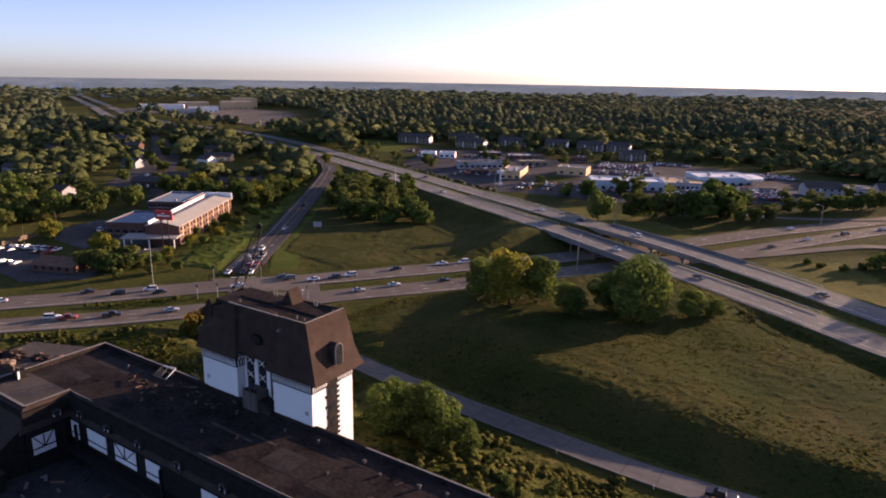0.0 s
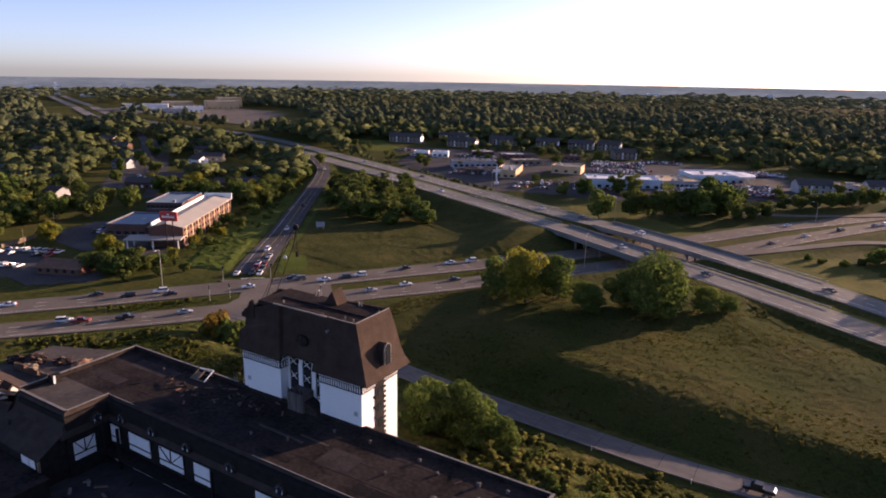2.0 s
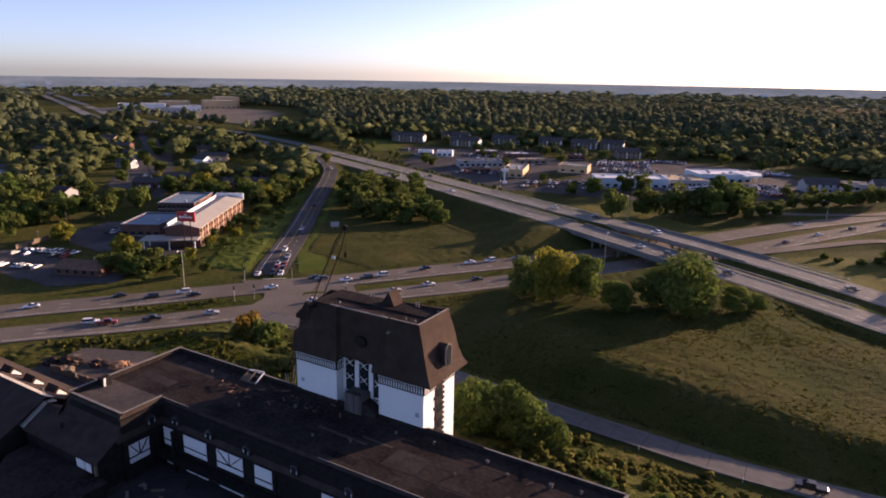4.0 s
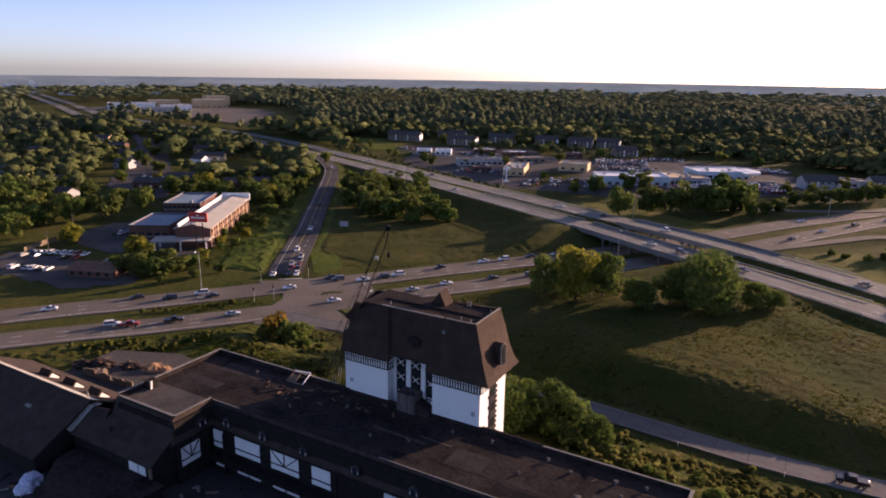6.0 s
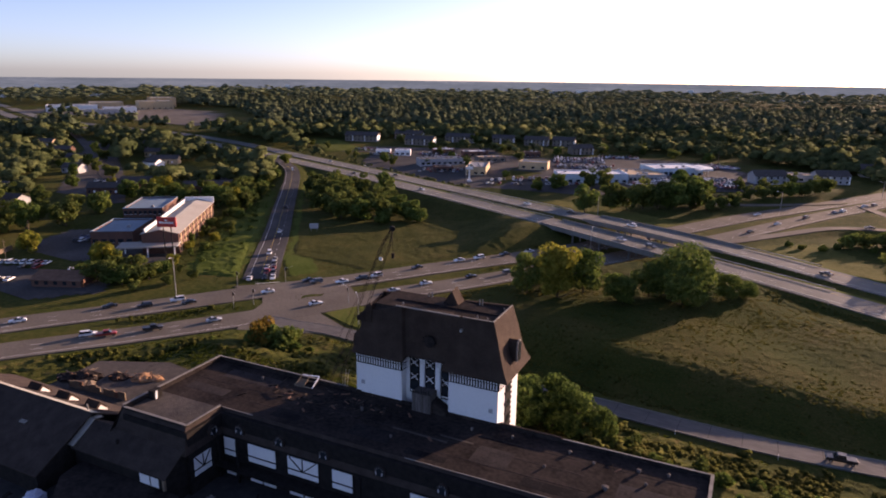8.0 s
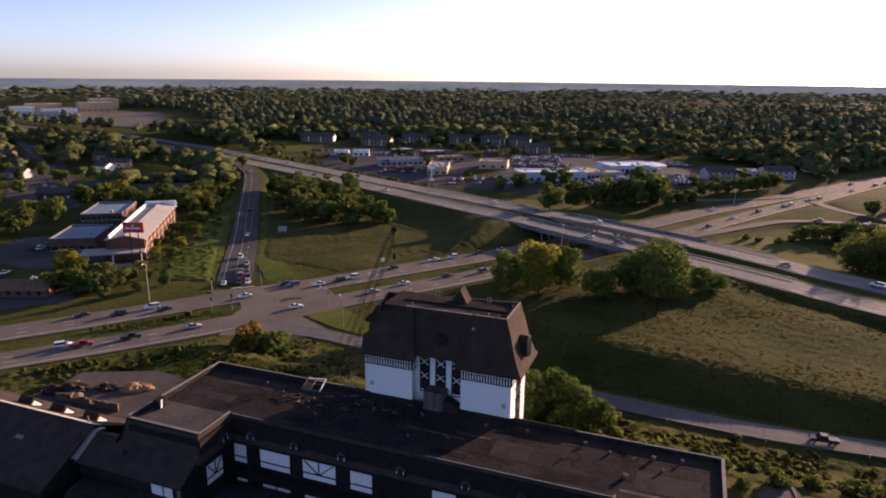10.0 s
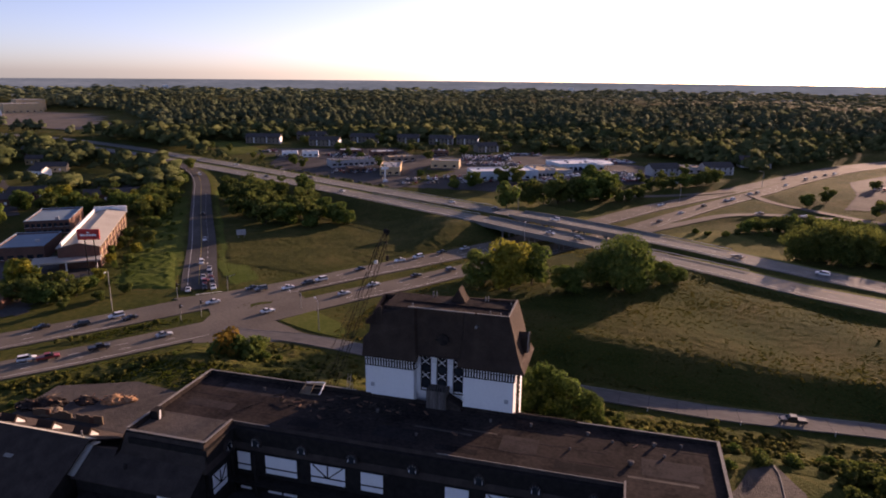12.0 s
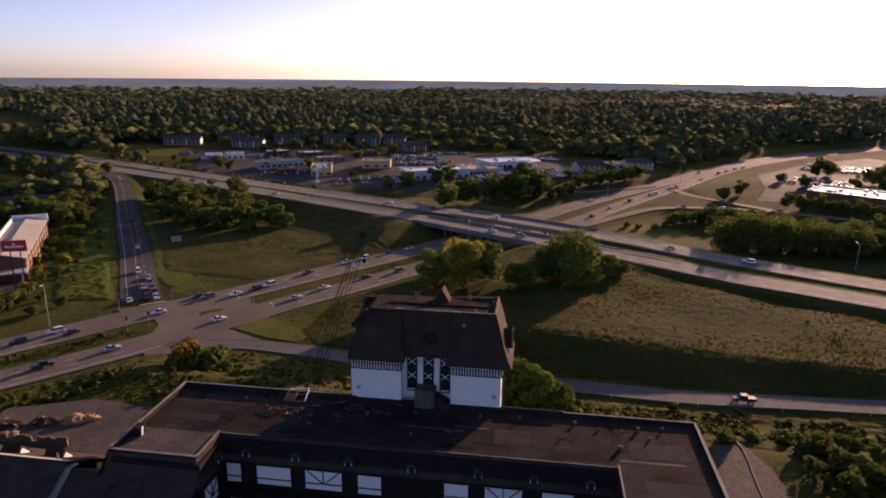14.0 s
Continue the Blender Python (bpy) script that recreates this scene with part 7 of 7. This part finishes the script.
py = thing("pylon_sign", pose(-258.5, 385, z_at(-258.5, 385), 0, 0, 40), "tall white pylon sign beside the shops", "sign")
part("mast", boxes((-0.5, 0.5, -0.4, 0.4, -0.5, 12.5)), M["white"], py)
part("panel", boxes((-2.6, 2.6, -0.3, 0.3, 8.6, 10.4), bevel=0.05), M["white"], py, "white sign panel")
part("foot", boxes((-1.5, 1.5, -1.2, 1.2, -0.5, 1.4)), M["white"], py)
for x, y, h in ((-318, 104, 9), (-345, 128, 9), (-205, 470, 10), (-300, 425, 10), (-250, 500, 12), (-40, 480, 10), (-120, 560, 11)):
    pl_ = thing("utility_pole", pose(x, y, z_at(x, y)), "wooden utility pole with a crossarm", "pole", "utility poles")
    bm = bmesh.new()
    add_beam(bm, (0, 0, -0.5), (0, 0, h), 0.34, 0.22, 8)
    part("pole", bm, M["wood"], pl_)
    part("crossarm", boxes((-1.2, 1.2, -0.08, 0.08, h - 1.0, h - 0.8)), M["wood"], pl_)
# reflector posts along the slip road
for i in range(14):
    q = offset_line(RAMP, 4.0)
    x, y = q[min(len(q) - 1, 12 + i * 3), :2]
    mk = thing("marker_post", pose(x, y, z_at(x, y)), "small white roadside marker post", "post", "marker posts")
    part("post", boxes((-0.06, 0.06, -0.04, 0.04, -0.2, 1.1)), M["white"], mk)
# guard rails at the bridges
for line, sgn in ((HWY_NEAR, 1), (HWY_FAR, -1), (HWY_NEAR, -1), (HWY_FAR, 1)):
    run = offset_line(line, sgn * 7.6)
    for x0, x1 in ((-84, -30), (-240, -153)):
        seg_line = run[(run[:, 0] > x0) & (run[:, 0] < x1)]
        gr = thing("guard_rail", Matrix(), "grey steel guard rail along the highway", "guard rail", "guard rails")
        v, f = strip(seg_line, -0.05, 0.05, 0.82)
        part("rail", from_arrays("rail", v, f, M["steel"]), None, gr)
        for q in seg_line[::1]:
            part("post", boxes((q[0] - 0.07, q[0] + 0.07, q[1] - 0.07, q[1] + 0.07, q[2] - 0.6, q[2] + 0.7)), M["steel"], gr)


# ---- vehicles ----
def paint(name, c, rough=0.3):
    return material(name, [tuple(0.85 * v for v in c), c], 0.6, 6, rough, 0.0, bump=0, spec=0.6)


PAINT = [paint("white_car_paint", (0.78, 0.78, 0.77)), paint("silver_car_paint", (0.42, 0.43, 0.44)), paint("black_car_paint", (0.02, 0.02, 0.022)), paint("red_car_paint", (0.3, 0.03, 0.025)), paint("blue_car_paint", (0.05, 0.09, 0.2)), paint("grey_car_paint", (0.12, 0.125, 0.13))]
NAMES = ["white", "silver", "black", "dark red", "dark blue", "grey"]
LAMP = material("lamp_glass", [(0.7, 0.7, 0.68), (0.85, 0.85, 0.82)], 1, 5, 0.2, bump=0, spec=0.6)
TAIL = material("tail_lamp_glass", [(0.3, 0.02, 0.02), (0.4, 0.03, 0.03)], 1, 5, 0.3, bump=0, spec=0.6)


def side_profile(profile, width, top_in, z_split):
    """A car body out of its side profile, drawn in above a height."""
    bm = bmesh.new()
    rows = []
    for s in (-1, 1):
        rows.append([bm.verts.new((x, s * (width / 2 - (top_in if z > z_split else 0)), z)) for x, z in profile])
    n = len(profile)
    for i in range(n):
        bm.faces.new((rows[0][i], rows[0][(i + 1) % n], rows[1][(i + 1) % n], rows[1][i]))
    bm.faces.new(rows[0][::-1])
    bm.faces.new(rows[1])
    return bm


def make_car(kind, p, full=True):
    """A car heading along its own +x."""
    what = {"sedan": "saloon car", "suv": "tall estate car", "pickup": "pickup truck"}[kind]
    th = thing("car", Matrix(), f"{NAMES[p]} {what} on the asphalt", "car", "cars on the roads" if full else "parked cars")
    L, W = {"sedan": (4.7, 1.82), "suv": (4.8, 1.92), "pickup": (5.6, 1.98)}[kind]
    a = L / 2
    if kind == "sedan":
        body = [(-a, 0.35), (a, 0.32), (a, 0.62), (a - 0.25, 0.74), (a - 1.35, 0.92), (-a + 0.95, 0.98), (-a + 0.1, 0.92), (-a, 0.7)]
        cab = [(a - 1.4, 0.9), (a - 2.15, 1.36), (a - 2.5, 1.42), (-a + 1.6, 1.4), (-a + 0.75, 0.95)]
    elif kind == "suv":
        body = [(-a, 0.42), (a, 0.4), (a, 0.8), (a - 0.2, 0.92), (a - 1.2, 1.06), (-a + 0.1, 1.1), (-a, 0.9)]
        cab = [(a - 1.2, 1.04), (a - 1.8, 1.62), (a - 2.1, 1.7), (-a + 0.5, 1.68), (-a + 0.12, 1.08)]
    else:
        body = [(-a, 0.5), (a, 0.48), (a, 0.9), (a - 0.2, 1.02), (a - 1.3, 1.12), (-a + 0.05, 1.14), (-a, 1.0)]
        cab = [(a - 1.3, 1.1), (a - 1.9, 1.72), (a - 2.2, 1.8), (a - 3.4, 1.78), (a - 3.6, 1.12)]
    bm = side_profile(body, W, 0.08, 0.85)
    bmesh.ops.bevel(bm, geom=bm.edges[:], offset=0.06, segments=1, affect="EDGES")
    part("body", bm, PAINT[p], th)
    part("window_band", side_profile(cab, W - 0.2, 0.16, 1.2), M["glass"], th, "dark glass")
    top = sorted(cab, key=lambda q: -q[1])[:2]
    x0, x1 = min(q[0] for q in top), max(q[0] for q in top)
    zt = top[0][1]
    part("car_roof", boxes((x0 - 0.12, x1 + 0.12, -W / 2 + 0.28, W / 2 - 0.28, zt - 0.04, zt + 0.04)), PAINT[p], th)
    if full:
        for x in (-a + 0.85, a - 0.9):
            for y in (-W / 2 + 0.1, W / 2 - 0.1):
                bm = bmesh.new()
                add_beam(bm, (x, y - 0.11, 0.34), (x, y + 0.11, 0.34), 0.68, sides=12)
                wheel = part("wheel", bm, M["rubber"], th, "black tyre")
                bm = bmesh.new()
                add_beam(bm, (x, y - 0.12, 0.34), (x, y + 0.12, 0.34), 0.38, sides=10)
                part("rim", bm, M["steel"], wheel, "metal rim")
        for y in (-W / 2 + 0.32, W / 2 - 0.32):
            part("headlight", boxes((a - 0.1, a + 0.02, y - 0.2, y + 0.2, 0.58, 0.74) if kind == "sedan" else (a - 0.1, a + 0.02, y - 0.2, y + 0.2, 0.7, 0.88)), LAMP, th)
            part("tail_light", boxes((-a - 0.02, -a + 0.1, y - 0.2, y + 0.2, 0.66, 0.84)), TAIL, th)
    return th


FULL = {(k, p): make_car(k, p) for k, p in (("sedan", 0), ("sedan", 1), ("sedan", 2), ("sedan", 3), ("suv", 0), ("suv", 2), ("suv", 4), ("pickup", 3), ("pickup", 2), ("suv", 5))}
PLAIN = [make_car(k, p, False) for k, p in (("sedan", 0), ("sedan", 1), ("sedan", 2), ("suv", 0), ("suv", 5), ("sedan", 4), ("suv", 3))]
ASSETS += list(FULL.values()) + PLAIN


def drive(kind, p, line, x, y, back=False, lift=0.08):
    """A car on the road nearest to a place, heading along it."""
    i = int(np.argmin(np.hypot(line[:, 0] - x, line[:, 1] - y)))
    j = min(i, len(line) - 2)
    d = line[j + 1] - line[j]
    n = Vector((d[1], -d[0])).normalized()
    off = (x - line[j, 0]) * n.x + (y - line[j, 1]) * n.y
    off = max(-4.6, min(4.6, off))
    s = (x - line[j, 0]) * d[0] + (y - line[j, 1]) * d[1]
    t = s / float(d[0] ** 2 + d[1] ** 2)
    px, py_ = line[j, 0] + d[0] * t + n.x * off, line[j, 1] + d[1] * t + n.y * off
    turn = math.degrees(math.atan2(d[1], d[0])) + (180 if back else 0)
    copy_thing(FULL[(kind, p)], pose(px, py_, line[j, 2] + d[2] * t + lift, 0, 0, turn))


for k, p, x, y, b in (("sedan", 2, -233.4, 92.9, 1), ("suv", 2, -224, 99, 1), ("suv", 0, -220, 108.5, 1), ("sedan", 2, -215, 109, 1), ("sedan", 0, -244.4, 69.7, 1), ("sedan", 2, -198.1, 148.7, 1), ("suv", 5, -194.5, 149, 1), ("sedan", 0, -186.6, 154, 1), ("suv", 2, -183, 161.2, 1), ("suv", 0, -180.5, 167, 1), ("sedan", 2, -173.6, 184.9, 1), ("sedan", 0, -164.5, 203, 1), ("suv", 0, -159.5, 211, 1), ("sedan", 2, -153, 222, 1), ("sedan", 1, -146, 232, 1), ("sedan", 0, -201, 131, 1)):
    drive(k, p, BLVD_FAR, x, y, bool(b))
for k, p, x, y in (("pickup", 3, -211.7, 77.3), ("pickup", 2, -204.5, 87.5), ("sedan", 1, -194.9, 102), ("suv", 0, -216, 74.5), ("sedan", 0, -178.8, 130.6), ("sedan", 1, -164.8, 156), ("sedan", 0, -160, 169.5), ("sedan", 2, -150.1, 186), ("suv", 5, -140, 198)):
    drive(k, p, BLVD_NEAR, x, y)
for k, p, x, y, b in (("sedan", 0, -211.2, 144.5, 1), ("suv", 2, -215.5, 148.5, 1), ("sedan", 3, -219.5, 152.5, 1), ("suv", 5, -224, 157.5, 1), ("sedan", 1, -228.5, 162.5, 1), ("sedan", 2, -214.5, 143, 1), ("pickup", 3, -218.5, 148, 1), ("sedan", 1, -223, 152.5, 1), ("suv", 0, -237.5, 168.6, 1), ("sedan", 0, -262, 200, 1), ("sedan", 2, -300, 244, 0), ("suv", 0, -380, 336, 1), ("sedan", 0, -218, 138.5, 0), ("sedan", 2, -424, 380, 1)):
    drive(k, p, SIDE, x, y, bool(b), 0.09)
for k, p, ln, x, y, b in (("sedan", 0, HWY_FAR, -387.9, 388, 1), ("sedan", 2, HWY_FAR, -301.3, 354.5, 1), ("sedan", 0, HWY_FAR, -180, 308, 1), ("pickup", 2, HWY_FAR, -151, 298, 1), ("suv", 0, HWY_FAR, -115.7, 284, 1), ("sedan", 2, HWY_FAR, -33.7, 243, 1), ("suv", 0, HWY_FAR, -5.4, 228.3, 1), ("sedan", 0, HWY_NEAR, -254, 315, 0), ("sedan", 1, HWY_NEAR, -112, 254, 0), ("suv", 2, HWY_NEAR, -98, 248, 0), ("sedan", 2, HWY_NEAR, -72, 236, 0), ("sedan", 2, HWY_NEAR, -330, 345, 0), ("pickup", 2, RAMP, -27, 113.5, 1)):
    drive(k, p, ln, x, y, bool(b))
for k, p, ln, x, y, b in (("sedan", 0, BLVD_NEAR, -58, 352, 0), ("suv", 2, BLVD_NEAR, -46, 378, 0), ("sedan", 1, BLVD_NEAR, -33, 402, 0), ("suv", 0, BLVD_NEAR, -29, 408, 0), ("sedan", 0, BLVD_NEAR, -18, 432, 0), ("suv", 5, BLVD_NEAR, -13, 438, 0), ("sedan", 2, BLVD_NEAR, -68, 326, 0), ("sedan", 0, BLVD_NEAR, 8, 480, 0), ("suv", 5, BLVD_NEAR, 25, 515, 0), ("sedan", 1, BLVD_NEAR, 33, 530, 0), ("sedan", 2, BLVD_NEAR, 42, 545, 0), ("suv", 0, BLVD_NEAR, 50, 556, 0), ("sedan", 2, RAMP_A, -17, 362, 1), ("sedan", 0, RAMP_A, 6, 364, 1), ("sedan", 0, BLVD_FAR, -70, 373, 1), ("sedan", 2, BLVD_FAR, 10, 515, 1)):
    drive(k, p, ln, x, y, bool(b))
# rows of parked cars
rng_c = np.random.default_rng(8)


FAR_V, FAR_F, FAR_I = [], [], []
FAR_MATS = [M["glass"]] + list(PAINT)


def far_car(asset, m):
    """Adds a distant parked car to the joined mesh."""
    for ob in asset.children_recursive:
        me = ob.data
        me.calc_loop_triangles()
        base = sum(len(v) for v in FAR_V)
        w = m @ asset.matrix_world.inverted() @ ob.matrix_world
        FAR_V.append(np.array([w @ v.co for v in me.vertices]))
        FAR_F.append(np.array([t.vertices[:] for t in me.loop_triangles]) + base)
        FAR_I.append(np.full(len(me.loop_triangles), FAR_MATS.index(me.materials[0])))


def car_rows(x, y, turn, rows, count, step=2.9, gap=8.5, keep=0.9):
    for r in range(rows):
        for i in range(count):
            if rng_c.random() < keep:
                q = pose(x, y, 0, 0, 0, turn) @ Vector((i * step, r * gap, 0))
                place = copy_thing if y < 425 else far_car
                place(PLAIN[int(rng_c.integers(0, len(PLAIN)))], pose(q.x, q.y, z_at(q.x, q.y) + 0.2, 0, 0, turn + 90 + rng_c.normal(scale=2)))


car_rows(-240, 500, 20, 5, 15, gap=6.5)
car_rows(-112, 432, 30, 3, 11, gap=6.5)
car_rows(-150, 420, 62, 2, 13, gap=6)
car_rows(-132, 518, 38, 4, 14, gap=6.5, keep=0.9)
car_rows(-243, 383, 18, 1, 10, keep=0.7)
car_rows(-246, 396, 18, 1, 9, keep=0.6)
car_rows(-330, 440, 46, 1, 10, keep=0.6)
car_rows(-300, 448, 46, 1, 10, keep=0.6)
car_rows(-395, 452, 34, 2, 12, gap=5, keep=0.75)
car_rows(-360, 480, 40, 2, 12, gap=6, keep=0.7)
car_rows(-215, 545, 20, 2, 12, keep=0.7)
car_rows(-425, 470, 40, 2, 8, keep=0.7)
car_rows(-326, 138, 31, 2, 6, gap=6, keep=0.9)
car_rows(-303, 84, 28, 1, 7, keep=0.6)
car_rows(-318, 94, 28, 2, 9, gap=6, keep=0.7)
car_rows(60, 470, -25, 3, 14, keep=0.6)
car_rows(-232, 402, 24, 2, 15, gap=6, keep=0.8)
car_rows(-205, 398, 30, 2, 10, gap=6, keep=0.85)
car_rows(-120, 446, 32, 4, 13, gap=6.2, keep=0.85)
car_rows(-225, 470, 22, 3, 16, gap=6.5, keep=0.85)
car_rows(-310, 400, 26, 2, 14, gap=7, keep=0.7)
car_rows(-345, 462, 40, 2, 12, gap=6, keep=0.7)
car_rows(-470, 236, 34, 2, 9, gap=9, keep=0.6)
car_rows(-420, 296, 52, 2, 8, gap=9, keep=0.6)
car_rows(70, 450, -25, 3, 16, gap=7, keep=0.85)
car_rows(92, 545, -25, 5, 16, gap=7, keep=0.9)
car_rows(150, 530, -25, 4, 10, gap=7, keep=0.9)

tagged(new("parked_cars", from_arrays("parked_cars", np.concatenate(FAR_V), np.concatenate(FAR_F), FAR_MATS, False, np.concatenate(FAR_I))), "rows of distant parked cars on the asphalt lots", "cars", kind="stuff")

# ---- skyline ----
def skyline():
    """A plain far band under the horizon that glows in the colour of hazy land."""
    n, r = 64, 3300.0
    vs, fs = [], []
    for i in range(n + 1):
        a = radians(-75 + 190 * i / n)
        for z in (-60.0, 10.0, 45.0):
            vs.append((-30 - r * math.sin(a), r * math.cos(a), z))
    for i in range(n):
        for k in range(2):
            fs.append((i * 3 + k, i * 3 + 3 + k, i * 3 + 4 + k, i * 3 + 1 + k))
    # distance haze is put into these blue-greys, which are then emitted
    m = material("glowing_haze_band", [(0.05, 0.072, 0.094), (0.07, 0.095, 0.125), (0.1, 0.128, 0.16)], 0.004, 0.03, 1.0, bump=0, stretch=(1, 1, 12))
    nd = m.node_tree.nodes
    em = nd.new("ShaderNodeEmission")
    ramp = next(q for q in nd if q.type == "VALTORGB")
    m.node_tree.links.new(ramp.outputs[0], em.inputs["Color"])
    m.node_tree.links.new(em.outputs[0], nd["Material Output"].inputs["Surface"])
    tagged(new("backdrop", from_arrays("backdrop", vs, fs, m)), "glowing backdrop coloured as hazy blue far land under the horizon", "backdrop", kind="structure")


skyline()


# the patterns that the copies were taken from
for asset in ASSETS:
    for ob in (*asset.children_recursive, asset):
        bpy.data.objects.remove(ob)
